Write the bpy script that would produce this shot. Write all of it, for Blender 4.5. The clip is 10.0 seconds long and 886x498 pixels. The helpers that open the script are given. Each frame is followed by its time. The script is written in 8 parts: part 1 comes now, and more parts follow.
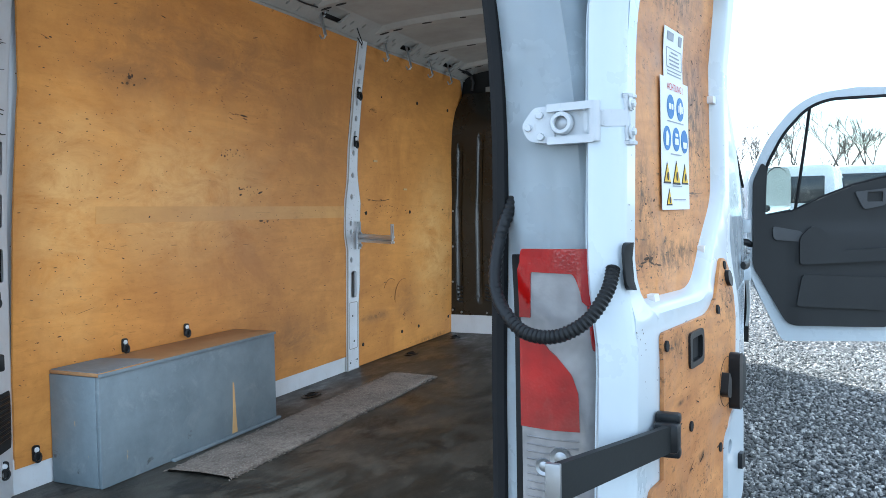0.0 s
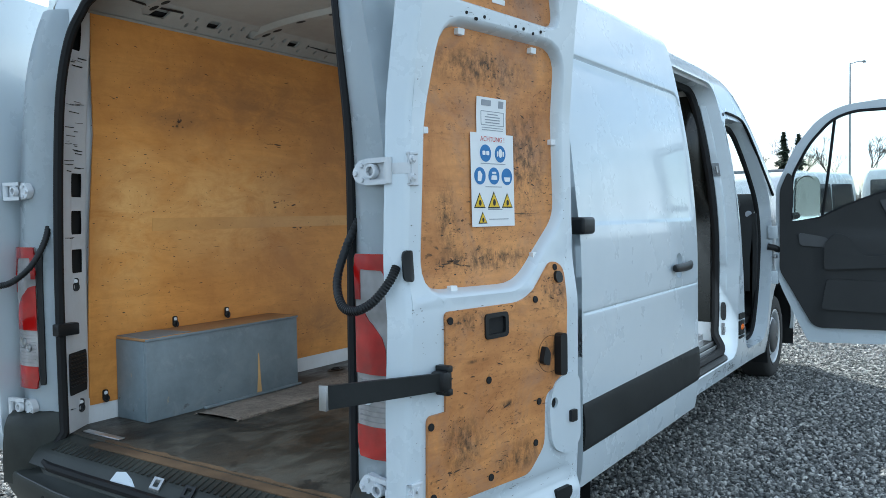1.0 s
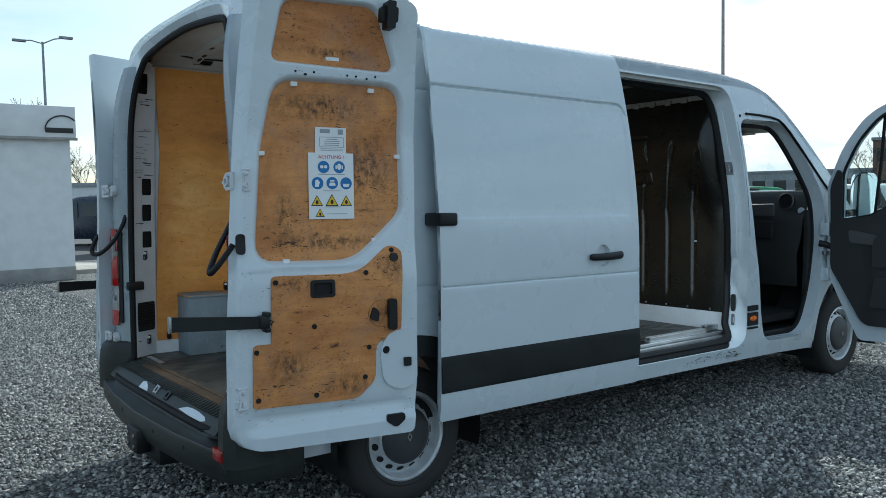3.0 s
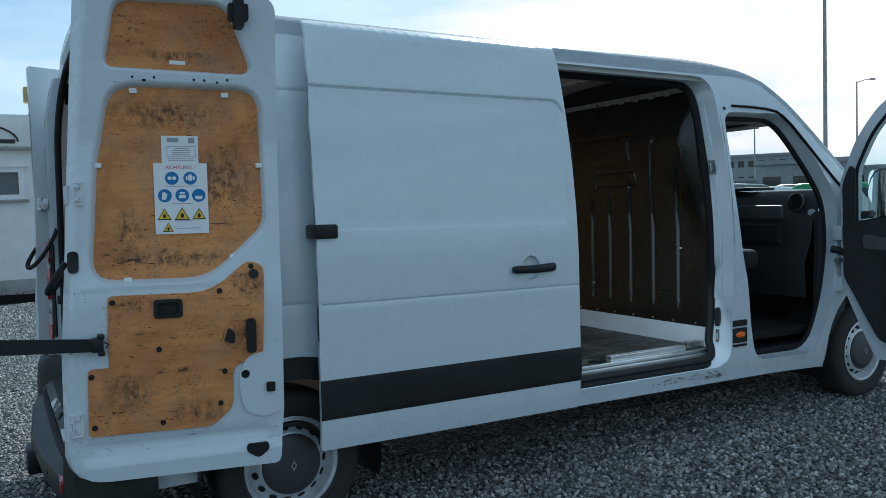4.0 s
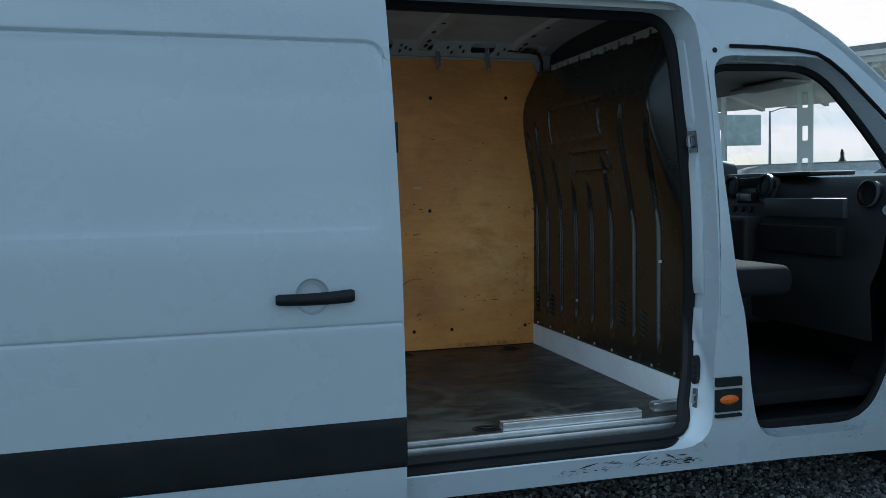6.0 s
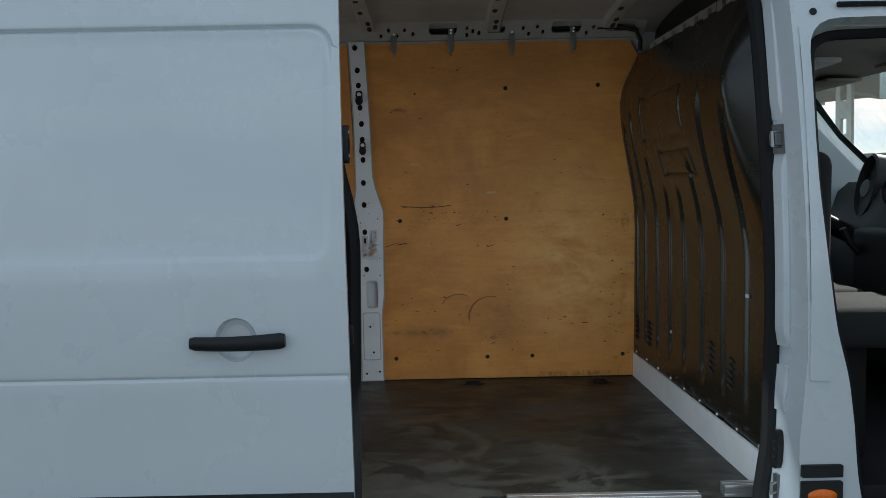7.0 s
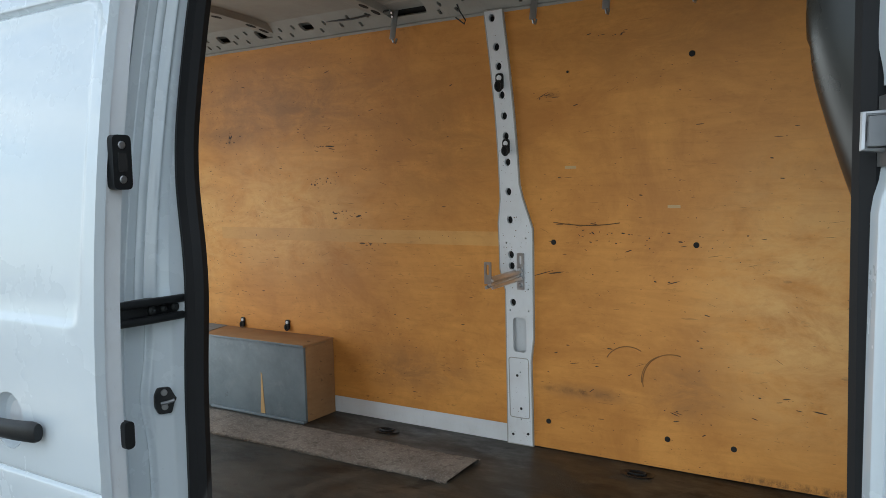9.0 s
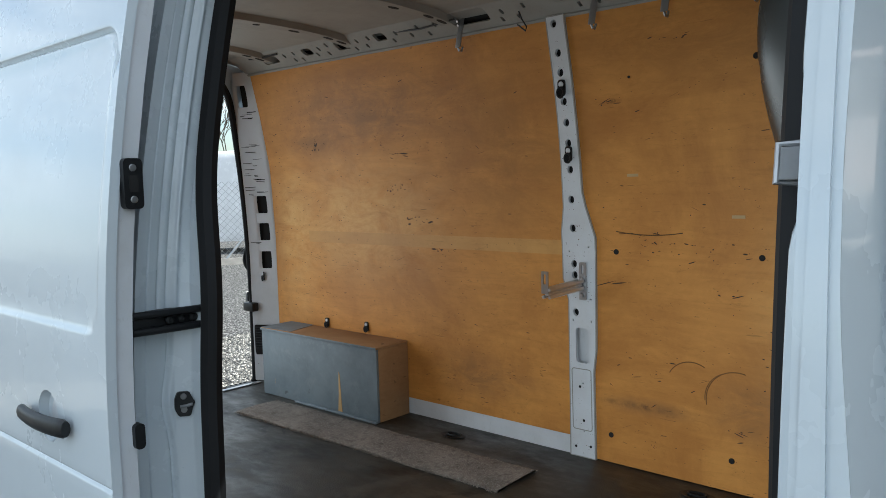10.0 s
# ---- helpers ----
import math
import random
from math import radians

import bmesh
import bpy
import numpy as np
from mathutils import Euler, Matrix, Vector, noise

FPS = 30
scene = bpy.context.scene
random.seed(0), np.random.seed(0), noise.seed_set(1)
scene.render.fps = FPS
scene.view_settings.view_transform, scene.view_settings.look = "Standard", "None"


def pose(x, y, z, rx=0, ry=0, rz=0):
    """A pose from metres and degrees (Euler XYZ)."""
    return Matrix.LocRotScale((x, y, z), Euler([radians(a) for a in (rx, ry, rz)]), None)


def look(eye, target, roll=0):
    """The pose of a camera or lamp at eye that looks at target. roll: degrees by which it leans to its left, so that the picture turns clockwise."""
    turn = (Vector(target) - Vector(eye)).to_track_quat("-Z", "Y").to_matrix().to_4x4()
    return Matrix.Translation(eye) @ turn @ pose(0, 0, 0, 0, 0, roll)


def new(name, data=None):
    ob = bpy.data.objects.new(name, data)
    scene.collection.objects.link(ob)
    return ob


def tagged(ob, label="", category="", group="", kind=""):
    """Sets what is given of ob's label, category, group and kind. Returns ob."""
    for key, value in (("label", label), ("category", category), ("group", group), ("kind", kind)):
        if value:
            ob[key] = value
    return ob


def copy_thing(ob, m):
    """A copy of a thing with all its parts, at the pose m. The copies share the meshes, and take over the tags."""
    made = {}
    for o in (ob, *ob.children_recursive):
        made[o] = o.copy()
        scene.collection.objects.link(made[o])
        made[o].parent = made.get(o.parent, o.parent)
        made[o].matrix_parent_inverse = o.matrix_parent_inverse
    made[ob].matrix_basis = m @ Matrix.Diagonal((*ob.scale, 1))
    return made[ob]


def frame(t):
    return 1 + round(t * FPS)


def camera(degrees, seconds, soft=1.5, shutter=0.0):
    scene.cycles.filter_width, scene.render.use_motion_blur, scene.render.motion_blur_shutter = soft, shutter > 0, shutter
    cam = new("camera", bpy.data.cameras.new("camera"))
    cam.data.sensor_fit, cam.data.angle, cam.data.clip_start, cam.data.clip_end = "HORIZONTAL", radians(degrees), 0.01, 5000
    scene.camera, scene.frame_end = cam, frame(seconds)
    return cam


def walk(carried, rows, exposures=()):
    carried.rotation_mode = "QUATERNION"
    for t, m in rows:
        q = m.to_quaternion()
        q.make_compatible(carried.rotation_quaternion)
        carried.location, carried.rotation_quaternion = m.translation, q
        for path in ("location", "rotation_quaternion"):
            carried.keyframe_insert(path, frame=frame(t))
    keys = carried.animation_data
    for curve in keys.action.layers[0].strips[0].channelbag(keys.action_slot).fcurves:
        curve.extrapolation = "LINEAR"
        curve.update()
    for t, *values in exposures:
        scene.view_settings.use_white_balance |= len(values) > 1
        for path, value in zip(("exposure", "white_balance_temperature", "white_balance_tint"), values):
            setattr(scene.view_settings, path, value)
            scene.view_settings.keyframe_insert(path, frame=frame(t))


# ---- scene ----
cam = camera(58.6, 10.0, soft=0.8)
# The van stands nose-down by 0.9 degrees on level ground; BODY carries its own axes into the world.
BODY = pose(0, 0, -0.006, 0, 0.86, 0)
PATH = [
    (0, (-1.277, -0.295, 1.445), (0.553, 0.506, 1.351), -1.0),
    (0.5, (-1.42, -0.803, 1.487), (0.331, 0.159, 1.397), -1.0),
    (1, (-1.573, -1.304, 1.481), (0.084, -0.188, 1.393), -0.9),
    (1.5, (-1.592, -1.839, 1.471), (-0.039, -0.582, 1.381), -0.8),
    (2, (-1.604, -2.313, 1.468), (-0.152, -0.94, 1.376), -0.8),
    (2.2, (-1.584, -2.486, 1.464), (-0.167, -1.077, 1.376), -0.7),
    (3.3, (-0.877, -3.263, 1.505), (0.244, -1.61, 1.401), -0.7),
    (3.5, (-0.672, -3.339, 1.519), (0.396, -1.651, 1.42), -1.0),
    (4, (-0.127, -3.382, 1.514), (0.865, -1.648, 1.416), -1.2),
    (4.5, (0.43, -3.309, 1.513), (1.344, -1.533, 1.405), -1.2),
    (5, (0.937, -3.164, 1.513), (1.773, -1.35, 1.405), -1.4),
    (5.2, (1.169, -3.099, 1.509), (1.97, -1.269, 1.408), -1.4),
    (6.3, (2.28, -2.627, 1.596), (2.66, -0.67, 1.442), -0.8),
    (6.5, (2.47, -2.523, 1.626), (2.745, -0.548, 1.467), -0.8),
    (7, (2.834, -2.282, 1.63), (2.842, -0.288, 1.469), -1.1),
    (7.5, (3.244, -1.93, 1.64), (2.97, 0.043, 1.471), -1.2),
    (8, (3.538, -1.553, 1.654), (2.944, 0.349, 1.482), -1.4),
    (8.5, (3.713, -1.223, 1.66), (2.856, 0.576, 1.491), -1.4),
    (9, (3.938, -1.001, 1.701), (2.868, 0.681, 1.528), -1.3),
    (9.5, (4.108, -0.883, 1.741), (2.861, 0.67, 1.564), -1.4),
    (10, (4.184, -0.824, 1.741), (2.842, 0.649, 1.567), -1.5),
]
LIGHTING = [(0, 1.66, 5500, 3), (0.5, 1.30, 5680, 2), (1.0, 0.96, 5650, 0), (1.5, 0.60, 5700, -1), (2.0, 0.44, 5650, -2), (3.5, -0.02, 5450, -4), (4.0, -0.12, 5250, -5), (5.0, -0.34, 4850, -8), (6.3, -0.22, 5350, -3), (6.5, -0.14, 5750, -1), (7.0, 0.14, 6150, 3), (7.5, 0.7, 6450, 5), (8.5, 1.30, 6600, 5), (9.2, 1.22, 6260, 4), (9.5, 1.14, 6080, 4), (10.0, 1.01, 6220, 4)]
walk(cam, [(t, BODY @ look(eye, target, roll)) for t, eye, target, roll in PATH], LIGHTING)

# ---------------------------------------------------------------- light
SUN_AZ, SUN_EL = 44.0, 33.0          # degrees from the van's nose towards its left side; height
sky_world = bpy.data.worlds.new("sky")
scene.world = sky_world
sky_world.use_nodes = True
nt = sky_world.node_tree
nt.nodes.clear()


def wn(kind, **props):
    n = nt.nodes.new(kind)
    for k, v in props.items():
        setattr(n, k, v)
    return n


w_out = wn("ShaderNodeOutputWorld")
w_bg = wn("ShaderNodeBackground")
w_sky = wn("ShaderNodeTexSky", sky_type="NISHITA", sun_disc=False, sun_elevation=radians(SUN_EL), sun_rotation=radians(90 - SUN_AZ),
           air_density=1.0, dust_density=1.6, ozone_density=1.4)
w_co = wn("ShaderNodeTexCoord")
w_map = wn("ShaderNodeMapping")
w_map.inputs["Scale"].default_value = (1.0, 1.0, 4.0)
w_noise = wn("ShaderNodeTexNoise")
w_noise.inputs["Scale"].default_value = 2.6
w_noise.inputs["Detail"].default_value = 7.0
w_noise.inputs["Roughness"].default_value = 0.56
w_ramp = wn("ShaderNodeValToRGB")
w_ramp.color_ramp.elements[0].position = 0.41
w_ramp.color_ramp.elements[1].position = 0.60
w_mix = wn("ShaderNodeMix", data_type="RGBA")
w_mix.inputs["B"].default_value = (7.2, 7.5, 7.9, 1)
nt.links.new(w_co.outputs["Generated"], w_map.inputs["Vector"])
nt.links.new(w_map.outputs["Vector"], w_noise.inputs["Vector"])
nt.links.new(w_noise.outputs["Fac"], w_ramp.inputs["Fac"])
nt.links.new(w_ramp.outputs["Color"], w_mix.inputs["Factor"])
w_haze = wn("ShaderNodeMix", data_type="RGBA", blend_type="DARKEN")
w_haze.inputs["Factor"].default_value = 1.0
w_haze.inputs["B"].default_value = (12.6, 9.6, 8.8, 1)
nt.links.new(w_sky.outputs["Color"], w_haze.inputs["A"])
nt.links.new(w_haze.outputs["Result"], w_mix.inputs["A"])
nt.links.new(w_mix.outputs["Result"], w_bg.inputs["Color"])
nt.links.new(w_bg.outputs["Background"], w_out.inputs["Surface"])
w_bg.inputs["Strength"].default_value = 0.12

sun_lamp = bpy.data.lights.new("sun", "SUN")
sun_lamp.energy, sun_lamp.angle, sun_lamp.color = 5.0, radians(0.6), (1.0, 0.93, 0.84)
sun = new("sun", sun_lamp)
_c, _s = math.cos(radians(SUN_EL)), math.sin(radians(SUN_EL))
sun.matrix_world = look((0, 0, 30), (-_c * math.cos(radians(SUN_AZ)), -_c * math.sin(radians(SUN_AZ)), 30 - _s))

# area lamps added in the side and rear openings, to boost the sky's light in the load space
for nm, size, m, watt in (("side_opening_skylight", (1.22, 1.10), look((3.20, 0.20, 1.16), (3.20, 1.2, 0.66)), 4.7), ("rear_opening_skylight", (1.1, 1.6), look((0.27, 0.85, 1.45), (1.2, 0.87, 1.34)), 4.7)):
    sl = bpy.data.lights.new(nm, "AREA")
    sl.shape, sl.size, sl.size_y, sl.energy, sl.color = "RECTANGLE", *size, watt, (0.90, 0.95, 1.0)
    new(nm, sl).matrix_world = BODY @ m

# ---------------------------------------------------------------- materials


class Mat:
    """A small builder of node materials in object space, in metres."""

    def __init__(self, name, color=(0.5, 0.5, 0.5), rough=0.5, metal=0.0, **more):
        self.m = bpy.data.materials.new(name)
        self.m.use_nodes = True
        self.t = self.m.node_tree
        self.b = self.t.nodes["Principled BSDF"]
        self.set("Base Color", (*color, 1)), self.set("Roughness", rough), self.set("Metallic", metal)
        for k, v in more.items():
            self.set(k.replace("_", " "), v)
        self.co = self.t.nodes.new("ShaderNodeTexCoord").outputs["Object"]

    def set(self, name, v):
        if hasattr(v, "is_linked"):
            self.t.links.new(v, self.b.inputs[name])
        else:
            self.b.inputs[name].default_value = v
        return self

    def node(self, kind, ins=None, **props):
        n = self.t.nodes.new(kind)
        for k, v in props.items():
            setattr(n, k, v)
        for k, v in (ins or {}).items():
            if hasattr(v, "is_linked"):
                self.t.links.new(v, n.inputs[k])
            else:
                n.inputs[k].default_value = v
        return n

    def stretch(self, s, turn=(0, 0, 0)):
        return self.node("ShaderNodeMapping", {"Vector": self.co, "Scale": s, "Rotation": turn}).outputs["Vector"]

    def noise(self, scale, detail=5.0, rough=0.6, s=None, dist=0.0):
        v = self.stretch(s) if s else self.co
        return self.node("ShaderNodeTexNoise", {"Vector": v, "Scale": scale, "Detail": detail, "Roughness": rough, "Distortion": dist}).outputs["Fac"]

    def voronoi(self, scale, s=None, out="Distance", feature="F1"):
        v = self.stretch(s) if s else self.co
        return self.node("ShaderNodeTexVoronoi", {"Vector": v, "Scale": scale}, feature=feature).outputs[out]

    def ramp(self, fac, *stops):
        n = self.node("ShaderNodeValToRGB", {"Fac": fac})
        e = n.color_ramp.elements
        while len(e) < len(stops):
            e.new(0.5)
        for el, (p, c) in zip(e, stops):
            el.position, el.color = p, (*((c,) * 3 if isinstance(c, (int, float)) else c), 1)
        return n.outputs["Color"]

    def mix(self, fac, a, b, mode="MIX"):
        n = self.node("ShaderNodeMix", {}, data_type="RGBA", blend_type=mode)
        for k, v in (("Factor", fac), ("A", a), ("B", b)):
            if hasattr(v, "is_linked"):
                self.t.links.new(v, n.inputs[k])
            else:
                n.inputs[k].default_value = v if k == "Factor" else (*((v,) * 3 if isinstance(v, (int, float)) else v), 1)
        return n.outputs["Result"]

    def random(self):
        return self.node("ShaderNodeObjectInfo").outputs["Random"]

    def bump(self, h, strength=0.3, dist=0.01):
        self.set("Normal", self.node("ShaderNodeBump", {"Height": h, "Strength": strength, "Distance": dist}).outputs["Normal"])
        return self


def paint(name, color, dirt, rough=0.28, amount=0.5, coat=0.3):
    m = Mat(name, color, rough)
    d = m.ramp(m.noise(2.2, 6, 0.62), (0.42, 0.0), (0.8, 1.0))
    f = m.ramp(m.noise(70, 4, 0.75, s=(1, 1, 0.5)), (0.60, 0.0), (0.72, 1.0))
    k = m.ramp(m.noise(7, 6, 0.7, s=(1.6, 1.6, 0.35)), (0.52, 0.0), (0.80, 1.0))
    e = m.ramp(m.voronoi(23, s=(1.0, 1.0, 0.7)), (0.045, 1.0), (0.065, 0.0))
    c = m.mix(m.mix(amount, 0.0, d), color, dirt)
    c = m.mix(m.mix(0.45 * amount, 0.0, f), c, dirt)
    c = m.mix(m.mix(0.35 * amount, 0.0, k), c, dirt)
    c = m.mix(m.mix(0.5 * amount, 0.0, m.mix(1.0, e, d, "MULTIPLY")), c, tuple(v * 0.5 for v in dirt))
    m.set("Base Color", c)
    m.set("Roughness", m.mix(d, rough, rough + 0.22))
    m.set("Coat Weight", coat).set("Coat Roughness", 0.05)
    return m.bump(m.noise(2.5, 1), 0.004, 0.02).m


WHITE = paint("white_body_paint", (0.61, 0.672, 0.712), (0.47, 0.50, 0.50), 0.24, 0.20, 0.55)
WHITE_IN = paint("white_inner_paint", (0.66, 0.69, 0.72), (0.36, 0.34, 0.31), 0.42, 0.5, 0.1)
# white inner metal, with the dimness under the roof put into a darker colour
RAIL = paint("shaded_white_inner_metal", (0.33, 0.33, 0.305), (0.19, 0.175, 0.15), 0.55, 0.7, 0.0)


def plain(name, color, rough=0.5, metal=0.0, vary=0.25, grain=60.0, bump=0.06, **more):
    m = Mat(name, color, rough, metal, **more)
    dark = tuple(c * (1 - vary) for c in color)
    light = tuple(min(1, c * (1 + vary)) for c in color)
    c = m.mix(m.ramp(m.noise(3.5, 6), (0.3, 0.0), (0.7, 1.0)), dark, light)
    m.set("Base Color", m.mix(m.mix(0.3, 0.0, m.noise(grain, 3)), c, dark))
    m.set("Roughness", m.mix(m.noise(7, 4), max(0.02, rough - 0.1), min(1, rough + 0.12)))
    return m.bump(m.noise(grain * 2, 3), bump, 0.004).m


BLACK = plain("black_plastic", (0.013, 0.014, 0.015), 0.40, Specular_IOR_Level=0.3)
TRIM = plain("dark_grey_bumper_plastic", (0.021, 0.023, 0.023), 0.55, vary=0.4, Specular_IOR_Level=0.2)
BUMPER = plain("faded_grey_bumper_plastic", (0.029, 0.033, 0.029), 0.46, vary=0.6, grain=30, Specular_IOR_Level=0.35)
RUBBER = plain("black_rubber", (0.014, 0.0142, 0.015), 0.65, Specular_IOR_Level=0.22)
TYRE = plain("tyre_rubber", (0.028, 0.027, 0.026), 0.8, vary=0.35)
# near-black: the shade inside holes as a colour; also black caps and scratches
HOLE = plain("hole_shade_and_black", (0.012, 0.012, 0.012), 0.9)
STEEL = plain("galvanised_steel", (0.42, 0.43, 0.44), 0.38, 0.9)
ZINC = plain("dull_zinc", (0.20, 0.205, 0.21), 0.42, 0.8, vary=0.4)
ALU = plain("brushed_aluminium", (0.62, 0.63, 0.64), 0.32, 0.85)
RIM = plain("silver_wheel_paint", (0.60, 0.62, 0.64), 0.35, 0.4)
CAP = plain("dark_wheel_cover", (0.05, 0.052, 0.055), 0.45)
DASH = plain("grey_dashboard_plastic", (0.021, 0.022, 0.022), 0.6, vary=0.3)
DASH2 = plain("silver_grey_trim_plastic", (0.07, 0.072, 0.075), 0.5)
SEAT = plain("dark_grey_seat_fabric", (0.012, 0.013, 0.0135), 0.95, vary=0.3, grain=220, bump=0.3)
LINER = plain("grey_headliner", (0.44, 0.43, 0.39), 0.95, vary=0.15, grain=150)
PAPER = plain("white_paper_sheet", (0.82, 0.83, 0.83), 0.6, vary=0.05)
BLUE = plain("sign_blue", (0.025, 0.17, 0.43), 0.5, vary=0.1)
YELLOW = plain("sign_yellow", (0.80, 0.52, 0.02), 0.5, vary=0.1)
SIGN_BLACK = plain("sign_black", (0.02, 0.02, 0.02), 0.6)
SIGN_RED = plain("sign_red", (0.55, 0.05, 0.04), 0.6)
SIGN_GREY = plain("print_grey", (0.34, 0.36, 0.39), 0.6)
ORANGE = plain("orange_lens", (0.80, 0.16, 0.01), 0.25, vary=0.15)
BARE = plain("worn_raw_wood", (0.52, 0.33, 0.14), 0.8)


def lens(name, color):
    m = Mat(name, color, 0.08)
    cells = m.voronoi(160)
    m.set("Base Color", m.mix(m.ramp(m.noise(9, 3), (0.35, 0.0), (0.7, 1.0)), tuple(c * 0.55 for c in color), color))
    m.set("Coat Weight", 0.8).set("Coat Roughness", 0.03)
    return m.bump(cells, 0.10, 0.002).m


RED_LENS = lens("red_tail_lens", (0.46, 0.007, 0.006))
CLEAR_LENS = lens("clear_tail_lens", (0.42, 0.405, 0.40))


def glass(name, tint=(0.9, 0.95, 0.94)):
    """Thin clear glass whose gloss grows towards grazing angles, the same from both sides."""
    m = bpy.data.materials.new(name)
    m.use_nodes = True
    t = m.node_tree
    t.nodes.clear()
    out, mixer = t.nodes.new("ShaderNodeOutputMaterial"), t.nodes.new("ShaderNodeMixShader")
    clear, gloss, lw, pw = t.nodes.new("ShaderNodeBsdfTransparent"), t.nodes.new("ShaderNodeBsdfGlossy"), t.nodes.new("ShaderNodeLayerWeight"), t.nodes.new("ShaderNodeMath")
    clear.inputs["Color"].default_value = (*tint, 1)
    gloss.inputs["Roughness"].default_value = 0.02
    lw.inputs["Blend"].default_value = 0.5
    pw.operation = "POWER"
    pw.inputs[1].default_value = 4.0
    ad = t.nodes.new("ShaderNodeMath")
    ad.operation = "MULTIPLY_ADD"
    ad.inputs[1].default_value, ad.inputs[2].default_value = 0.6, 0.03
    t.links.new(lw.outputs["Facing"], pw.inputs[0])
    t.links.new(pw.outputs[0], ad.inputs[0])
    t.links.new(ad.outputs[0], mixer.inputs[0])
    t.links.new(clear.outputs[0], mixer.inputs[1])
    t.links.new(gloss.outputs[0], mixer.inputs[2])
    t.links.new(mixer.outputs[0], out.inputs["Surface"])
    return m


GLASS = glass("window_glass")
MIRROR = Mat("mirror_glass", (0.9, 0.92, 0.93), 0.02, 1.0).m


def plywood(name, base, dark, wear, wear_amount=0.5, rough=0.38, stains=(), shade_and_wear=()):
    """Varnished birch plywood: faint long grain along x, broad blotches, dents and scuffs."""
    m = Mat(name, base, rough, Specular_IOR_Level=0.3)
    grain = m.noise(2.6, 7, 0.62, s=(0.7, 0.7, 6), dist=1.6)
    fine = m.noise(15, 7, 0.75, s=(0.8, 0.8, 3.2), dist=0.8)
    blot = m.noise(1.7, 8, 0.70, s=(0.9, 0.9, 1.1), dist=0.7)
    cloud = m.noise(5.5, 6, 0.70, dist=0.5)
    c = m.mix(m.ramp(blot, (0.36, 0.70), (0.58, 0.0)), base, dark)
    c = m.mix(m.ramp(cloud, (0.30, 0.40), (0.52, 0.0)), c, dark)
    c = m.mix(m.ramp(cloud, (0.56, 0.0), (0.75, 0.25)), c, tuple(min(1, v * 1.25) for v in base))
    c = m.mix(m.ramp(grain, (0.35, 0.30), (0.60, 0.0)), c, dark)
    c = m.mix(m.ramp(fine, (0.54, 0.0), (0.78, 0.40)), c, tuple(v * 0.65 for v in dark))
    zones = m.ramp(m.noise(1.9, 4, 0.6), (0.44, 0.0), (0.66, 1.0))
    smear = m.ramp(m.noise(6, 6, 0.72, s=(0.7, 0.7, 1.5), dist=0.8), (0.54, 0.0), (0.72, 1.0))
    c = m.mix(m.mix(wear_amount * 0.40, 0.0, m.mix(1.0, smear, zones, "MULTIPLY")), c, wear)
    spots = m.ramp(m.noise(34, 3, 0.6, s=(0.6, 0.6, 1.3)), (0.66, 0.0), (0.70, 1.0))
    c = m.mix(m.mix(wear_amount, 0.0, m.mix(1.0, spots, zones, "MULTIPLY")), c, wear)
    if wear_amount > 0.7:                     # fine dark flecks and rubbed, greyed areas of a hard-used board
        flecks = m.ramp(m.noise(75, 4, 0.7, s=(0.7, 0.7, 1.2)), (0.56, 0.0), (0.64, 0.9))
        where = m.ramp(m.noise(4.5, 5, 0.7), (0.44, 0.0), (0.62, 1.0))
        c = m.mix(m.ramp(m.noise(3.1, 6, 0.72, dist=0.5), (0.50, 0.0), (0.68, 0.55)), c, tuple(0.55 * a + 0.20 * b for a, b in zip(dark, (0.8, 0.75, 0.65))))
        c = m.mix(m.mix(1.0, flecks, where, "MULTIPLY"), c, wear)
    scr = m.ramp(m.noise(2.4, 4, 0.6, s=(1.6, 1.6, 30)), (0.705, 0.0), (0.73, 1.0))
    c = m.mix(m.mix(wear_amount * 0.8, 0.0, scr), c, wear)
    for centre, w, h in stains:              # oily smudges, broken up by the grain
        v = m.node("ShaderNodeVectorMath", {0: m.co, 1: centre}, operation="SUBTRACT").outputs[0]
        v = m.node("ShaderNodeVectorMath", {0: v, 1: (1 / w, 1 / w, 1 / h)}, operation="MULTIPLY").outputs[0]
        d = m.node("ShaderNodeVectorMath", {0: v}, operation="LENGTH").outputs["Value"]
        near = m.ramp(d, (0.25, 1.0), (1.0, 0.0))
        broken = m.ramp(m.noise(38, 5, 0.75, s=(1.0, 1.0, 0.6)), (0.42, 0.0), (0.62, 0.85))
        c = m.mix(m.mix(1.0, near, broken, "MULTIPLY"), c, wear)
    for centre, w, h, tone in shade_and_wear:       # broad darker and paler patches: painted shade and light, and rubbed varnish
        v = m.node("ShaderNodeVectorMath", {0: m.co, 1: centre}, operation="SUBTRACT").outputs[0]
        v = m.node("ShaderNodeVectorMath", {0: v, 1: (1 / w, 1 / w, 1 / h)}, operation="MULTIPLY").outputs[0]
        d = m.node("ShaderNodeVectorMath", {0: v}, operation="LENGTH").outputs["Value"]
        near = m.ramp(d, (0.2, 1.0), (1.0, 0.0))
        broken = m.ramp(m.noise(5.0, 7, 0.75, s=(0.8, 0.8, 1.6), dist=0.6), (0.34, 0.0), (0.60, 0.80))
        c = m.mix(m.mix(1.0, near, broken, "MULTIPLY"), c, tone)
    m.set("Base Color", c)
    m.set("Roughness", m.mix(blot, rough - 0.06, rough + 0.2))
    return m.bump(grain, 0.05, 0.004).m


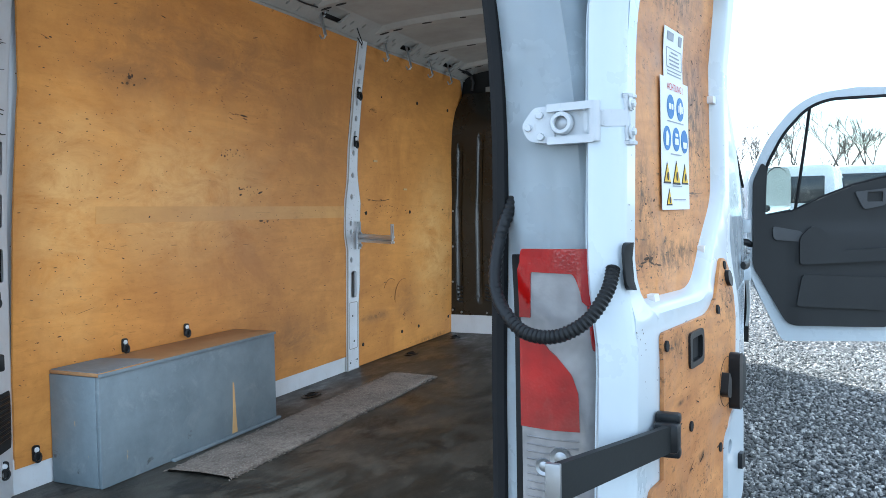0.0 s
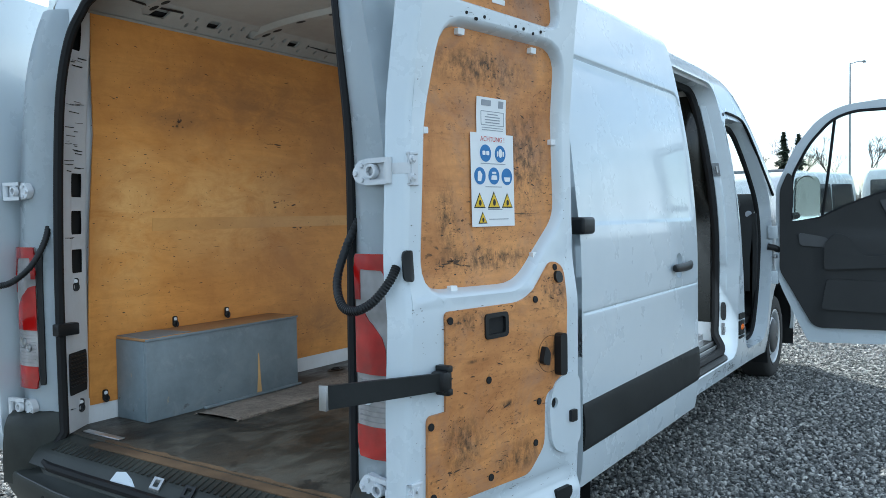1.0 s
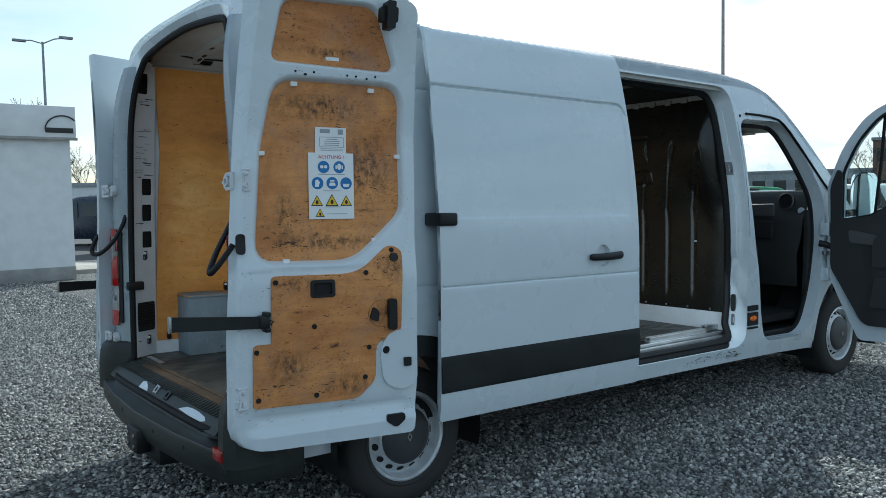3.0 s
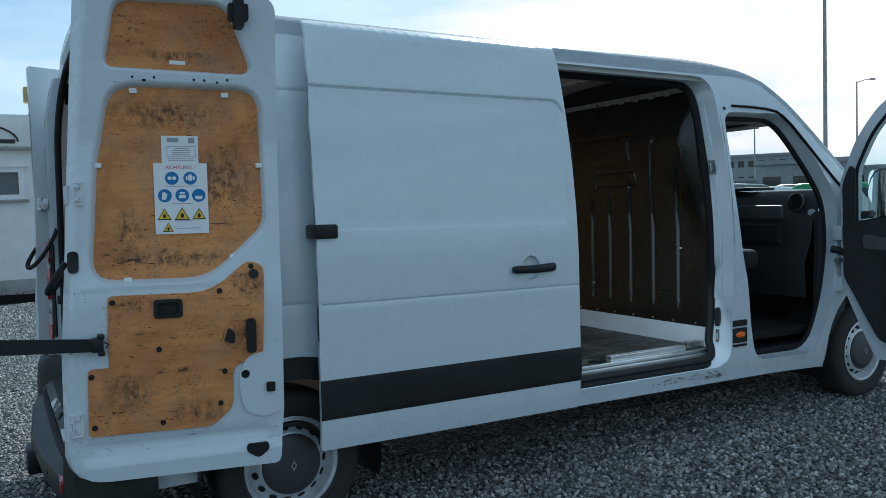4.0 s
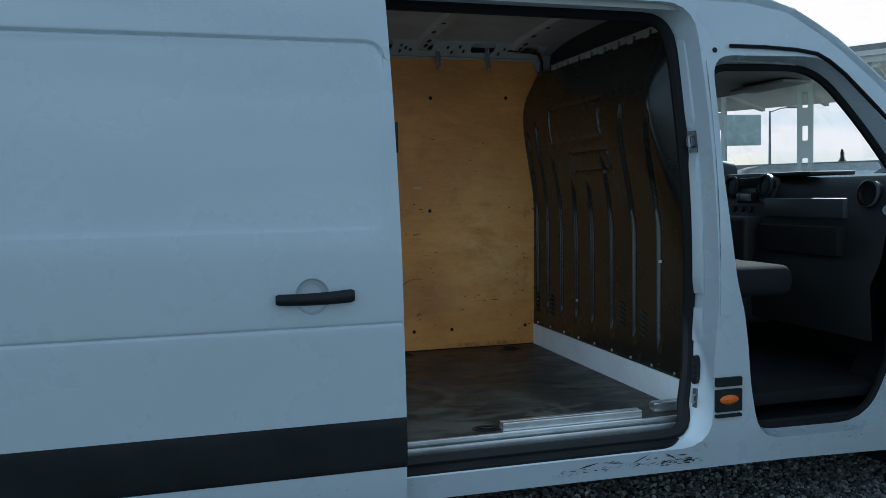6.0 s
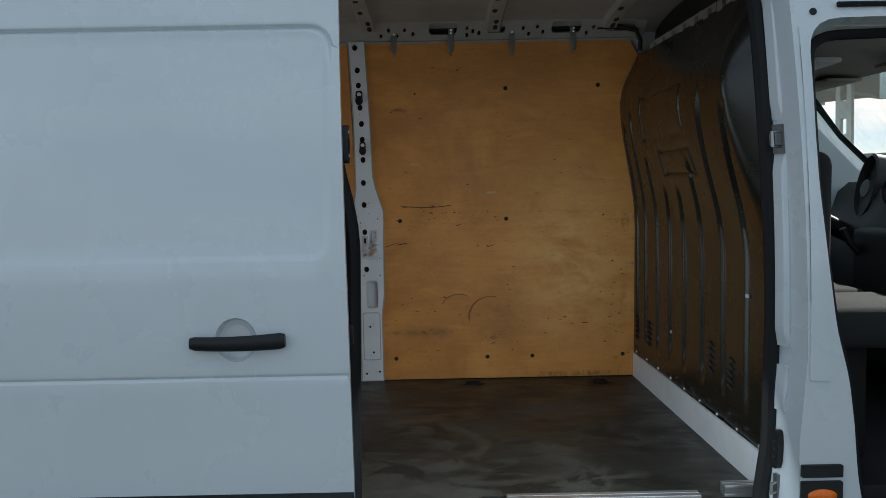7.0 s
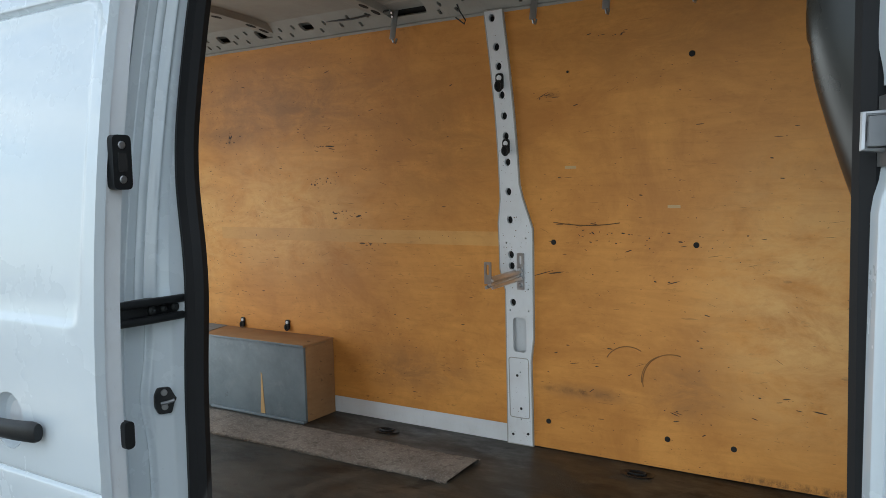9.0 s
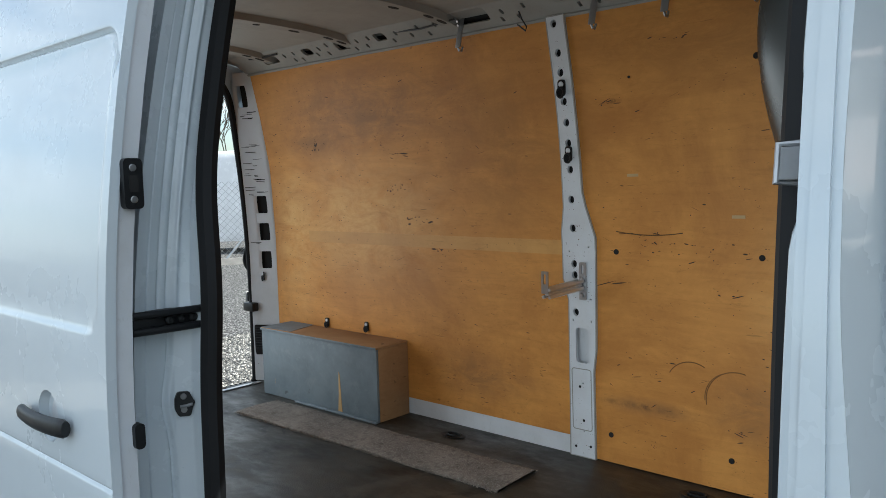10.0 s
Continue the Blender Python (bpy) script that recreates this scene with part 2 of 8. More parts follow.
WALL_STAINS = [((2.72, 1.89, 0.845), 0.20, 0.018), ((3.81, 1.88, 1.02), 0.03, 0.10), ((3.815, 1.88, 1.42), 0.03, 0.06), ((3.55, 1.90, 0.605), 0.40, 0.022), ((0.86, 1.85, 1.93), 0.035, 0.035), ((2.64, 1.84, 2.02), 0.05, 0.012)]
DARK_TONE, PALE_TONE = (0.29, 0.135, 0.048), (0.74, 0.43, 0.155)
# high dark ones paint in shade, pale ones partly door light; low ones are wear
WALL_SHADE_AND_WEAR = [((1.25, 1.84, 2.10), 0.95, 0.26, DARK_TONE), ((2.15, 1.84, 1.85), 0.55, 0.45, (0.36, 0.16, 0.04)), ((0.85, 1.86, 1.95), 0.30, 0.10, DARK_TONE), ((3.1, 1.84, 2.25), 0.75, 0.25, (0.36, 0.16, 0.04)),
                ((1.15, 1.87, 1.55), 0.75, 0.40, PALE_TONE), ((0.60, 1.87, 1.45), 0.22, 0.55, PALE_TONE), ((3.55, 1.88, 1.25), 0.45, 0.65, PALE_TONE), ((2.75, 1.89, 0.845), 0.26, 0.045, DARK_TONE), ((3.15, 1.89, 0.90), 0.20, 0.16, DARK_TONE), ((1.9, 1.89, 0.85), 0.45, 0.14, DARK_TONE)]
PLY = plywood("golden_plywood_lining", (0.635, 0.288, 0.068), (0.40, 0.160, 0.036), (0.10, 0.05, 0.022), 0.5, 0.46, WALL_STAINS, WALL_SHADE_AND_WEAR)
door_spot = lambda u, z: (0.095 + 0.987 * u, (0.0115 if z > 1.26 and u < 0.65 or z > 1.4 else -0.0525) - 0.158 * u, z)
DOOR_STAINS = [(door_spot(u, z), w, h) for u, z, w, h in ((0.255, 1.46, 0.06, 0.14), (0.22, 1.342, 0.028, 0.018), (0.287, 1.342, 0.034, 0.022), (0.62, 1.66, 0.16, 0.20), (0.45, 1.34, 0.28, 0.05), (0.40, 1.92, 0.30, 0.07), (0.70, 1.22, 0.085, 0.08), (0.455, 0.897, 0.075, 0.016), (0.29, 1.05, 0.07, 0.008),
                                                          (0.23, 0.82, 0.11, 0.10), (0.30, 1.17, 0.17, 0.03), (0.50, 0.72, 0.15, 0.06), (0.68, 1.02, 0.07, 0.10), (0.45, 2.15, 0.22, 0.03))]
PLY_DOOR = plywood("worn_plywood_door_lining", (0.70, 0.325, 0.110), (0.30, 0.098, 0.025), (0.045, 0.03, 0.018), 1.0, 0.42, DOOR_STAINS)
PLY_BOX = plywood("brown_plywood_box", (0.38, 0.22, 0.105), (0.24, 0.125, 0.055), (0.06, 0.04, 0.025), 0.5, 0.6)


def floor_mat():
    m = Mat("dark_phenolic_floor", (0.07, 0.055, 0.04), 0.42, Specular_IOR_Level=0.3)
    big, mid = m.noise(1.9, 6, 0.6), m.noise(7.5, 5, 0.65, s=(0.6, 1.3, 1))
    c = m.mix(m.ramp(big, (0.35, 0.0), (0.7, 1.0)), (0.015, 0.0148, 0.012), (0.050, 0.048, 0.041))
    c = m.mix(m.ramp(mid, (0.52, 0.0), (0.70, 0.7)), c, (0.080, 0.075, 0.060))
    c = m.mix(m.ramp(m.noise(2.3, 6, 0.55, dist=1.1), (0.49, 0.0), (0.56, 0.6)), c, (0.072, 0.068, 0.057))
    c = m.mix(m.ramp(m.noise(4.6, 6, 0.6, dist=0.9), (0.58, 0.0), (0.61, 0.75)), c, (0.014, 0.014, 0.013))
    c = m.mix(m.ramp(m.noise(60, 3, 0.7), (0.62, 0.0), (0.8, 0.5)), c, (0.2, 0.16, 0.12))
    m.set("Base Color", c)
    m.set("Roughness", m.mix(m.ramp(mid, (0.35, 0.0), (0.65, 1.0)), 0.33, 0.66))
    return m.bump(m.voronoi(240), 0.25, 0.002).m


FLOOR = floor_mat()


def box_paint():
    m = Mat("worn_grey_blue_paint", (0.14, 0.17, 0.20), 0.55)
    c = m.mix(m.ramp(m.noise(3.4, 7, 0.7), (0.32, 0.0), (0.66, 1.0)), (0.118, 0.150, 0.172), (0.190, 0.232, 0.258))
    c = m.mix(m.ramp(m.noise(11, 6, 0.75, dist=0.6), (0.55, 0.0), (0.72, 0.55)), c, (0.255, 0.285, 0.30))
    c = m.mix(m.ramp(m.noise(8, 6, 0.75), (0.64, 0.0), (0.70, 0.85)), c, (0.065, 0.068, 0.068))
    c = m.mix(m.ramp(m.noise(5, 5, 0.7, s=(3, 3, 0.7)), (0.70, 0.0), (0.74, 1.0)), c, (0.40, 0.29, 0.16))
    m.set("Base Color", c).set("Roughness", m.mix(m.noise(6, 5), 0.42, 0.75))
    return m.bump(m.noise(18, 5), 0.12, 0.004).m


BOX_PAINT = box_paint()


def bulk_mat():
    m = Mat("black_bulkhead_plastic", (0.010, 0.012, 0.010), 0.30, Specular_IOR_Level=0.50)
    c = m.mix(m.ramp(m.noise(2.2, 5), (0.4, 0.0), (0.7, 1.0)), (0.0088, 0.0089, 0.0070), (0.0175, 0.0170, 0.0125))
    c = m.mix(m.ramp(m.noise(26, 4, 0.75, s=(1, 1, 3)), (0.69, 0.0), (0.74, 0.6)), c, (0.13, 0.12, 0.105))
    m.set("Base Color", c).set("Roughness", m.mix(m.noise(5, 4), 0.20, 0.34))
    return m.bump(m.noise(120, 3), 0.05, 0.001).m


BULK = bulk_mat()


def carpet_mat():
    m = Mat("beige_grey_carpet", (0.25, 0.21, 0.17), 1.0)
    c = m.mix(m.ramp(m.noise(4, 5), (0.3, 0.0), (0.7, 1.0)), (0.13, 0.108, 0.090), (0.29, 0.25, 0.21))
    c = m.mix(m.ramp(m.voronoi(120), (0.15, 0.8), (0.5, 0.0)), c, (0.36, 0.325, 0.285))
    c = m.mix(m.ramp(m.noise(42, 5, 0.75), (0.50, 0.0), (0.66, 0.7)), c, (0.075, 0.062, 0.052))
    m.set("Base Color", c)
    return m.bump(m.noise(260, 3), 0.9, 0.006).m


CARPET = carpet_mat()


def gravel_mat():
    m = Mat("grey_gravel", (0.2, 0.2, 0.2), 0.9)
    cell = m.voronoi(34, out="Color")
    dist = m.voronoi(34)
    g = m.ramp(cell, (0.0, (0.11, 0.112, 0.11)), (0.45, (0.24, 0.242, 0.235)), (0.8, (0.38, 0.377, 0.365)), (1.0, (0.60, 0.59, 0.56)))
    # near-black between the cells: shade of the gaps painted into the ground
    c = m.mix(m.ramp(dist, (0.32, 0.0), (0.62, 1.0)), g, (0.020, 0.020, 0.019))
    c = m.mix(m.ramp(m.noise(0.35, 4), (0.4, 0.25), (0.7, 0.0)), c, (0.09, 0.085, 0.08))
    m.set("Base Color", c)
    h = m.mix(m.ramp(dist, (0.05, 1.0), (0.8, 0.0)), 0.0, m.mix(0.5, cell, 0.9))
    return m.bump(h, 1.0, 0.03).m


GRAVEL = gravel_mat()


def stone_mat():
    m = Mat("loose_gravel_stone", (0.2, 0.2, 0.2), 0.75)
    r = m.node("ShaderNodeNewGeometry").outputs["Random Per Island"]
    c = m.ramp(r, (0.0, (0.042, 0.042, 0.040)), (0.34, (0.152, 0.151, 0.142)), (0.72, (0.375, 0.364, 0.338)), (0.92, (0.64, 0.62, 0.575)), (1.0, (0.84, 0.81, 0.74)))
    c = m.mix(m.ramp(m.noise(0.9, 5), (0.40, 0.35), (0.62, 0.0)), c, (0.13, 0.135, 0.125))
    m.set("Base Color", m.mix(m.ramp(m.noise(90, 4), (0.3, 0.35), (0.7, 0.0)), c, (0.07, 0.07, 0.068)))
    return m.m


STONE = stone_mat()
ASPHALT = plain("asphalt", (0.055, 0.055, 0.057), 0.9, grain=40)
PAVING = plain("pale_paving", (0.36, 0.33, 0.29), 0.85)
RENDER_WHITE = plain("white_rendered_wall", (0.72, 0.73, 0.73), 0.8, vary=0.08)
FAR_GREY = plain("far_grey_wall", (0.32, 0.34, 0.35), 0.8)
FAR_BROWN = plain("far_brick_wall", (0.22, 0.13, 0.10), 0.85)
BARK = plain("bark", (0.10, 0.08, 0.065), 0.95)
NEEDLE = plain("conifer_needles", (0.025, 0.045, 0.022), 0.9, vary=0.5)
CAR_DARK = plain("dark_blue_car_paint", (0.018, 0.026, 0.045), 0.25, vary=0.15)
CAR_WHITE = plain("white_car_paint", (0.72, 0.73, 0.74), 0.25, vary=0.05)
CAR_GREEN = plain("green_car_paint", (0.05, 0.26, 0.10), 0.3, vary=0.1)
CAR_GREY = plain("grey_car_paint", (0.16, 0.17, 0.18), 0.25, vary=0.1)
CAR_GLASS = plain("dark_car_glass", (0.02, 0.025, 0.028), 0.08)
CANOPY = plain("pale_canopy_metal", (0.80, 0.78, 0.70), 0.6, vary=0.06)
CONCRETE = plain("concrete", (0.33, 0.32, 0.30), 0.9)

# ---------------------------------------------------------------- mesh tools
from mathutils.geometry import delaunay_2d_cdt

BASE = {}


def thing(name, at, label, category, group="", kind="", body=True):
    """An Empty at the base of a thing, in the van's axes or the world's."""
    ob = new(name)
    ob.empty_display_size = 0.1
    ob.matrix_world = (BODY if body else Matrix()) @ Matrix.Translation(at)
    BASE[ob] = Vector(at)
    return tagged(ob, label, category, group, kind)


def part(name, bm, material, parent, label="", angle=38, smooth=True):
    """Links a bmesh, given in the thing's own axes from their origin, as one mesh under a thing or a part."""
    base = BASE.get(parent, Vector())
    if not bm.verts:                     # a mere grouping: its pieces go to the next thing up
        bm.free()
        return parent
    up, deep = parent, 0
    while up:
        up, deep = up.parent, deep + 1
    if deep > 2:
        parent = parent.parent
    me = bpy.data.meshes.new(name)
    bmesh.ops.recalc_face_normals(bm, faces=bm.faces)
    if base.length:
        bmesh.ops.translate(bm, verts=bm.verts, vec=-base)
    bm.to_mesh(me)
    bm.free()
    for m in material if isinstance(material, (list, tuple)) else (material,):
        me.materials.append(m)
    if smooth:
        me.shade_smooth()
        me.set_sharp_from_angle(angle=radians(angle))
    ob = new(name, me)
    ob.parent = parent
    BASE[ob] = base
    return tagged(ob, label) if label else ob


def structure(name, bm, material, label, category, body=True, kind="structure", **kw):
    ob = part(name, bm, material, None, label, **kw)
    if body:
        ob.matrix_world = BODY
    return tagged(ob, label, category, "", kind)


def rpoly(pts, n=5):
    """A closed outline with its corners rounded: points (u, v) or (u, v, radius)."""
    out, k = [], len(pts)
    for i in range(k):
        p = Vector(pts[i][:2])
        r = pts[i][2] if len(pts[i]) > 2 else 0
        if not r:
            out.append(p)
            continue
        a, b = Vector(pts[i - 1][:2]) - p, Vector(pts[(i + 1) % k][:2]) - p
        d = min(r, a.length * 0.48, b.length * 0.48)
        s, e = p + a.normalized() * d, p + b.normalized() * d
        for j in range(n + 1):
            t = j / n
            out.append(s * (1 - t) ** 2 + p * 2 * t * (1 - t) + e * t * t)
    return out


def oval(cu, cv, a, b=None, n=14):
    b = b or a
    return [Vector((cu + a * math.cos(2 * math.pi * i / n), cv + b * math.sin(2 * math.pi * i / n))) for i in range(n)]


def rrect(u0, u1, v0, v1, r=0.01, n=4):
    return rpoly([(u0, v0, r), (u1, v0, r), (u1, v1, r), (u0, v1, r)], n)


def within(p, poly):
    c, j = False, len(poly) - 1
    for i in range(len(poly)):
        a, b = poly[i], poly[j]
        if (a[1] > p[1]) != (b[1] > p[1]) and p[0] < (b[0] - a[0]) * (p[1] - a[1]) / (b[1] - a[1]) + a[0]:
            c = not c
        j = i
    return c


def finer(poly, step):
    out = []
    for i, p in enumerate(poly):
        q = poly[(i + 1) % len(poly)]
        n = max(1, math.ceil((Vector(q) - Vector(p)).length / step))
        out += [Vector(p).lerp(Vector(q), j / n) for j in range(n)]
    return out


def sheet(bm, outer, holes=(), front=None, back=None, step=0.08, rows=(), cols=()):
    """A plate with holes: outline in (u, v), front and back faces from the two functions (u, v) -> place. rows, cols: extra lines of points."""
    outer = finer(outer, step)
    holes = [finer(h, step) for h in holes]
    verts, edges = [], []
    for loop in (outer, *holes):
        b = len(verts)
        verts += [Vector(p) for p in loop]
        edges += [(b + i, b + (i + 1) % len(loop)) for i in range(len(loop))]
    us, vs = [p[0] for p in outer], [p[1] for p in outer]
    gu = sorted([min(us) + step * (i + 0.37) for i in range(int((max(us) - min(us)) / step) + 1)] + list(cols))
    gv = sorted([min(vs) + step * (i + 0.41) for i in range(int((max(vs) - min(vs)) / step) + 1)] + list(rows))
    near = np.array([tuple(v) for v in verts])
    for u in gu:
        for v in gv:
            if within((u, v), outer) and not any(within((u, v), h) for h in holes):
                lim = 0.006 if (v in rows or u in cols) else 0.3 * step
                if ((near - (u, v)) ** 2).sum(1).min() > lim * lim:
                    verts.append(Vector((u, v)))
    co, _, faces, *_ = delaunay_2d_cdt(verts, edges, [], 0, 1e-6)
    keep = []
    for f in faces:
        c = sum((co[i] for i in f), Vector((0, 0))) / 3
        if within(c, outer) and not any(within(c, h) for h in holes):
            keep.append(f)
    used = sorted({i for f in keep for i in f})
    a = {i: bm.verts.new(front(*co[i])) for i in used}
    for f in keep:
        bm.faces.new([a[i] for i in f])
    if back:
        b = {i: bm.verts.new(back(*co[i])) for i in used}
        count = {}
        for f in keep:
            bm.faces.new([b[i] for i in reversed(f)])
            for k in range(3):
                e = (f[k], f[(k + 1) % 3])
                count[tuple(sorted(e))] = count.get(tuple(sorted(e)), []) + [e]
        for es in count.values():
            if len(es) == 1:
                i, j = es[0]
                bm.faces.new((a[j], a[i], b[i], b[j]))
    return bm


def block(bm, x0, x1, y0, y1, z0, z1, bevel=0.0, seg=2):
    m = Matrix.LocRotScale(((x0 + x1) / 2, (y0 + y1) / 2, (z0 + z1) / 2), None, (abs(x1 - x0), abs(y1 - y0), abs(z1 - z0)))
    vs = bmesh.ops.create_cube(bm, size=1, matrix=m)["verts"]
    if bevel:
        es = {e for v in vs for e in v.link_edges}
        bmesh.ops.bevel(bm, geom=list(es), offset=bevel, segments=seg, affect="EDGES", profile=0.5)
    return bm


def tube(bm, pts, r, n=8, closed=False, flat=1.0):
    pts = [Vector(p) for p in pts]
    rings, k = [], len(pts)
    up = None
    for i, p in enumerate(pts):
        a = pts[(i - 1) % k] if closed or i else p
        b = pts[(i + 1) % k] if closed or i < k - 1 else p
        d = (b - a).normalized()
        if up is None:
            up = d.cross(Vector((0.31, 0.2, 1))).normalized()
        up = (up - d * up.dot(d)).normalized()
        side = d.cross(up)
        rings.append([bm.verts.new(p + r * (math.cos(2 * math.pi * j / n) * up + flat * math.sin(2 * math.pi * j / n) * side)) for j in range(n)])
    for i in range(k if closed else k - 1):
        q, s = rings[i], rings[(i + 1) % k]
        for j in range(n):
            bm.faces.new((q[j], q[(j + 1) % n], s[(j + 1) % n], s[j]))
    if not closed:
        bm.faces.new(rings[0]), bm.faces.new(rings[-1])
    return bm


def lathe(bm, profile, m, n=24):
    """Turns (radius, height) pairs round the z axis of the pose m."""
    rings = []
    for r, h in profile:
        rings.append([bm.verts.new(m @ Vector((r * math.cos(2 * math.pi * j / n), r * math.sin(2 * math.pi * j / n), h))) for j in range(n)] if r > 1e-5
                     else [bm.verts.new(m @ Vector((0, 0, h)))])
    for a, b in zip(rings, rings[1:]):
        for j in range(n):
            q = [a[j % len(a)], a[(j + 1) % len(a)], b[(j + 1) % len(b)], b[j % len(b)]]
            q = list(dict.fromkeys(q))
            if len(q) > 2:
                bm.faces.new(q)
    return bm


def axis(c, d):
    """A pose at c whose z axis points along d."""
    return Matrix.Translation(c) @ Vector(d).to_track_quat("Z", "Y").to_matrix().to_4x4()


def disc(bm, c, d, r, h=0.004, n=14):
    return lathe(bm, [(0, h), (r * 0.85, h), (r, h * 0.6), (r, 0), (0, 0)], axis(c, d), n)


def loft(bm, loops, closed=True):
    rows = [[bm.verts.new(p) for p in loop] for loop in loops]
    for a, b in zip(rows, rows[1:]):
        for j in range(len(a) if closed else len(a) - 1):
            bm.faces.new((a[j], a[(j + 1) % len(a)], b[(j + 1) % len(a)], b[j]))
    return bm


def offset(loop, d, step=0.03):
    """A closed outline moved outwards by d, at even steps."""
    pts = finer(loop, step)
    k = len(pts)
    area = sum(pts[i][0] * pts[(i + 1) % k][1] - pts[(i + 1) % k][0] * pts[i][1] for i in range(k))
    out = []
    for i in range(k):
        e = (pts[(i + 1) % k] - pts[i - 1]).normalized()
        n = Vector((e[1], -e[0])) * (1 if area > 0 else -1)
        out.append(pts[i] + n * d)
    return out


def smooth_step(t):
    t = min(1.0, max(0.0, t))
    return t * t * (3 - 2 * t)


def B():
    return bmesh.new()


# ---------------------------------------------------------------- the ground
bm = B()
R = 3000.0
ring = [(-40, -40), (40, -40), (40, 40), (-40, 40)]
inner = [bm.verts.new((x, y, 0)) for x, y in ring]
outer_v = [bm.verts.new((x * R / 40, y * R / 40, 0)) for x, y in ring]
bm.faces.new(inner)
for i in range(4):
    bm.faces.new((inner[i], outer_v[i], outer_v[(i + 1) % 4], inner[(i + 1) % 4]))
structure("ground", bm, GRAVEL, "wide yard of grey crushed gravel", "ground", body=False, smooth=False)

# ---------------------------------------------------------------- the van's shell
WIDTH = 2.07
van = thing("van", (0, 0, 0), "white high-roof panel van with all its doors open, on gravel", "van")


def lean(z):
    """How far the flank tucks in towards the roof and the sill."""
    return 0.105 * max(0.0, (z - 1.2) / 0.86) ** 1.8 + 0.03 * (max(0.0, 0.6 - z) / 0.24) ** 2


def right(x, z, d=0.0):
    return Vector((x, lean(z) + d, z))


def left(x, z, d=0.0):
    return Vector((x, WIDTH - lean(z) - d, z))


def ze(x):
    return float(np.interp(x, [4.15, 4.35, 4.55, 4.75, 5.0, 5.3, 5.4, 5.6, 5.85, 6.02], [2.34, 2.305, 2.185, 2.01, 1.775, 1.5, 1.40, 1.30, 1.16, 0.98]))


def ztop(x):
    return float(np.interp(x, [3.7, 3.95, 4.2, 4.4, 4.6, 4.75, 5.0, 5.3, 5.42, 5.46, 5.6, 5.85, 6.02], [2.50, 2.49, 2.455, 2.40, 2.29, 2.17, 1.96, 1.71, 1.61, 1.50, 1.43, 1.29, 1.05]))


REAR_HUB, FRONT_HUB = (1.026, 0.366), (5.358, 0.431)


def arch(c, r, a0, a1, n=16):
    return [(c[0] + r * math.cos(radians(a0 + (a1 - a0) * i / n)), c[1] + r * math.sin(radians(a0 + (a1 - a0) * i / n))) for i in range(n + 1)]


SIDE = ([(0.30, 0.50), (0.62, 0.46)] + arch(REAR_HUB, 0.42, 166, 8) + [(1.47, 0.42), (4.30, 0.40), (4.76, 0.385)] + arch(FRONT_HUB, 0.52, 186, 0)
        + [(5.93, 0.40), (6.03, 0.55), (6.02, 0.97)] + [(x, ze(x)) for x in (5.85, 5.6, 5.4, 5.3, 5.0, 4.75, 4.55, 4.35, 4.15)] + [(3.0, 2.34), (1.5, 2.34), (0.30, 2.34)])
SLIDE_HOLE = rpoly([(2.468, 0.505, 0.10), (3.890, 0.500, 0.14), (3.890, 0.85), (3.910, 1.1), (3.892, 2.325, 0.14), (2.474, 2.325, 0.06)])
SLIDE_SEAL = rpoly([(2.545, 0.534, 0.06), (3.820, 0.532, 0.12), (3.858, 0.80), (3.866, 1.2), (3.850, 2.295, 0.14), (2.490, 2.295, 0.06), (2.502, 1.76, 0.10), (2.565, 1.5, 0.10)])
CAB_HOLE = rpoly([(4.11, 0.505, 0.14), (4.74, 0.495, 0.16), (4.90, 0.85, 0.15), (4.95, 1.2, 0.1), (4.965, 1.565, 0.10), (4.76, 1.86, 0.2), (4.54, 2.115, 0.14), (3.945, 2.105, 0.10), (3.944, 1.75), (3.948, 1.60, 0.06), (3.972, 1.36, 0.06), (3.994, 1.19, 0.05), (4.034, 1.04, 0.05), (4.052, 0.90), (4.066, 0.74, 0.05)])
CAB_SEAL = rpoly([(4.138, 0.522, 0.14), (4.74, 0.512, 0.16), (4.90, 0.85, 0.15), (4.965, 1.2, 0.1), (4.95, 1.53, 0.12), (4.74, 1.83, 0.2), (4.52, 2.085, 0.14), (3.980, 2.072, 0.10), (3.980, 1.75), (3.982, 1.60, 0.06), (4.006, 1.36, 0.06), (4.030, 1.19, 0.05), (4.070, 1.04, 0.05), (4.090, 0.90), (4.106, 0.74, 0.05)])


def crease(z, depth=0.007):
    """The pressed lines of the flank: a groove at the waist and one under the roof."""
    return depth * math.exp(-((z - 1.105) / 0.010) ** 2) + depth * math.exp(-((z - 2.075) / 0.008) ** 2)


CREASES = [1.085, 1.095, 1.105, 1.115, 1.125, 2.06, 2.068, 2.075, 2.082, 2.09]
bm = sheet(B(), [Vector(p) for p in SIDE], [SLIDE_HOLE, CAB_HOLE], lambda x, z: right(x, z, crease(z) if x < 2.4 else 0), lambda x, z: right(x, z, 0.025), 0.085, rows=CREASES)
part("right_side", bm, WHITE, van)
L_WIN = rpoly([(4.10, 1.47, 0.05), (4.93, 1.40, 0.05), (4.70, 1.80, 0.1), (4.42, 2.07, 0.12), (4.02, 2.07, 0.06)])
bm = sheet(B(), [Vector(p) for p in SIDE], [L_WIN], lambda x, z: left(x, z, crease(z)), lambda x, z: left(x, z, 0.025), 0.12)
part("left_side", bm, WHITE, van)
bm = sheet(B(), L_WIN, (), lambda x, z: left(x, z, 0.012), lambda x, z: left(x, z, 0.016), 0.2)
part("door_window", bm, GLASS, van).visible_shadow = False

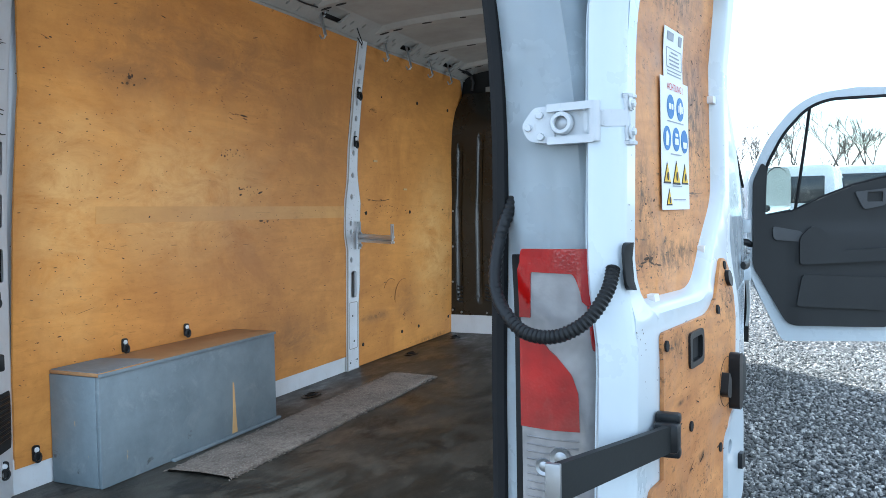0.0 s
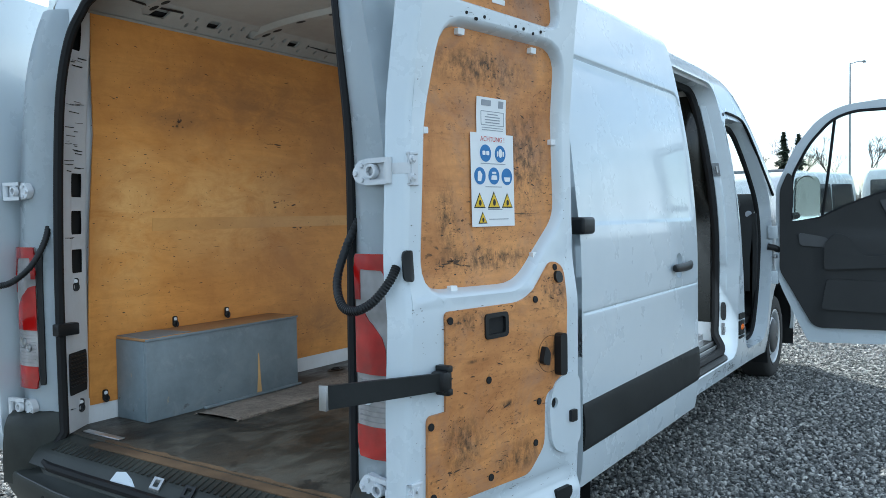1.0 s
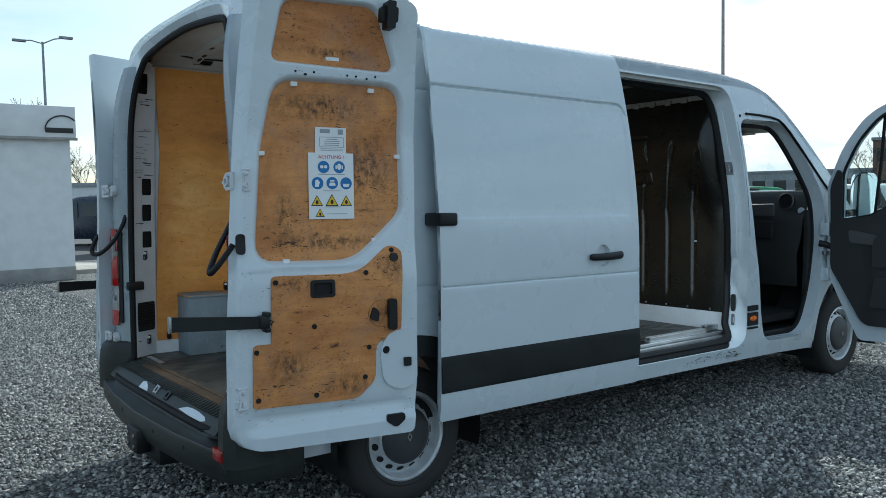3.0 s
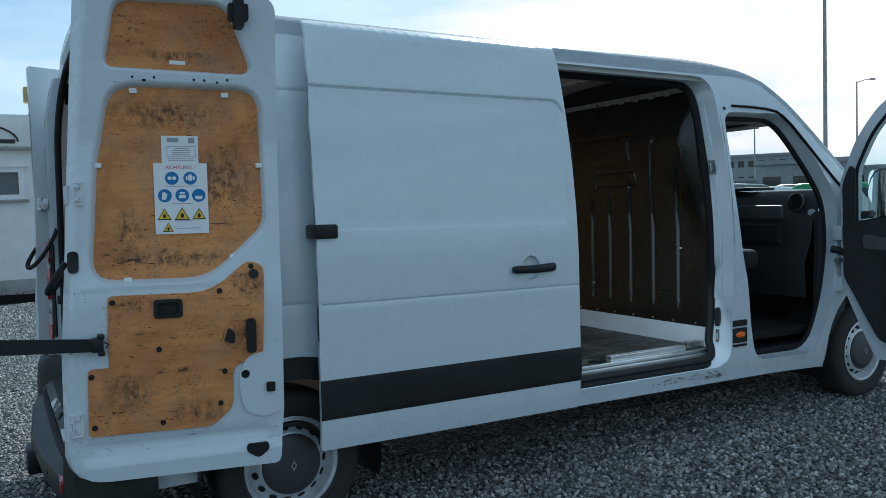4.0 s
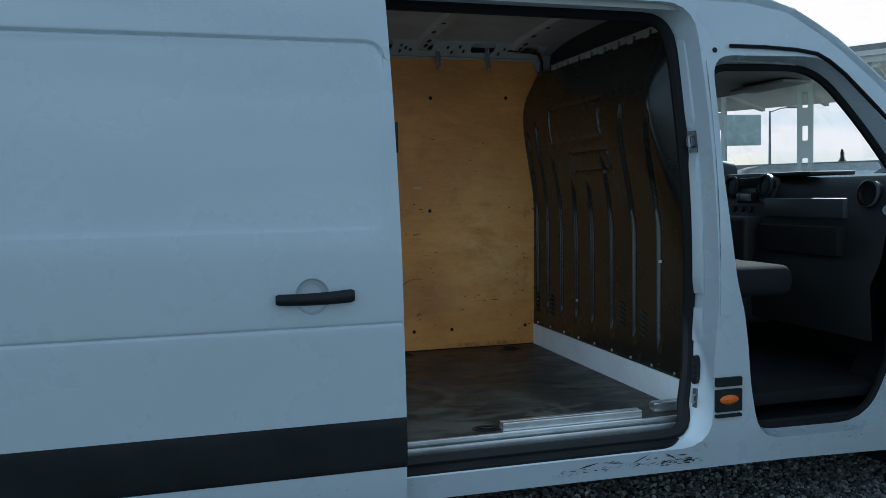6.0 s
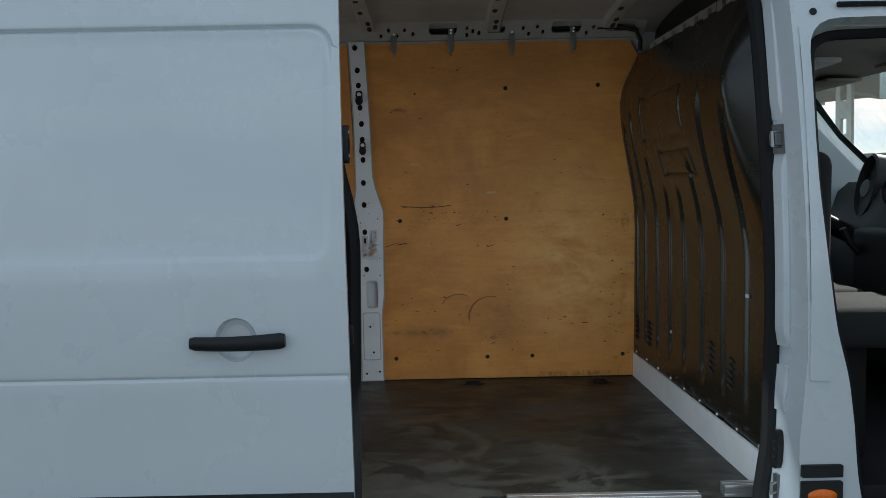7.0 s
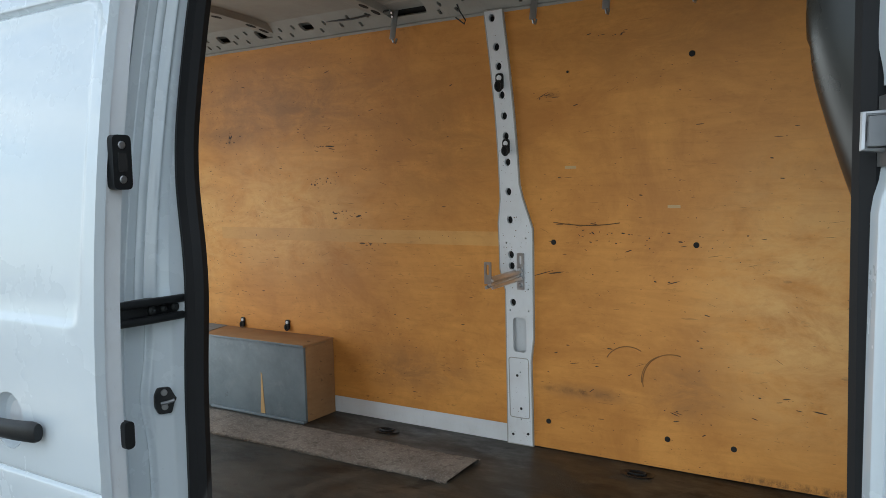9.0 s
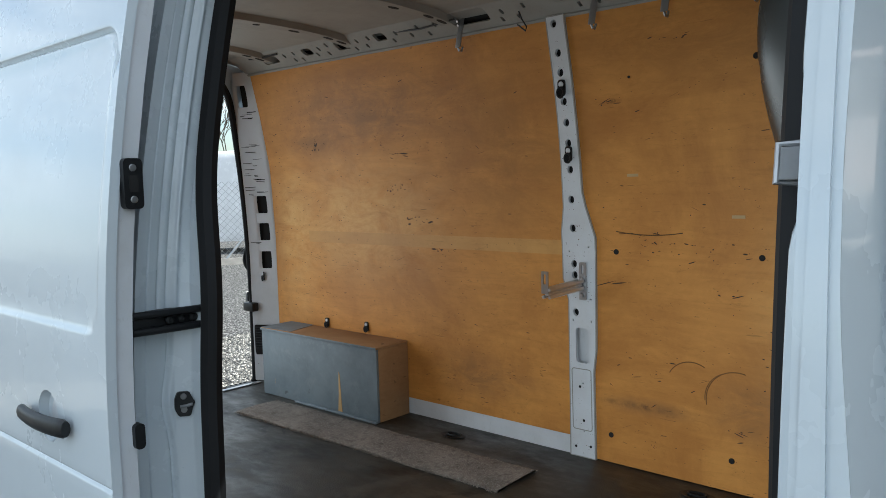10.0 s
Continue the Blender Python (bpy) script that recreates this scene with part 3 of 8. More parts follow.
# roof, screen and bonnet: one loft over the shoulders, cut into three
def over(xs, p=3.0, drop=0.0, n=28, s0=-1.0, s1=1.0):
    loops = []
    for x in xs:
        e, t = ze(x), ztop(x)
        y0 = lean(e)
        row = []
        for i in range(n + 1):
            s = s0 + (s1 - s0) * i / n
            s = math.copysign(1 - (1 - abs(s)) ** 1.6, s)
            h = (1 - min(1.0, abs(s)) ** p) ** (1 / p)
            row.append(Vector((x + 0.0 * h, 1.035 + s * (1.035 - y0 - drop * 0.5), e + (t - e) * h - drop)))
        loops.append(row)
    return loops


def shell(xs, thick=0.02, **kw):
    bm = loft(B(), over(xs, **kw), False)
    g = bmesh.ops.solidify(bm, geom=bm.faces[:], thickness=-thick)
    return bm


XR = [0.27] + [0.3 + 0.3 * i for i in range(12)] + [3.7 + 0.1 * i for i in range(10)]
part("roof", shell([x for x in XR if x <= 4.6]), WHITE, van)
part("windscreen", shell([4.62, 4.7, 4.8, 4.9, 5.0, 5.1, 5.2, 5.3, 5.38], 0.006, s0=-0.93, s1=0.93), GLASS, van).visible_shadow = False
def screen_edge(name, k0, k1, mat, thick):
    """A strip up the side of the windscreen, from k0 to k1 of the half width, each given at the top and at the foot."""
    xs = [4.40, 4.50, 4.6, 4.7, 4.8, 4.9, 5.0, 5.1, 5.2, 5.3, 5.42]
    for sgn in (-1, 1):
        rows = []
        for x in xs:
            t = min(1.0, (x - 4.40) / 0.6)
            q = sorted((sgn * (k0[0] + (k0[1] - k0[0]) * t), sgn * (k1[0] + (k1[1] - k1[0]) * t)))
            rows.append(over([x], n=6, s0=q[0], s1=q[1])[0])
        bm = loft(B(), rows, False)
        bmesh.ops.solidify(bm, geom=bm.faces[:], thickness=-thick)
        part(name, bm, mat, van)


screen_edge("windscreen_pillar", (0.70, 0.93), (1.0, 1.0), WHITE, 0.03)
screen_edge("screen_border", (0.55, 0.86), (0.70, 0.93), BLACK, 0.012)
part("bonnet", shell([5.40, 5.46, 5.55, 5.7, 5.85, 5.95, 6.02]), WHITE, van)
bm = B()
block(bm, 5.95, 6.12, 0.06, 2.01, 0.30, 0.75, 0.05, 3)
part("front_bumper", bm, TRIM, van)
bm = B()
block(bm, 5.93, 6.03, 0.10, 1.97, 0.72, 1.08, 0.03, 2)
part("grille", bm, WHITE, van)

# jambs of the two side openings, with their rubber seals
def even(poly, n):
    """The outline as n points at even steps, from its lowest left corner."""
    pts = finer(poly, 0.02)
    k = min(range(len(pts)), key=lambda i: (pts[i][0] - min(p[0] for p in pts)) ** 2 + (pts[i][1] - min(p[1] for p in pts)) ** 2)
    pts = pts[k:] + pts[:k]
    d = np.cumsum([0] + [(pts[(i + 1) % len(pts)] - pts[i]).length for i in range(len(pts))])
    xs, ys = [p[0] for p in pts] + [pts[0][0]], [p[1] for p in pts] + [pts[0][1]]
    t = np.linspace(0, d[-1], n, endpoint=False)
    return [Vector((float(np.interp(a, d, xs)), float(np.interp(a, d, ys)))) for a in t]


def jamb(hole, seal, depth, name, seal_name, seal_r):
    n = 150
    deep = lambda z: depth - (0.062 * smooth_step((0.66 - z) / 0.12) if depth > 0.12 else 0.0)
    a = even(hole, n)
    b = [min((q for q in finer(seal, 0.01)), key=lambda q: (q - p).length) for p in a]
    la = [right(p[0], p[1], 0.002) for p in a]
    lb = [right(p[0], p[1], 0.2 * deep(p[1])).lerp(right(q[0], q[1], deep(q[1]) - 0.02), 0.35) for p, q in zip(a, b)]
    lc = [right(p[0], p[1], deep(p[1]) - 0.02).lerp(right(q[0], q[1], deep(q[1])), 0.8) for p, q in zip(a, b)]
    for i, p in enumerate(a):                # the rear post stays flat behind its pressing
        k = smooth_step((2.62 - p[0]) / 0.08) * smooth_step((p[1] - 0.52) / 0.10)
        lb[i], lc[i] = lb[i].lerp(right(p[0] - 0.016, p[1], 0.06), k), lc[i].lerp(right(p[0] - 0.014, p[1], 0.12), k)
    ld = [right(q[0], q[1], deep(q[1])) for q in b]
    part(name, loft(B(), [la, lb, lc, ld]), WHITE, van)
    pts = even(seal, 220)
    bm = tube(B(), [right(p[0], p[1], deep(p[1]) - 0.008) for p in pts], seal_r, 8, True)
    part(seal_name, bm, RUBBER, van, "black rubber door seal")


jamb(SLIDE_HOLE, SLIDE_SEAL, 0.15, "side_opening_jamb", "side_opening_seal", 0.026)
jamb(CAB_HOLE, CAB_SEAL, 0.11, "cab_opening_jamb", "cab_opening_seal", 0.018)

# ---------------------------------------------------------------- rear corners, frame, bumper
CORNER = [(0.33, 0.0), (0.26, 0.004), (0.21, 0.02), (0.178, 0.055), (0.172, 0.11), (0.185, 0.17), (0.215, 0.215), (0.245, 0.245)]


def upright(z):
    """How much straighter the right-hand post stands than the left-hand one."""
    return 0.034 * smooth_step((z - 1.05) / 0.75)


def corner_post(mir):
    put = (lambda v: Vector((v[0], WIDTH - v[1], v[2]))) if mir else (lambda v: v)
    zs = [0.62 + (2.33 - 0.62) * i / 24 for i in range(25)]
    bm = loft(B(), [[put(Vector((x + 0.10 * max(0, (z - 2.0) / 0.33) ** 2 * 0.5, y + lean(z) * (1 - 0.35 * y / 0.245) - (0 if mir else upright(z) * (0.3 + 0.7 * y / 0.245)), z))) for x, y in CORNER] for z in zs], False)
    bmesh.ops.solidify(bm, geom=bm.faces[:], thickness=0.015)
    part("rear_corner_post", bm, WHITE, van)
    # tail lamp, set into the corner
    face = lambda d: (lambda u, v: lampface(u, v, d, put))
    lamp = part("tail_lamp", sheet(B(), rrect(0.0, 1.0, 0.785, 1.372, 0.05), (), face(0.0), face(0.02), 0.06), CLEAR_LENS, van, "red and clear tail lamp")
    for o in ([(0.0, 1.18), (0.38, 1.18, 0.02), (0.44, 1.29, 0.03), (0.50, 1.325, 0.03), (0.90, 1.328, 0.02), (0.92, 1.24), (1.0, 1.24), (1.0, 1.372, 0.04), (0.0, 1.372, 0.04)],
              [(1.0, 1.214), (0.84, 1.205, 0.02), (0.54, 1.135, 0.02), (0.48, 1.10), (0.47, 1.028), (1.0, 1.028)], [(0.0, 0.785, 0.04), (1.0, 0.785, 0.04), (1.0, 0.878), (0.0, 0.878)]):
        part("red_lens", sheet(B(), rpoly(o), (), face(-0.0035), face(0.004), 0.05), RED_LENS, lamp, "red ribbed lens")
    for u, z, r in ((0.66, 0.975, 0.021), (0.80, 0.955, 0.017)):
        c = lampface(u, z, -0.001, put)
        bulb = part("reflector_cup", lathe(B(), [(r, 0.0), (r * 0.95, 0.004), (r * 0.6, 0.001), (r * 0.35, 0.003), (0.0, 0.005)], axis(c, (-1, 0, 0)), 18), STEEL, lamp, "bright round reflector behind the lens")
    for k in range(9):
        z = 0.893 + 0.0146 * k
        part("lens_rib", tube(B(), [lampface(u, z, -0.0012, put) for u in (0.48, 0.6, 0.75, 0.88, 0.97)], 0.0016, 4), CLEAR_LENS, lamp)
    part("lamp_surround", sheet(B(), rrect(1.015, 1.13, 0.80, 1.36, 0.02), (), face(0.004), face(0.02), 0.05), BLACK, lamp, "dark strip beside the lamp")


def lampface(u, z, d, put):
    k = 1.5 + 3.5 * u
    i = int(k)
    a, b = Vector(CORNER[i]), Vector(CORNER[i + 1])
    p = a.lerp(b, k - i)
    nrm = Vector((-(b - a)[1], (b - a)[0])).normalized()
    if nrm[0] > 0:
        nrm = -nrm
    p = p + nrm * (0.014 - d)
    return put(Vector((p[0], p[1] + lean(z), z)))


corner_post(False)
corner_post(True)


def frame_outline(x=0.245, g=0.0):
    """The rear opening: upright sides, round shoulders, a bowed head."""
    pts = [(0.245 + g, 0.60), (0.245 + g, 1.2), (0.275 + g, 1.75), (0.33 + g, 2.15), (0.40 + g, 2.30), (0.52 + g, 2.375 - g), (1.035, 2.42 - g)]
    half = [Vector((p[0], p[1])) for p in pts]
    path = half + [Vector((WIDTH - p[0], p[1])) for p in reversed(half[:-1])]
    fine = []
    for i in range(len(path) - 1):
        p0, p1, p2, p3 = path[max(0, i - 1)], path[i], path[i + 1], path[min(len(path) - 1, i + 2)]
        for j in range(6):
            t = j / 6
            fine.append(0.5 * (2 * p1 + (p2 - p0) * t + (2 * p0 - 5 * p1 + 4 * p2 - p3) * t * t + (3 * p1 - p0 - 3 * p2 + p3) * t ** 3))
    fine.append(path[-1])
    return [Vector((x + 0.06 * max(0, (p[1] - 1.9) / 0.5) ** 2, p[0] - upright(p[1]) * smooth_step((0.75 - p[0]) / 0.3), p[1])) for p in fine]


low_run = [Vector((0.205, 0.245, 0.56)), Vector((0.165, 0.252, 0.525)), Vector((0.128, 0.285, 0.508)), Vector((0.112, 0.35, 0.503)), Vector((0.104, 0.60, 0.503)), Vector((0.102, 1.035, 0.503))]
low_run = low_run + [Vector((p[0], WIDTH - p[1], p[2])) for p in reversed(low_run[:-1])]
part("rear_seal", tube(B(), frame_outline(0.235) + list(reversed(low_run)), 0.019, 8, True), RUBBER, van, "black rubber door seal")
# head of the rear frame, from the seal up to the roof
fo = frame_outline(0.24)
k0, k1 = 18, len(fo) - 18
low = fo[k0:k1]
e = over([0.27], n=len(low) - 1)[0]
hi = sorted(e, key=lambda v: v[1])
hi = [Vector((0.30, float(np.interp(i, range(len(hi)), [h[1] for h in hi])), float(np.interp(i, range(len(hi)), [h[2] for h in hi])))) for i in range(len(low))]
mid = [a.lerp(b, 0.6) + Vector((-0.03, 0, 0)) for a, b in zip(low, hi)]
part("rear_frame_head", loft(B(), [low, mid, hi], False), WHITE, van)


def bumper():
    rim = [(0.43, -0.004), (0.30, -0.004), (0.16, 0.010), (0.098, 0.055), (0.068, 0.20), (0.032, 0.50), (0.004, 1.035)]
    foot_p = [(0.43, 0.012), (0.32, 0.014), (0.18, 0.034), (0.122, 0.085), (0.092, 0.22), (0.056, 0.50), (0.028, 1.035)]
    inner = [(0.43, 0.10), (0.36, 0.12), (0.24, 0.16), (0.15, 0.22), (0.105, 0.33), (0.100, 0.62), (0.100, 1.035)]
    both = lambda pl: [Vector(p) for p in pl] + [Vector((p[0], WIDTH - p[1])) for p in reversed(pl[:-1])]
    fine = lambda pl: [Vector(pl[min(i + 1, len(pl) - 1)]) * f + Vector(pl[i]) * (1 - f) for i in range(len(pl) - 1) for f in (0, 0.33, 0.67)] + [Vector(pl[-1])]
    r, ft, inn = fine(both(rim)), fine(both(foot_p)), fine(both(inner))
    loops = []
    for a, c, e in zip(r, ft, inn):
        row = [(c.lerp(e, 0.25), 0.312), (c, 0.318), (c.lerp(a, 0.5), 0.345), (c.lerp(a, 0.85), 0.366), (c.lerp(a, 0.9), 0.374), (a, 0.382), (a, 0.440), (a.lerp(e, 0.03), 0.451), (a.lerp(e, 0.09), 0.457), (a.lerp(e, 0.16), 0.458), (a.lerp(e, 0.6), 0.466), (a.lerp(e, 0.9), 0.476), (e, 0.492), (e.lerp(Vector((0.3, 1.035)), 0.02), 0.50)]
        loops.append([Vector((p[0], p[1], z)) for p, z in row])
    b = part("rear_bumper", loft(B(), loops, False), BUMPER, van, "dark grey scuffed plastic bumper with a step")
    # the pale line along its upper rim
    part("rim_wear", tube(B(), [Vector((a[0] + 0.006, a[1], 0.4545)) for a in r[11:-11]], 0.0030, 6), DASH2, b, "pale rim line")
    # corner towers under the lamps
    for mir in (0, 1):
        f = (lambda v: Vector((v[0], WIDTH - v[1], v[2]))) if mir else (lambda v: v)
        pl = [(0.34, -0.010), (0.20, -0.020), (0.115, -0.008), (0.080, 0.045), (0.090, 0.125), (0.135, 0.195), (0.215, 0.240)]
        part("bumper_corner", loft(B(), [[f(Vector((x + o, y + o * 0.15, z))) for x, y in pl] for z, o in ((0.40, 0.002), (0.47, 0.0), (0.56, 0.003), (0.63, 0.010), (0.665, 0.022), (0.684, 0.042), (0.690, 0.075))], False), BUMPER, b)
    part("reflector", block(B(), 0.070, 0.10, 0.055, 0.145, 0.424, 0.474, 0.004), RED_LENS, b, "red reflector")
    for y in (0.42, 0.78, 1.30, 1.66):
        x = float(np.interp(y if y < 1.035 else WIDTH - y, [p[1] for p in rim[2:]], [p[0] for p in rim[2:]]))
        part("bumper_bolt", lathe(B(), [(0.0, 0.003), (0.010, 0.003), (0.013, -0.004)], axis((x + 0.001, y, 0.412), (-1, 0, 0)), 14), TRIM, b)
    # sloping step: ribbed plate, smooth band, black seal below
    tread = lambda x: float(np.interp(x, [0.10, 0.125, 0.145, 0.21, 0.28], [0.500, 0.532, 0.552, 0.577, 0.583]))
    bm = loft(B(), [[Vector((x + (0.10 * max(0, abs(y - 1.035) - 0.70) ** 1.5 if x < 0.2 else 0), y, tread(x) - d)) for x, d in ((0.10, 0), (0.112, 0), (0.125, 0), (0.135, 0), (0.145, 0), (0.21, 0), (0.28, 0), (0.28, 0.03))] for y in [0.20 + 1.67 * i / 24 for i in range(25)]], False)
    part("step_plate", bm, BUMPER, b, "sloping black step plate")
    for i in range(46):
        y = 0.30 + i * 0.0325
        t = loft(B(), [[Vector((x + dx, y + dy, tread(x) + h)) for dx, dy, h in ((0, 0, -0.002), (0, 0.003, 0.005), (0, 0.013, 0.005), (0, 0.016, -0.002))] for x in (0.150, 0.18, 0.208)], False)
        part("tread_rib", t, BUMPER, b)
    return b


rear_bumper = bumper()
bm = B()
block(bm, -0.02, 0.06, 0.93, 1.10, 0.26, 0.385, 0.015)
block(bm, 0.05, 0.24, 0.80, 1.10, 0.22, 0.36, 0.02)
tow = part("tow_bracket", bm, BLACK, van)
for y in (0.965, 1.065):
    for z in (0.295, 0.350):
        part("bracket_bolt", disc(B(), (-0.021, y, z), (-1, 0, 0), 0.011, 0.006, 8), ZINC, tow)
bm = B()
block(bm, 0.435, 0.61, 0.07, 0.10, 0.362, 0.48, 0.006)
part("mud_flap", bm, WHITE_IN, van)

# ---------------------------------------------------------------- load space
F = 0.588
bm = block(B(), 0.27, 3.965, 0.16, 1.92, F - 0.03, F, 0.004)
part("load_floor", bm, FLOOR, van, "dark brown phenolic plywood load floor, worn and stained")
bm = block(B(), 0.3, 5.9, 0.10, 1.97, 0.42, F - 0.035, 0.01)
part("underbody", bm, BLACK, van)


def wall_y(z):
    """The inner face of the left lining."""
    return float(np.interp(z, [0.55, 0.7, 1.44, 1.8, 2.12, 2.40], [1.906, 1.904, 1.888, 1.862, 1.822, 1.775]))


def lining(x, z, d=0.0):
    return Vector((x, wall_y(z) - d, z))


# rear sheet stands on a metal strip; the front one reaches the floor
ply_rear = rpoly([(0.44, 0.668), (2.405, 0.668), (2.405, 1.30), (2.385, 1.36), (2.385, 1.50), (2.40, 1.56), (2.385, 2.35), (0.385, 2.385), (0.43, 1.85), (0.40, 0.95), (0.40, 0.668)])
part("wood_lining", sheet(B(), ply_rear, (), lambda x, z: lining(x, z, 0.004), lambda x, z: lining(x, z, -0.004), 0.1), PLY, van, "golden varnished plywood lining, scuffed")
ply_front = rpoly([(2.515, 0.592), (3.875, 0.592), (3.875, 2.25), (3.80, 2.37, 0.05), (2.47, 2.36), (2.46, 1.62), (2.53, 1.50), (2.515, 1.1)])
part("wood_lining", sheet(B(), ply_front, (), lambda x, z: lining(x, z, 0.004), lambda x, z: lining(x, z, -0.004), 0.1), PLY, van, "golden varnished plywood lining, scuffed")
bm = sheet(B(), rrect(0.38, 2.42, 0.585, 0.70, 0.002), (), lambda x, z: lining(x, z, 0.0), lambda x, z: lining(x, z, -0.012), 0.3)
part("side_sill_strip", bm, WHITE_IN, van)
# the wall behind the linings
bm = sheet(B(), rrect(0.30, 4.0, 0.56, 2.42, 0.01), (), lambda x, z: lining(x, z, -0.03), lambda x, z: lining(x, z, -0.04), 0.2)
part("inner_left_wall", bm, WHITE_IN, van)
# inner right wall behind the sliding door
bm = sheet(B(), rrect(0.26, 2.44, 0.84, 2.38, 0.01), (), lambda x, z: Vector((x, WIDTH - wall_y(z), z)), lambda x, z: Vector((x, WIDTH - wall_y(z) - 0.01, z)), 0.2)
part("wood_lining", bm, PLY, van, "golden varnished plywood lining, scuffed")

# ceiling: skin and cross ribs
XC = [0.28 + 0.25 * i for i in range(15)] + [3.98]
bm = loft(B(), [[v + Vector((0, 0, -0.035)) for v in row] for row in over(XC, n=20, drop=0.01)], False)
part("ceiling_skin", bm, RAIL, van, "white bare metal roof lining in a shaded tone")


def rib(x, w=0.10, h=0.035):
    loops = []
    for v in over([x], n=24, drop=0.035, s0=-0.97, s1=0.97)[0]:
        loops.append([v + Vector((-w / 2, 0, 0)), v + Vector((-w / 2 + 0.02, 0, -h)), v + Vector((w / 2 - 0.02, 0, -h)), v + Vector((w / 2, 0, 0))])
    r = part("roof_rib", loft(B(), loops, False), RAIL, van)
    row = over([x], n=60, drop=0.035)[0]
    # no cut slots: near-black ovals under the rib paint their shade
    for y in (0.62, 0.95, 1.22, 1.42, 1.60, 1.68):
        z = float(np.interp(y, [v[1] for v in row], [v[2] for v in row])) - h
        slope = (float(np.interp(y + 0.03, [v[1] for v in row], [v[2] for v in row])) - h - z) / 0.03
        o = oval(x - 0.012 if y < 1.5 else x + 0.008, y, 0.012, 0.030 if y > 1.3 else 0.018, 12)
        part("rib_slot", sheet(B(), o, (), lambda a, c: Vector((a, c, z + slope * (c - y) - 0.0015)), lambda a, c: Vector((a, c, z + slope * (c - y) + 0.003)), 0.03), HOLE, r)


for x in (0.62, 1.28, 1.92, 2.50, 3.12, 3.70):
    rib(x)

# cant rail over the left lining, with slots
slots = [rrect(x, x + w, z, z + h, min(w, h) * 0.45) for x, w, z, h in
         ((0.60, 0.13, 2.380, 0.038), (0.95, 0.07, 2.385, 0.026), (1.20, 0.09, 2.380, 0.030), (1.48, 0.07, 2.385, 0.026), (1.95, 0.20, 2.382, 0.042), (2.62, 0.0001, 2.40, 0.01), (2.80, 0.14, 2.380, 0.044),
          (3.09, 0.09, 2.384, 0.030), (3.41, 0.15, 2.380, 0.044), (3.68, 0.15, 2.384, 0.038)) if w > 0.01]
slots += [oval(x, z, 0.008) for x, z in ((0.80, 2.40), (0.85, 2.378), (1.08, 2.40), (1.12, 2.378), (1.36, 2.40), (1.40, 2.378), (1.62, 2.40), (1.70, 2.385), (2.22, 2.40), (2.28, 2.378), (2.60, 2.40),
                                           (2.64, 2.378), (2.68, 2.40), (2.72, 2.385), (3.05, 2.385), (3.27, 2.40), (3.30, 2.378), (3.62, 2.40))]
slots += [rrect(x - 0.007, x + 0.007, z - 0.007, z + 0.007, 0.001, 2) for x, z in ((0.88, 2.402), (0.91, 2.375), (1.04, 2.382), (1.15, 2.408), (1.32, 2.375), (1.44, 2.402), (1.58, 2.378), (1.76, 2.405), (1.80, 2.378), (1.86, 2.402), (2.20, 2.378), (2.33, 2.405), (2.56, 2.378), (2.99, 2.378), (2.99, 2.405), (3.02, 2.392), (3.22, 2.378), (3.34, 2.405), (3.37, 2.385), (3.59, 2.378))]
rail_front = lambda x, z: Vector((x, 1.775 - (z - 2.36) * 1.6, z))
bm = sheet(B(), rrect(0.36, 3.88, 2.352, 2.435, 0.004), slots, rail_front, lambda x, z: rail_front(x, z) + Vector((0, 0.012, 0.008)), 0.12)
part("cant_rail", bm, RAIL, van, "white roof rail in a shaded tone, with punched slots")
# near-black sheet added behind the slots, as their shade
bm = sheet(B(), rrect(0.36, 3.88, 2.352, 2.44, 0.004), (), lambda x, z: rail_front(x, z) + Vector((0, 0.03, 0.02)), lambda x, z: rail_front(x, z) + Vector((0, 0.04, 0.03)), 0.4)
part("rail_backing", bm, HOLE, van)
part("rail_lip", tube(B(), [Vector((x, 1.781 - (0.004 if i % 2 else 0.0), 2.353)) for i, x in enumerate([0.37 + 0.195 * k for k in range(19)])], 0.0075, 8), RAIL, van)

# middle pillar, with its row of holes
pil = rpoly([(2.402, 0.588), (2.522, 0.588), (2.522, 0.95), (2.535, 1.05), (2.542, 1.50), (2.505, 1.62), (2.492, 1.68), (2.486, 1.98), (2.474, 2.36), (2.390, 2.36), (2.401, 1.98), (2.400, 1.62), (2.385, 1.52), (2.385, 1.33), (2.409, 1.24)])
holes = [oval(x, z, 0.0135, 0.0155) for x, z in ((2.424, 2.330), (2.432, 2.220), (2.434, 2.146), (2.438, 2.035), (2.442, 1.953), (2.443, 1.873), (2.443, 1.769), (2.441, 1.65), (2.441, 1.535), (2.440, 1.391), (2.442, 1.345), (2.444, 1.193))]
holes += [rrect(2.44, 2.50, 0.985, 1.13, 0.018)]
holes += [oval(x, z, 0.004, n=8) for x, z in ((2.42, 1.44), (2.51, 1.46), (2.515, 1.25), (2.43, 1.16), (2.515, 1.16), (2.47, 0.90), (2.47, 0.70))]
bm = sheet(B(), pil, holes, lambda x, z: lining(x, z, 0.016), lambda x, z: lining(x, z, 0.002), 0.05)
part("middle_pillar", bm, WHITE_IN, van, "white pressed-steel pillar with a row of holes")
part("pillar_rim", tube(B(), [lining(q[0], q[1], 0.013) for q in finer(offset(pil, -0.002), 0.05)], 0.0042, 6, True), RAIL, van)
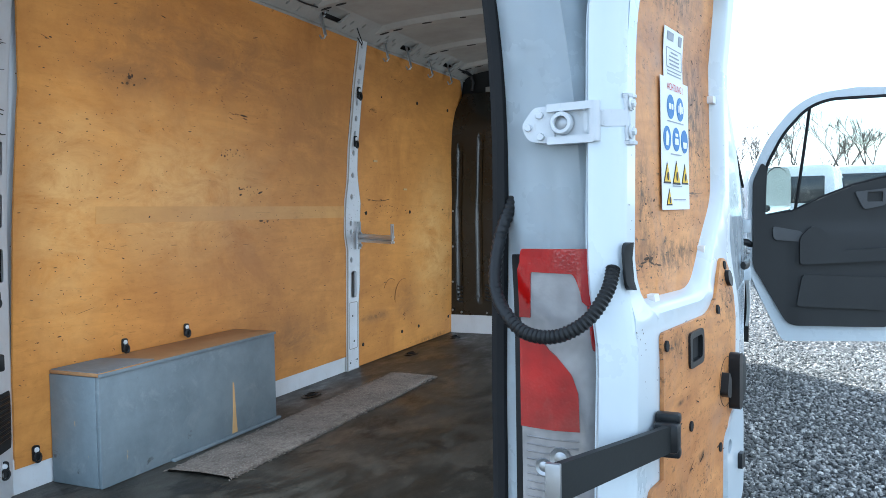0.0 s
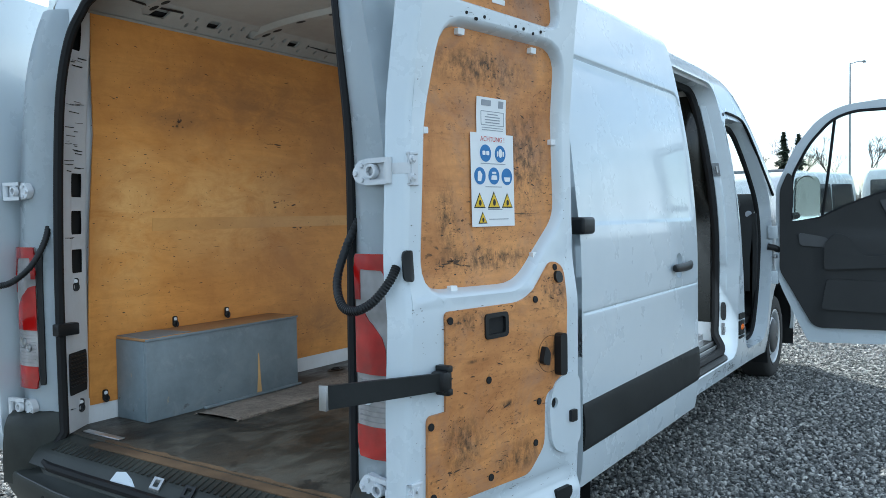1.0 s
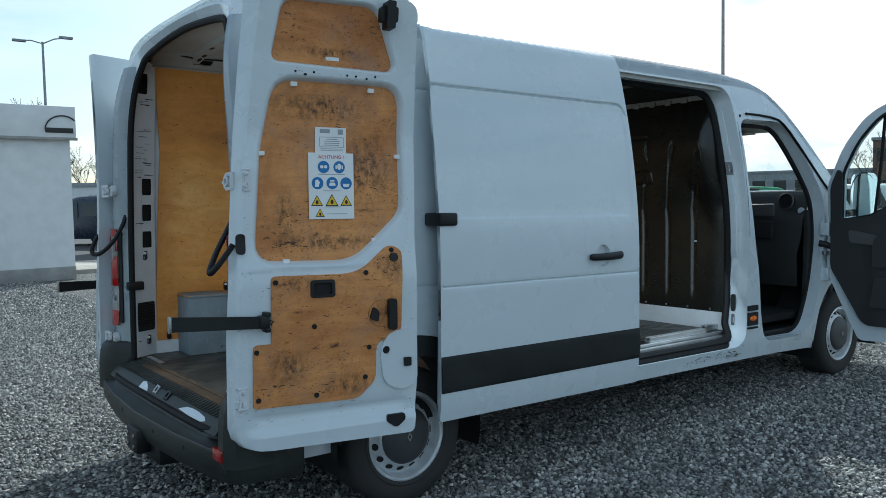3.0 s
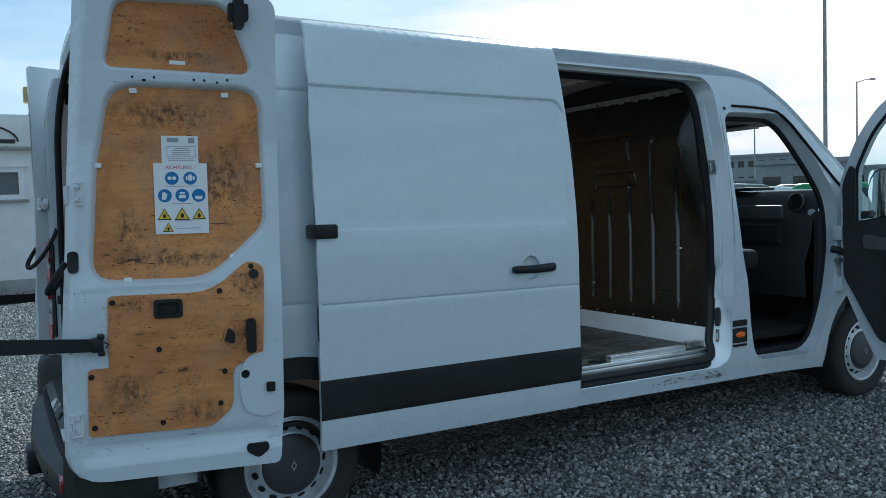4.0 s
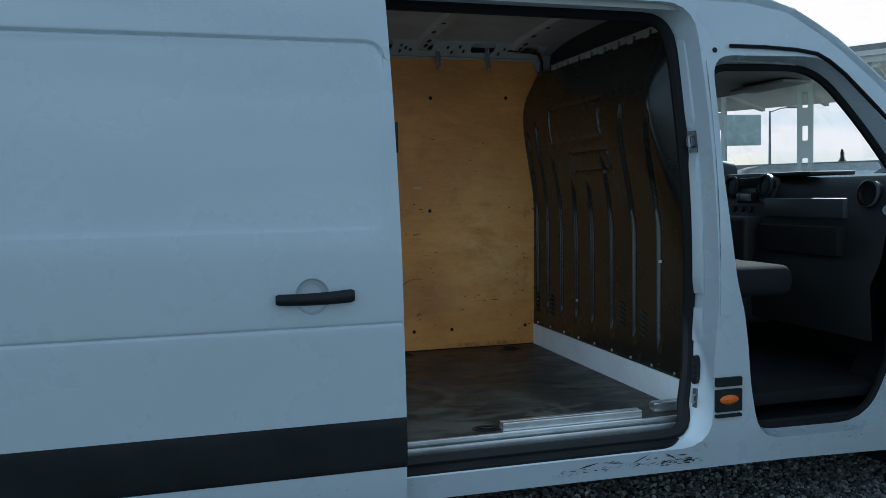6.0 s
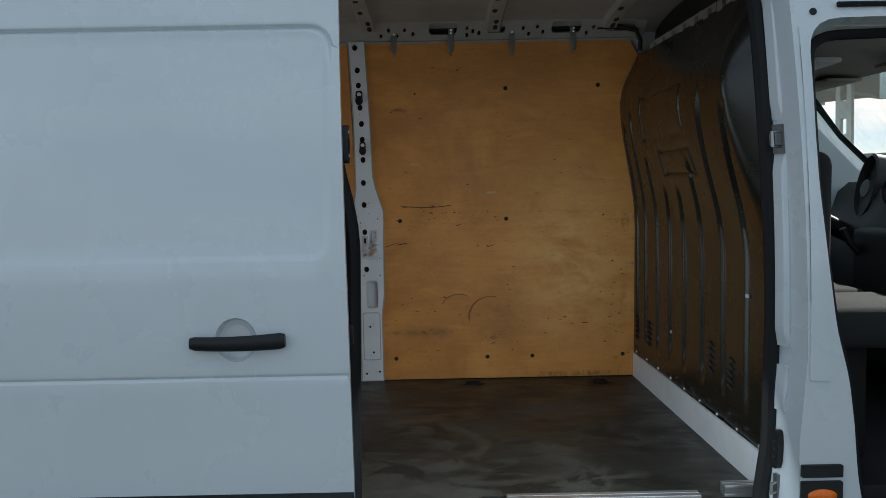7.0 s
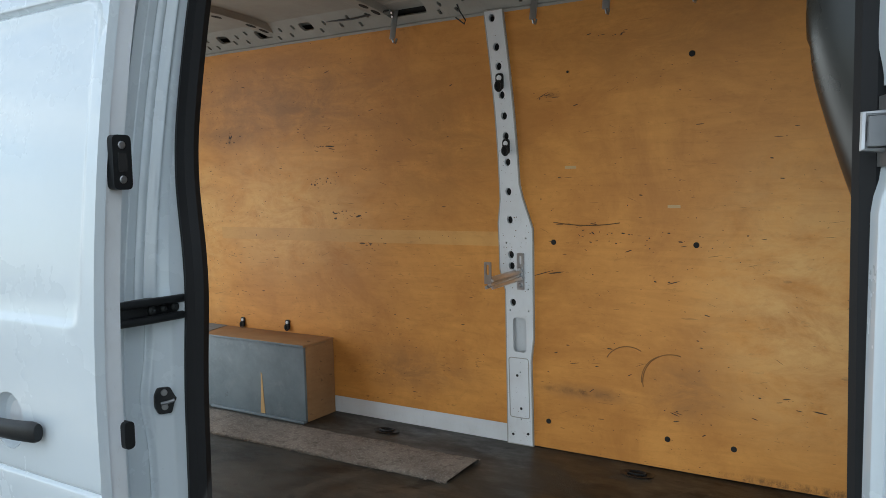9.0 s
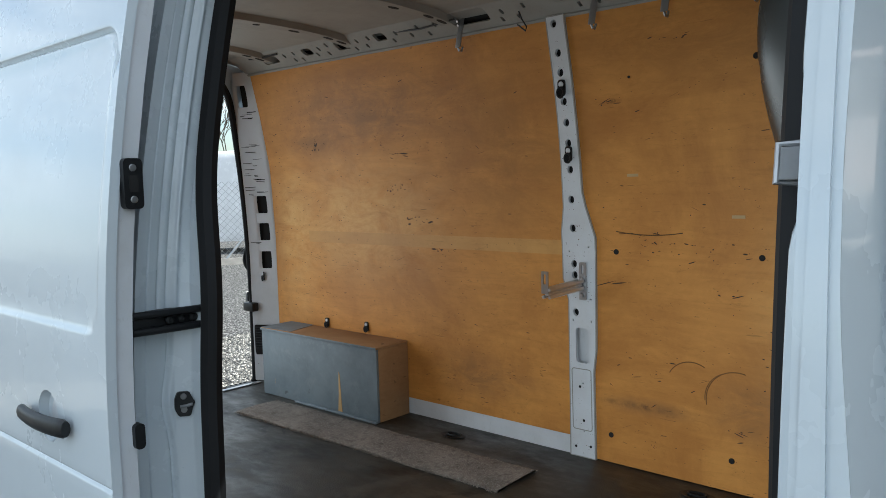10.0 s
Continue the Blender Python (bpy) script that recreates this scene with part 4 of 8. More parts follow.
# near-black sheet added behind the pillar's holes, for the shade inside
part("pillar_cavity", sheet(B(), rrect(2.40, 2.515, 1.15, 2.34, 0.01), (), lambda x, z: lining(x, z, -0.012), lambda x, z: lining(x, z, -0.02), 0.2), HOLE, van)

# D-pillar: the slanted inner face between rear seal and lining
dp = lambda u, z: Vector((0.25 + u * 0.15, 1.815 - 0.5 * lean(z) + u * (wall_y(z) + 0.004 - 1.815 + 0.5 * lean(z)), z))
dholes = [rrect(0.36, 0.82, z, z + 0.10, 0.03) for z in (1.577, 1.420, 1.256)] + [rrect(0.15, 0.62, 2.18, 2.30, 0.05)]
bm = sheet(B(), rpoly([(0.0, 0.59), (1.0, 0.59), (1.0, 2.37), (0.2, 2.37), (0.0, 2.2)]), dholes, dp, lambda u, z: dp(u, z) + Vector((0.008, 0.012, 0)), 0.09)
part("rear_inner_pillar", bm, WHITE_IN, van, "white scratched inner rear pillar")
# the same painted shade behind the holes of the rear pillar
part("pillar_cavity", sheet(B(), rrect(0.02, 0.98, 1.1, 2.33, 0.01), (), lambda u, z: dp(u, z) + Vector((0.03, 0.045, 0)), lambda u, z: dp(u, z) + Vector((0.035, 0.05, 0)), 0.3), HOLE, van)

# bulkhead
BULK_L = ([0.7, 1.46, 1.56, 1.95, 2.12, 2.26], [3.866, 3.866, 3.855, 3.78, 3.775, 3.86])
BULK_R = ([0.7, 1.38, 1.46, 1.56, 1.65, 1.77, 1.90, 1.96, 2.05, 2.14, 2.26], [3.905, 3.905, 3.897, 3.86, 3.825, 3.785, 3.75, 3.745, 3.77, 3.82, 3.90])
RIBS = [(0.45, 1.90), (0.68, 1.98), (0.90, 1.74), (1.11, 1.62), (1.30, 1.62), (1.49, 1.76), (1.68, 1.98), (1.83, 1.93)]


def bulk_x(y, z):
    """The pressed bulkhead: it bulges into the load space at head height, and bends back by the side door."""
    k = min(1.0, max(0.0, (1.9 - y) / 1.2))
    zz = [z + o for o in (-0.09, -0.06, -0.03, 0.0, 0.03, 0.06, 0.09)]
    b = float(np.interp(zz, *BULK_L).mean()) * (1 - k) + float(np.interp(zz, *BULK_R).mean()) * k
    side = smooth_step((0.30 + 0.25 * lean(z) - y) / 0.16)
    b = b * (1 - side) + 3.915 * side
    top = min(1.0, max(0.0, (z - 1.46) / 0.5))
    for yc, zt in RIBS:
        if 0.80 < z < zt:
            yy = yc - top * (0.15 if yc < 1.4 else 0.06)
            b += 0.014 * smooth_step((0.026 - abs(y - yy)) / 0.016) * min(1, (z - 0.80) / 0.08) * min(1, (zt - z) / 0.06)
    if z > 1.6:                                   # two pressed panels on the bulge
        for y0, y1, z0, z1 in ((0.78, 1.42, 1.82, 2.01), (0.76, 1.20, 1.66, 1.757)):
            if y0 - 0.02 < y < y1 + 0.02 and z0 - 0.02 < z < z1 + 0.02:
                e = min(y - y0, y1 - y, z - z0, z1 - z)
                b += 0.011 * math.exp(-(e / 0.008) ** 2)
    return b


bm = B()
zs = [0.70 + i * (2.26 - 0.70) / 130 for i in range(131)]
grid = []
for z in zs:                                      # from the seal of the side opening to the left lining
    y0, y1 = max(0.19, 0.132 + lean(z)), wall_y(z) - 0.004 - 0.25 * max(0, z - 2.16)
    grid.append([Vector((bulk_x(y, z), y, z)) for y in [y0 + (y1 - y0) * i / 340 for i in range(341)]])
loft(bm, grid, False)
part("bulkhead", bm, BULK, van, "black ribbed plastic bulkhead between load space and cab", angle=60)
foot = lambda y, z, d: Vector((3.862 + 0.032 * min(1.0, max(0.0, (1.9 - y) / 1.6)) + d, y, z))
bm = sheet(B(), rrect(0.18, 1.902, F, 0.715, 0.002), (), lambda y, z: foot(y, z, 0.0), lambda y, z: foot(y, z, 0.01), 0.15)
part("bulkhead_kickboard", bm, WHITE_IN, van)
bm = block(B(), 3.965, 3.985, 0.20, 1.88, F, 2.36, 0.003)
part("bulkhead_frame", bm, BLACK, van)
bm = B()
for i in range(9):
    y = 0.36 + i * 0.145
    o = foot(y, 0, 0)[0]
    block(bm, o - 0.01, o + 0.008, y, y + 0.05, 2.25, 2.285, 0.003)
    block(bm, o + 0.006, o + 0.018, y - 0.05, y + 0.1, 2.262, 2.30, 0.003)
part("bulkhead_edge", bm, RAIL, van)
part("bulkhead_header", sheet(B(), rpoly([(0.16, 2.20), (1.88, 2.20), (1.78, 2.44), (1.5, 2.475), (0.55, 2.475), (0.30, 2.44)]), (), lambda y, z: Vector((3.952, y, z)), lambda y, z: Vector((3.964, y, z)), 0.2), TRIM, van)

# ---------------------------------------------------------------- wheels
def wheel(x, z, y_face, mir=False):
    d = -1 if not mir else 1
    m = Matrix.Translation((x, y_face, z)) @ pose(0, 0, 0, 90 * (1 if not mir else -1), 0, 0)
    w = part("wheel", lathe(B(), [(0.222, -0.03), (0.222, 0.012), (0.216, 0.014), (0.209, 0.006), (0.203, 0.008), (0.198, -0.004), (0.194, -0.045), (0.19, -0.06), (0.19, -0.19), (0.05, -0.19)], m, 48), RIM, van, "silver steel wheel with a ring of holes")
    part("tyre", lathe(B(), [(0.218, 0.006), (0.228, 0.016), (0.240, 0.020), (0.246, 0.016), (0.285, 0.022), (0.322, 0.010), (0.334, -0.004), (0.342, -0.02), (0.344, -0.10), (0.342, -0.19), (0.31, -0.215), (0.22, -0.20)], m, 48), TYRE, w)
    part("wheel_disc", lathe(B(), [(0.0, 0.0), (0.140, 0.0), (0.148, -0.004), (0.152, -0.010), (0.180, -0.044), (0.195, -0.050)], m, 48), RIM, w)
    part("hub_cap", lathe(B(), [(0.0, 0.030), (0.06, 0.028), (0.105, 0.022), (0.130, 0.013), (0.139, 0.004), (0.140, 0.0)], m, 36), CAP, w, "dark grey hub cap")
    # the wheel's holes are near-black discs, their shade put into the colour
    for i in range(15):
        a = 2 * math.pi * i / 15
        c = m @ Vector((0.167 * math.cos(a), 0.167 * math.sin(a), -0.0265))
        nrm = m.to_3x3() @ Vector((0.77 * math.cos(a), 0.77 * math.sin(a), 0.64))
        part("vent_hole", lathe(B(), [(0.0, 0.003), (0.0175, 0.003), (0.0185, -0.010)], axis(c, nrm), 10), HOLE, w)
    bm = B()
    s = 0.022
    vs = [Vector((0, 1.25 * s, 0)), Vector((0.75 * s, 0, 0)), Vector((0, -1.25 * s, 0)), Vector((-0.75 * s, 0, 0))]
    loft(bm, [[m @ (v + Vector((0, 0, 0.030))) for v in vs], [m @ (v * 0.9 + Vector((0, 0, 0.036))) for v in vs], [m @ (v * 0.45 + Vector((0, 0, 0.036))) for v in vs]])
    part("badge", bm, STEEL, w, "small plain diamond badge")


wheel(*REAR_HUB, 0.075)
wheel(*FRONT_HUB, 0.075)
wheel(*REAR_HUB, WIDTH - 0.075, True)
wheel(*FRONT_HUB, WIDTH - 0.075, True)
for c, r in ((REAR_HUB, 0.425), (FRONT_HUB, 0.53)):
    for mir in (0, 1):
        f = (lambda v: Vector((v[0], WIDTH - v[1], v[2]))) if mir else (lambda v: v)
        rim_pts = arch(c, r, 195, -15, 22)
        bm = loft(B(), [[f(Vector((x, 0.01, z))) for x, z in rim_pts], [f(Vector((x, 0.35, z))) for x, z in rim_pts]], False)
        part("arch_liner", bm, BLACK, van)
for mir in (0, 1):
    f = (lambda v: Vector((v[0], WIDTH - v[1], v[2]))) if mir else (lambda v: v)
    o = [Vector(p) for p in arch(REAR_HUB, 0.405, 175, 5, 20)] + [Vector((1.455, 0.44)), Vector((1.455, 0.77)), Vector((1.36, 0.80))] + [Vector(p) for p in arch(REAR_HUB, 0.505, 60, 165, 12)]
    part("arch_trim", sheet(B(), o, (), lambda x, z: f(right(x, z, -0.014)), lambda x, z: f(right(x, z, 0.004)), 0.08), TRIM, van)
# ---------------------------------------------------------------- rear doors
A_DOOR = radians(9.1)


def door_lean(z):
    return float(np.interp(z, [0.5, 1.16, 1.20, 1.25, 1.30, 1.36, 1.8, 2.13, 2.42], [0.030, 0.030, 0.028, 0.020, 0.011, 0.006, 0.0, 0.03, 0.07]))


def rear_door(mir):
    f = (lambda v: Vector((v[0], WIDTH - v[1], v[2]))) if mir else (lambda v: v)

    def at(u, z, w):
        w = w + door_lean(z)
        return f(Vector((0.095 + u * math.cos(A_DOOR) - w * math.sin(A_DOOR), (-0.055 if mir else -0.015) - u * math.sin(A_DOOR) - w * math.cos(A_DOOR), z)))

    fold = lambda z: float(np.interp(z, [0.480, 0.484, 0.490, 0.505, 0.535, 0.58, 0.70, 0.97, 1.30, 1.66, 2.06, 2.43], [0.16, 0.115, 0.085, 0.055, 0.033, 0.022, 0.020, 0.037, 0.055, 0.078, 0.110, 0.150]))
    edge = lambda z: float(np.interp(z, [0.480, 0.484, 0.490, 0.505, 0.535, 0.58, 0.965, 1.15, 1.67, 2.07, 2.43], [0.15, 0.095, 0.058, 0.026, 0.003, -0.010, -0.008, 0.004, 0.034, 0.062, 0.092]))
    zs = [0.480, 0.482, 0.484, 0.487, 0.490, 0.497, 0.505, 0.52, 0.535, 0.555] + [0.58 + (2.425 - 0.58) * i / 36 for i in range(37)]
    rim = rpoly([(0.30, 0.478), (0.815, 0.470, 0.03), (0.838, 0.70), (0.845, 1.5), (0.845, 2.38, 0.05), (0.70, 2.425)] + [(fold(z), z) for z in reversed(zs)])
    up = rpoly([(0.118, 1.270, 0.08), (0.55, 1.262, 0.09), (0.778, 1.47, 0.05), (0.770, 2.022, 0.09), (0.208, 2.024, 0.09), (0.15, 1.72)])
    top = rpoly([(0.195, 2.105, 0.03), (0.745, 2.092, 0.05), (0.645, 2.352, 0.06), (0.240, 2.346, 0.05)])
    low = rpoly([(0.082, 0.660, 0.02), (0.545, 0.652, 0.03), (0.630, 0.726, 0.03), (0.636, 0.890, 0.03), (0.757, 0.930, 0.03), (0.772, 1.300, 0.03), (0.708, 1.325, 0.03), (0.555, 1.203, 0.08), (0.168, 1.206, 0.02), (0.163, 0.925), (0.088, 0.925, 0.02)])

    def press(u, z):
        """Pressings of the inner pan: a proud rolled foot, a bead along the belt, a dished field round the lower lining."""
        h = 0.018 * smooth_step((0.580 - z) / 0.045) * smooth_step((u - 0.05) / 0.05)
        h += 0.005 * math.exp(-((z - 1.238 - 0.16 * smooth_step((u - 0.55) / 0.25)) / 0.011) ** 2)
        h -= 0.010 * math.exp(-((z - 0.612) / 0.022) ** 2) * smooth_step((0.80 - u) / 0.06) * smooth_step((u - 0.06) / 0.05)
        return h

    door = part("rear_door", sheet(B(), rim, (offset(up, 0.026), offset(top, 0.020)), lambda u, z: at(u, z, press(u, z)), lambda u, z: at(u, z, -0.055), 0.045, rows=[0.535, 0.55, 0.565, 0.58, 0.595, 0.61, 0.625, 0.64, 1.215, 1.225, 1.235, 1.245, 1.255]), WHITE, van, "white open rear door with wooden inner lining")
    # the slanted hinge side, from the fold of the pan down to the outer skin
    prof = [(0.0, 0.0, 0.0), (0.0, -0.010, -0.0025), (0.15, -0.012, -0.012), (0.55, -0.006, -0.034), (0.9, 0.0, -0.052), (1.0, 0.0, -0.057), (1.0, 0.010, -0.064), (1.0, 0.060, -0.084)]
    bm = loft(B(), [[at(fold(z) * (1 - k) + edge(z) * k + du, z, w) for k, du, w in prof] for z in zs], False)
    part("hinge_side", bm, WHITE, door)
    grown = rpoly([(0.03, 0.50, 0.03), (0.83, 0.475, 0.03), (0.83, 2.42, 0.03)] + [(edge(z) + 0.055, z) for z in reversed(zs)])
    grown = rpoly([(0.0, 0.60, 0.04), (0.03, 0.52, 0.04), (0.83, 0.49, 0.03), (0.83, 2.42, 0.03), (0.01, 2.45, 0.02)]) if mir else grown
    part("outer_skin", sheet(B(), grown, (), lambda u, z: at(u, z, -0.056), lambda u, z: at(u, z, -0.085), 0.15), WHITE, door)
    # rounded walls of the two recesses
    for loop, d0, name in ((up, 0.026, "recess_wall"), (top, 0.020, "recess_wall")):
        rows = []
        for k, w in ((1.0, 0.0), (0.80, -0.0012), (0.60, -0.0050), (0.42, -0.0115), (0.26, -0.020), (0.12, -0.029), (0.0, -0.038)):
            rows.append([at(q[0], q[1], w + (press(q[0], q[1]) if w == 0.0 else press(q[0], q[1]) * k)) for q in offset(loop, d0 * k)])
        part(name, loft(B(), rows), WHITE, door, angle=60)
    part("door_lining", sheet(B(), offset(up, 0.003), (), lambda u, z: at(u, z, -0.032), lambda u, z: at(u, z, -0.040), 0.15, rows=[1.34, 1.8]), PLY_DOOR, door, "upper plywood lining, oil-stained")
    part("door_lining", sheet(B(), offset(top, 0.003), (), lambda u, z: at(u, z, -0.026), lambda u, z: at(u, z, -0.034), 0.2), PLY_DOOR, door, "small top plywood lining")
    part("door_lining", sheet(B(), low, (rrect(0.345, 0.435, 1.115, 1.175, 0.012),), lambda u, z: at(u, z, 0.008 + max(0, press(u, z))), lambda u, z: at(u, z, 0.0005 + max(0, press(u, z))), 0.06), PLY_DOOR, door, "lower plywood lining, heavily worn")

    # recessed pull, latch lever and their plates
    grip = part("pull_recess", sheet(B(), rrect(0.335, 0.445, 1.107, 1.183, 0.016), (rrect(0.350, 0.430, 1.120, 1.170, 0.01),), lambda u, z: at(u, z, 0.013), lambda u, z: at(u, z, 0.002), 0.03), BLACK, door, "black recessed pull")
    part("recess_floor", sheet(B(), rrect(0.345, 0.435, 1.115, 1.175, 0.01), (), lambda u, z: at(u, z, 0.0035), lambda u, z: at(u, z, 0.0012), 0.05), HOLE, grip)
    if not mir:
        part("latch_lever", sheet(B(), rrect(0.690, 0.728, 0.945, 1.085, 0.016), (), lambda u, z: at(u, z, 0.034), lambda u, z: at(u, z, 0.006), 0.03), BLACK, door, "black latch lever")
        part("lever_pivot", sheet(B(), rpoly([(0.602, 1.000, 0.012), (0.640, 0.985, 0.012), (0.646, 1.03, 0.012), (0.62, 1.055, 0.012)]), (), lambda u, z: at(u, z, 0.026), lambda u, z: at(u, z, 0.006), 0.02), BLACK, door)
        part("drawn_circle", tube(B(), [at(0.667 + 0.068 * math.cos(a), 1.020 + 0.060 * math.sin(a), 0.0085) for a in [2 * math.pi * i / 40 for i in range(40)]], 0.0007, 4, True), TRIM, door)
        part("lock_cap", sheet(B(), oval(0.728, 1.268, 0.020), (), lambda u, z: at(u, z, 0.018), lambda u, z: at(u, z, 0.006), 0.03), BLACK, door)
        lk = B()
        sheet(lk, rrect(0.655, 0.735, 2.290, 2.355, 0.012), (), lambda u, z: at(u, z, 0.035), lambda u, z: at(u, z, -0.002), 0.03)
        sheet(lk, rrect(0.675, 0.715, 2.26, 2.375, 0.008), (), lambda u, z: at(u, z, 0.055), lambda u, z: at(u, z, 0.0), 0.03)
        part("top_latch", lk, BLACK, door, "black top latch")
        # pressed pad with hole and lower latch
        part("latch_pad", sheet(B(), rpoly([(0.668, 0.705, 0.05), (0.76, 0.665, 0.05), (0.834, 0.70, 0.03), (0.834, 0.915, 0.03), (0.79, 0.948, 0.04), (0.69, 0.932, 0.06), (0.652, 0.85, 0.06)]), (oval(0.682, 0.855, 0.018),), lambda u, z: at(u, z, 0.013), lambda u, z: at(u, z, -0.002), 0.05), WHITE, door)
        part("pad_hole", sheet(B(), oval(0.682, 0.855, 0.019), (), lambda u, z: at(u, z, 0.004), lambda u, z: at(u, z, 0.001), 0.05), HOLE, door)
        part("lower_latch", sheet(B(), rrect(0.765, 0.800, 0.775, 0.815, 0.006), (), lambda u, z: at(u, z, 0.024), lambda u, z: at(u, z, 0.01), 0.03), BLACK, door)
        part("lower_catch", sheet(B(), rpoly([(0.675, 0.535, 0.012), (0.725, 0.50, 0.02), (0.770, 0.535, 0.012), (0.765, 0.563, 0.01), (0.68, 0.563, 0.01)]), (), lambda u, z: at(u, z, 0.022), lambda u, z: at(u, z, 0.0), 0.03), TRIM, door, "dark lower catch")
        # screws in the lower lining, clips round the upper one
        for u, z in ((0.105, 0.695), (0.10, 0.895), (0.355, 0.690), (0.58, 0.745), (0.60, 0.875), (0.185, 1.18), (0.72, 1.30), (0.35, 0.985), (0.59, 1.205)):
            part("screw_cap", sheet(B(), oval(u, z, 0.011, n=10), (), lambda u, z: at(u, z, 0.012), lambda u, z: at(u, z, 0.006), 0.05), HOLE, door)
        for u, z in ((0.29, 2.012), (0.64, 2.005), (0.245, 1.266), (0.772, 1.72), (0.150, 1.72), (0.655, 1.345)):
            part("clip", sheet(B(), rrect(u - 0.014, u + 0.014, z - 0.011, z + 0.007, 0.003), (), lambda u, z: at(u, z, -0.016), lambda u, z: at(u, z, -0.034), 0.05), PAPER, door, "small pale plastic clip")
        for u in (0.29, 0.33, 0.335, 0.37, 0.52, 0.56, 0.61, 0.65):
            part("rivet_hole", sheet(B(), oval(u, 2.055 + 0.006 * math.sin(u * 90), 0.005, n=8), (), lambda u, z: at(u, z, 0.0025), lambda u, z: at(u, z, 0.0), 0.05), HOLE, door)
        part("sticker", sheet(B(), rrect(0.43, 0.49, 2.118, 2.133, 0.002), (), lambda u, z: at(u, z, -0.023), lambda u, z: at(u, z, -0.025), 0.05), PAPER, door, "small pale sticker")
    # hinges: a plate on the corner post, a forked arm with an eye, a plate on the door
    for z0, reach in ((1.607, 0.086), (0.710, 0.066)):
        dl = lean(z0) * (0.8 if mir else 0.05)
        pt = lambda x, y, z: f(Vector((x, y + dl, z)))
        hg = part("hinge", sheet(B(), rpoly([(0.165, z0 - 0.005, 0.012), (0.150, z0 - 0.034, 0.012), (0.100, z0 - 0.040, 0.006), (0.100, z0 + 0.028, 0.006), (0.140, z0 + 0.030, 0.014)]), (),
                                  lambda y, z: pt(0.152, y, z), lambda y, z: pt(0.178, y, z), 0.03), WHITE_IN, door, "grey-white cast hinge")
        for y, z in ((0.150, z0 - 0.008), (0.128, z0 + 0.014), (0.126, z0 - 0.026)):
            part("bolt", disc(B(), pt(0.152, y, z), (-1, 0, 0), 0.0075, 0.007, 8), WHITE_IN, hg)
        part("hinge_eye", lathe(B(), [(0.013, -0.003), (0.013, 0.014), (0.019, 0.014), (0.021, 0.010), (0.021, -0.003)], axis(pt(0.144, 0.083, z0 - 0.004), (-1, 0, 0)), 16), WHITE_IN, hg)
        part("eye_recess", disc(B(), pt(0.1435, 0.083, z0 - 0.004), (-1, 0, 0), 0.0135, 0.003, 12), STEEL, hg)
        for z1, z2, k in ((z0 + 0.018, z0 + 0.032, 1), (z0 - 0.042, z0 - 0.028, -1)):
            part("fork_arm", loft(B(), [[pt(x, y, z) for x, z in ((xx - 0.016, z1), (xx - 0.016, z2), (xx, z2), (xx, z1))] for y, xx in ((0.112, 0.158), (0.070, 0.150), (0.030, 0.142), (0.022, 0.142))]), WHITE_IN, hg)
        part("fork_web", loft(B(), [[pt(x, y, z) for x, z in ((xx - 0.004, z0 - 0.034), (xx - 0.004, z0 + 0.024), (xx, z0 + 0.024), (xx, z0 - 0.034))] for y, xx in ((0.115, 0.162), (0.070, 0.155), (0.025, 0.150))]), WHITE_IN, hg)
        part("knuckle", tube(B(), [pt(0.136, 0.022, z0 - 0.040), pt(0.136, 0.022, z0 + 0.032)], 0.011, 12), WHITE_IN, hg)
        dn = f(Vector((-0.16, -0.98, 0))) - f(Vector((0, 0, 0)))
        # the door's leaf: a stepped plate that wraps from the slanted hinge side on to the pan, ribbed at both edges
        e0, f0 = edge(z0) + 0.004, fold(z0)
        wrap = lambda u: (0.006 if u > f0 else 0.006 - 0.060 * ((f0 - u) / (f0 - e0)) ** 1.1)
        r1 = max(reach, f0 + 0.022)
        leaf = rpoly([(e0, z0 - 0.022, 0.004), (e0 + 0.030, z0 - 0.030, 0.006), (e0 + 0.036, z0 - 0.044, 0.006), (r1, z0 - 0.048, 0.006), (r1, z0 + 0.046, 0.006), (e0 + 0.036, z0 + 0.042, 0.006), (e0 + 0.030, z0 + 0.028, 0.006), (e0, z0 + 0.022, 0.004)])
        part("door_leaf", sheet(B(), leaf, (), lambda u, z: at(u, z, wrap(u)), lambda u, z: at(u, z, wrap(u) - 0.014), 0.012), WHITE_IN, hg)
        for dz in (-0.043, 0.041):
            part("leaf_rib", tube(B(), [at(u, z0 + dz, wrap(u) + 0.002) for u in (e0 + 0.036, f0 - 0.010, f0, r1 - 0.004)], 0.0045, 6), WHITE_IN, hg)
        part("leaf_rib", tube(B(), [at(e0 + 0.034, z0 + dz, wrap(e0 + 0.034) + 0.002) for dz in (-0.040, 0.0, 0.038)], 0.0045, 6), WHITE_IN, hg)
        part("leaf_lug", sheet(B(), rrect(e0 + 0.006, e0 + 0.030, z0 - 0.014, z0 + 0.016, 0.004), (), lambda u, z: at(u, z, wrap(u) + 0.010), lambda u, z: at(u, z, wrap(u) - 0.004), 0.02), WHITE_IN, hg)
        for dz in (-0.024, 0.026):
            part("washer", disc(B(), at(r1 - 0.022, z0 + dz, wrap(r1) + 0.0005), dn, 0.0125, 0.003, 14), WHITE_IN, hg)
            part("bolt", disc(B(), at(r1 - 0.022, z0 + dz, wrap(r1) + 0.003), dn, 0.0075, 0.006, 6), WHITE_IN, hg)
            part("bolt", disc(B(), at(e0 + 0.046, z0 + dz * 0.8, wrap(e0 + 0.046)), dn, 0.006, 0.004, 8), STEEL, hg)
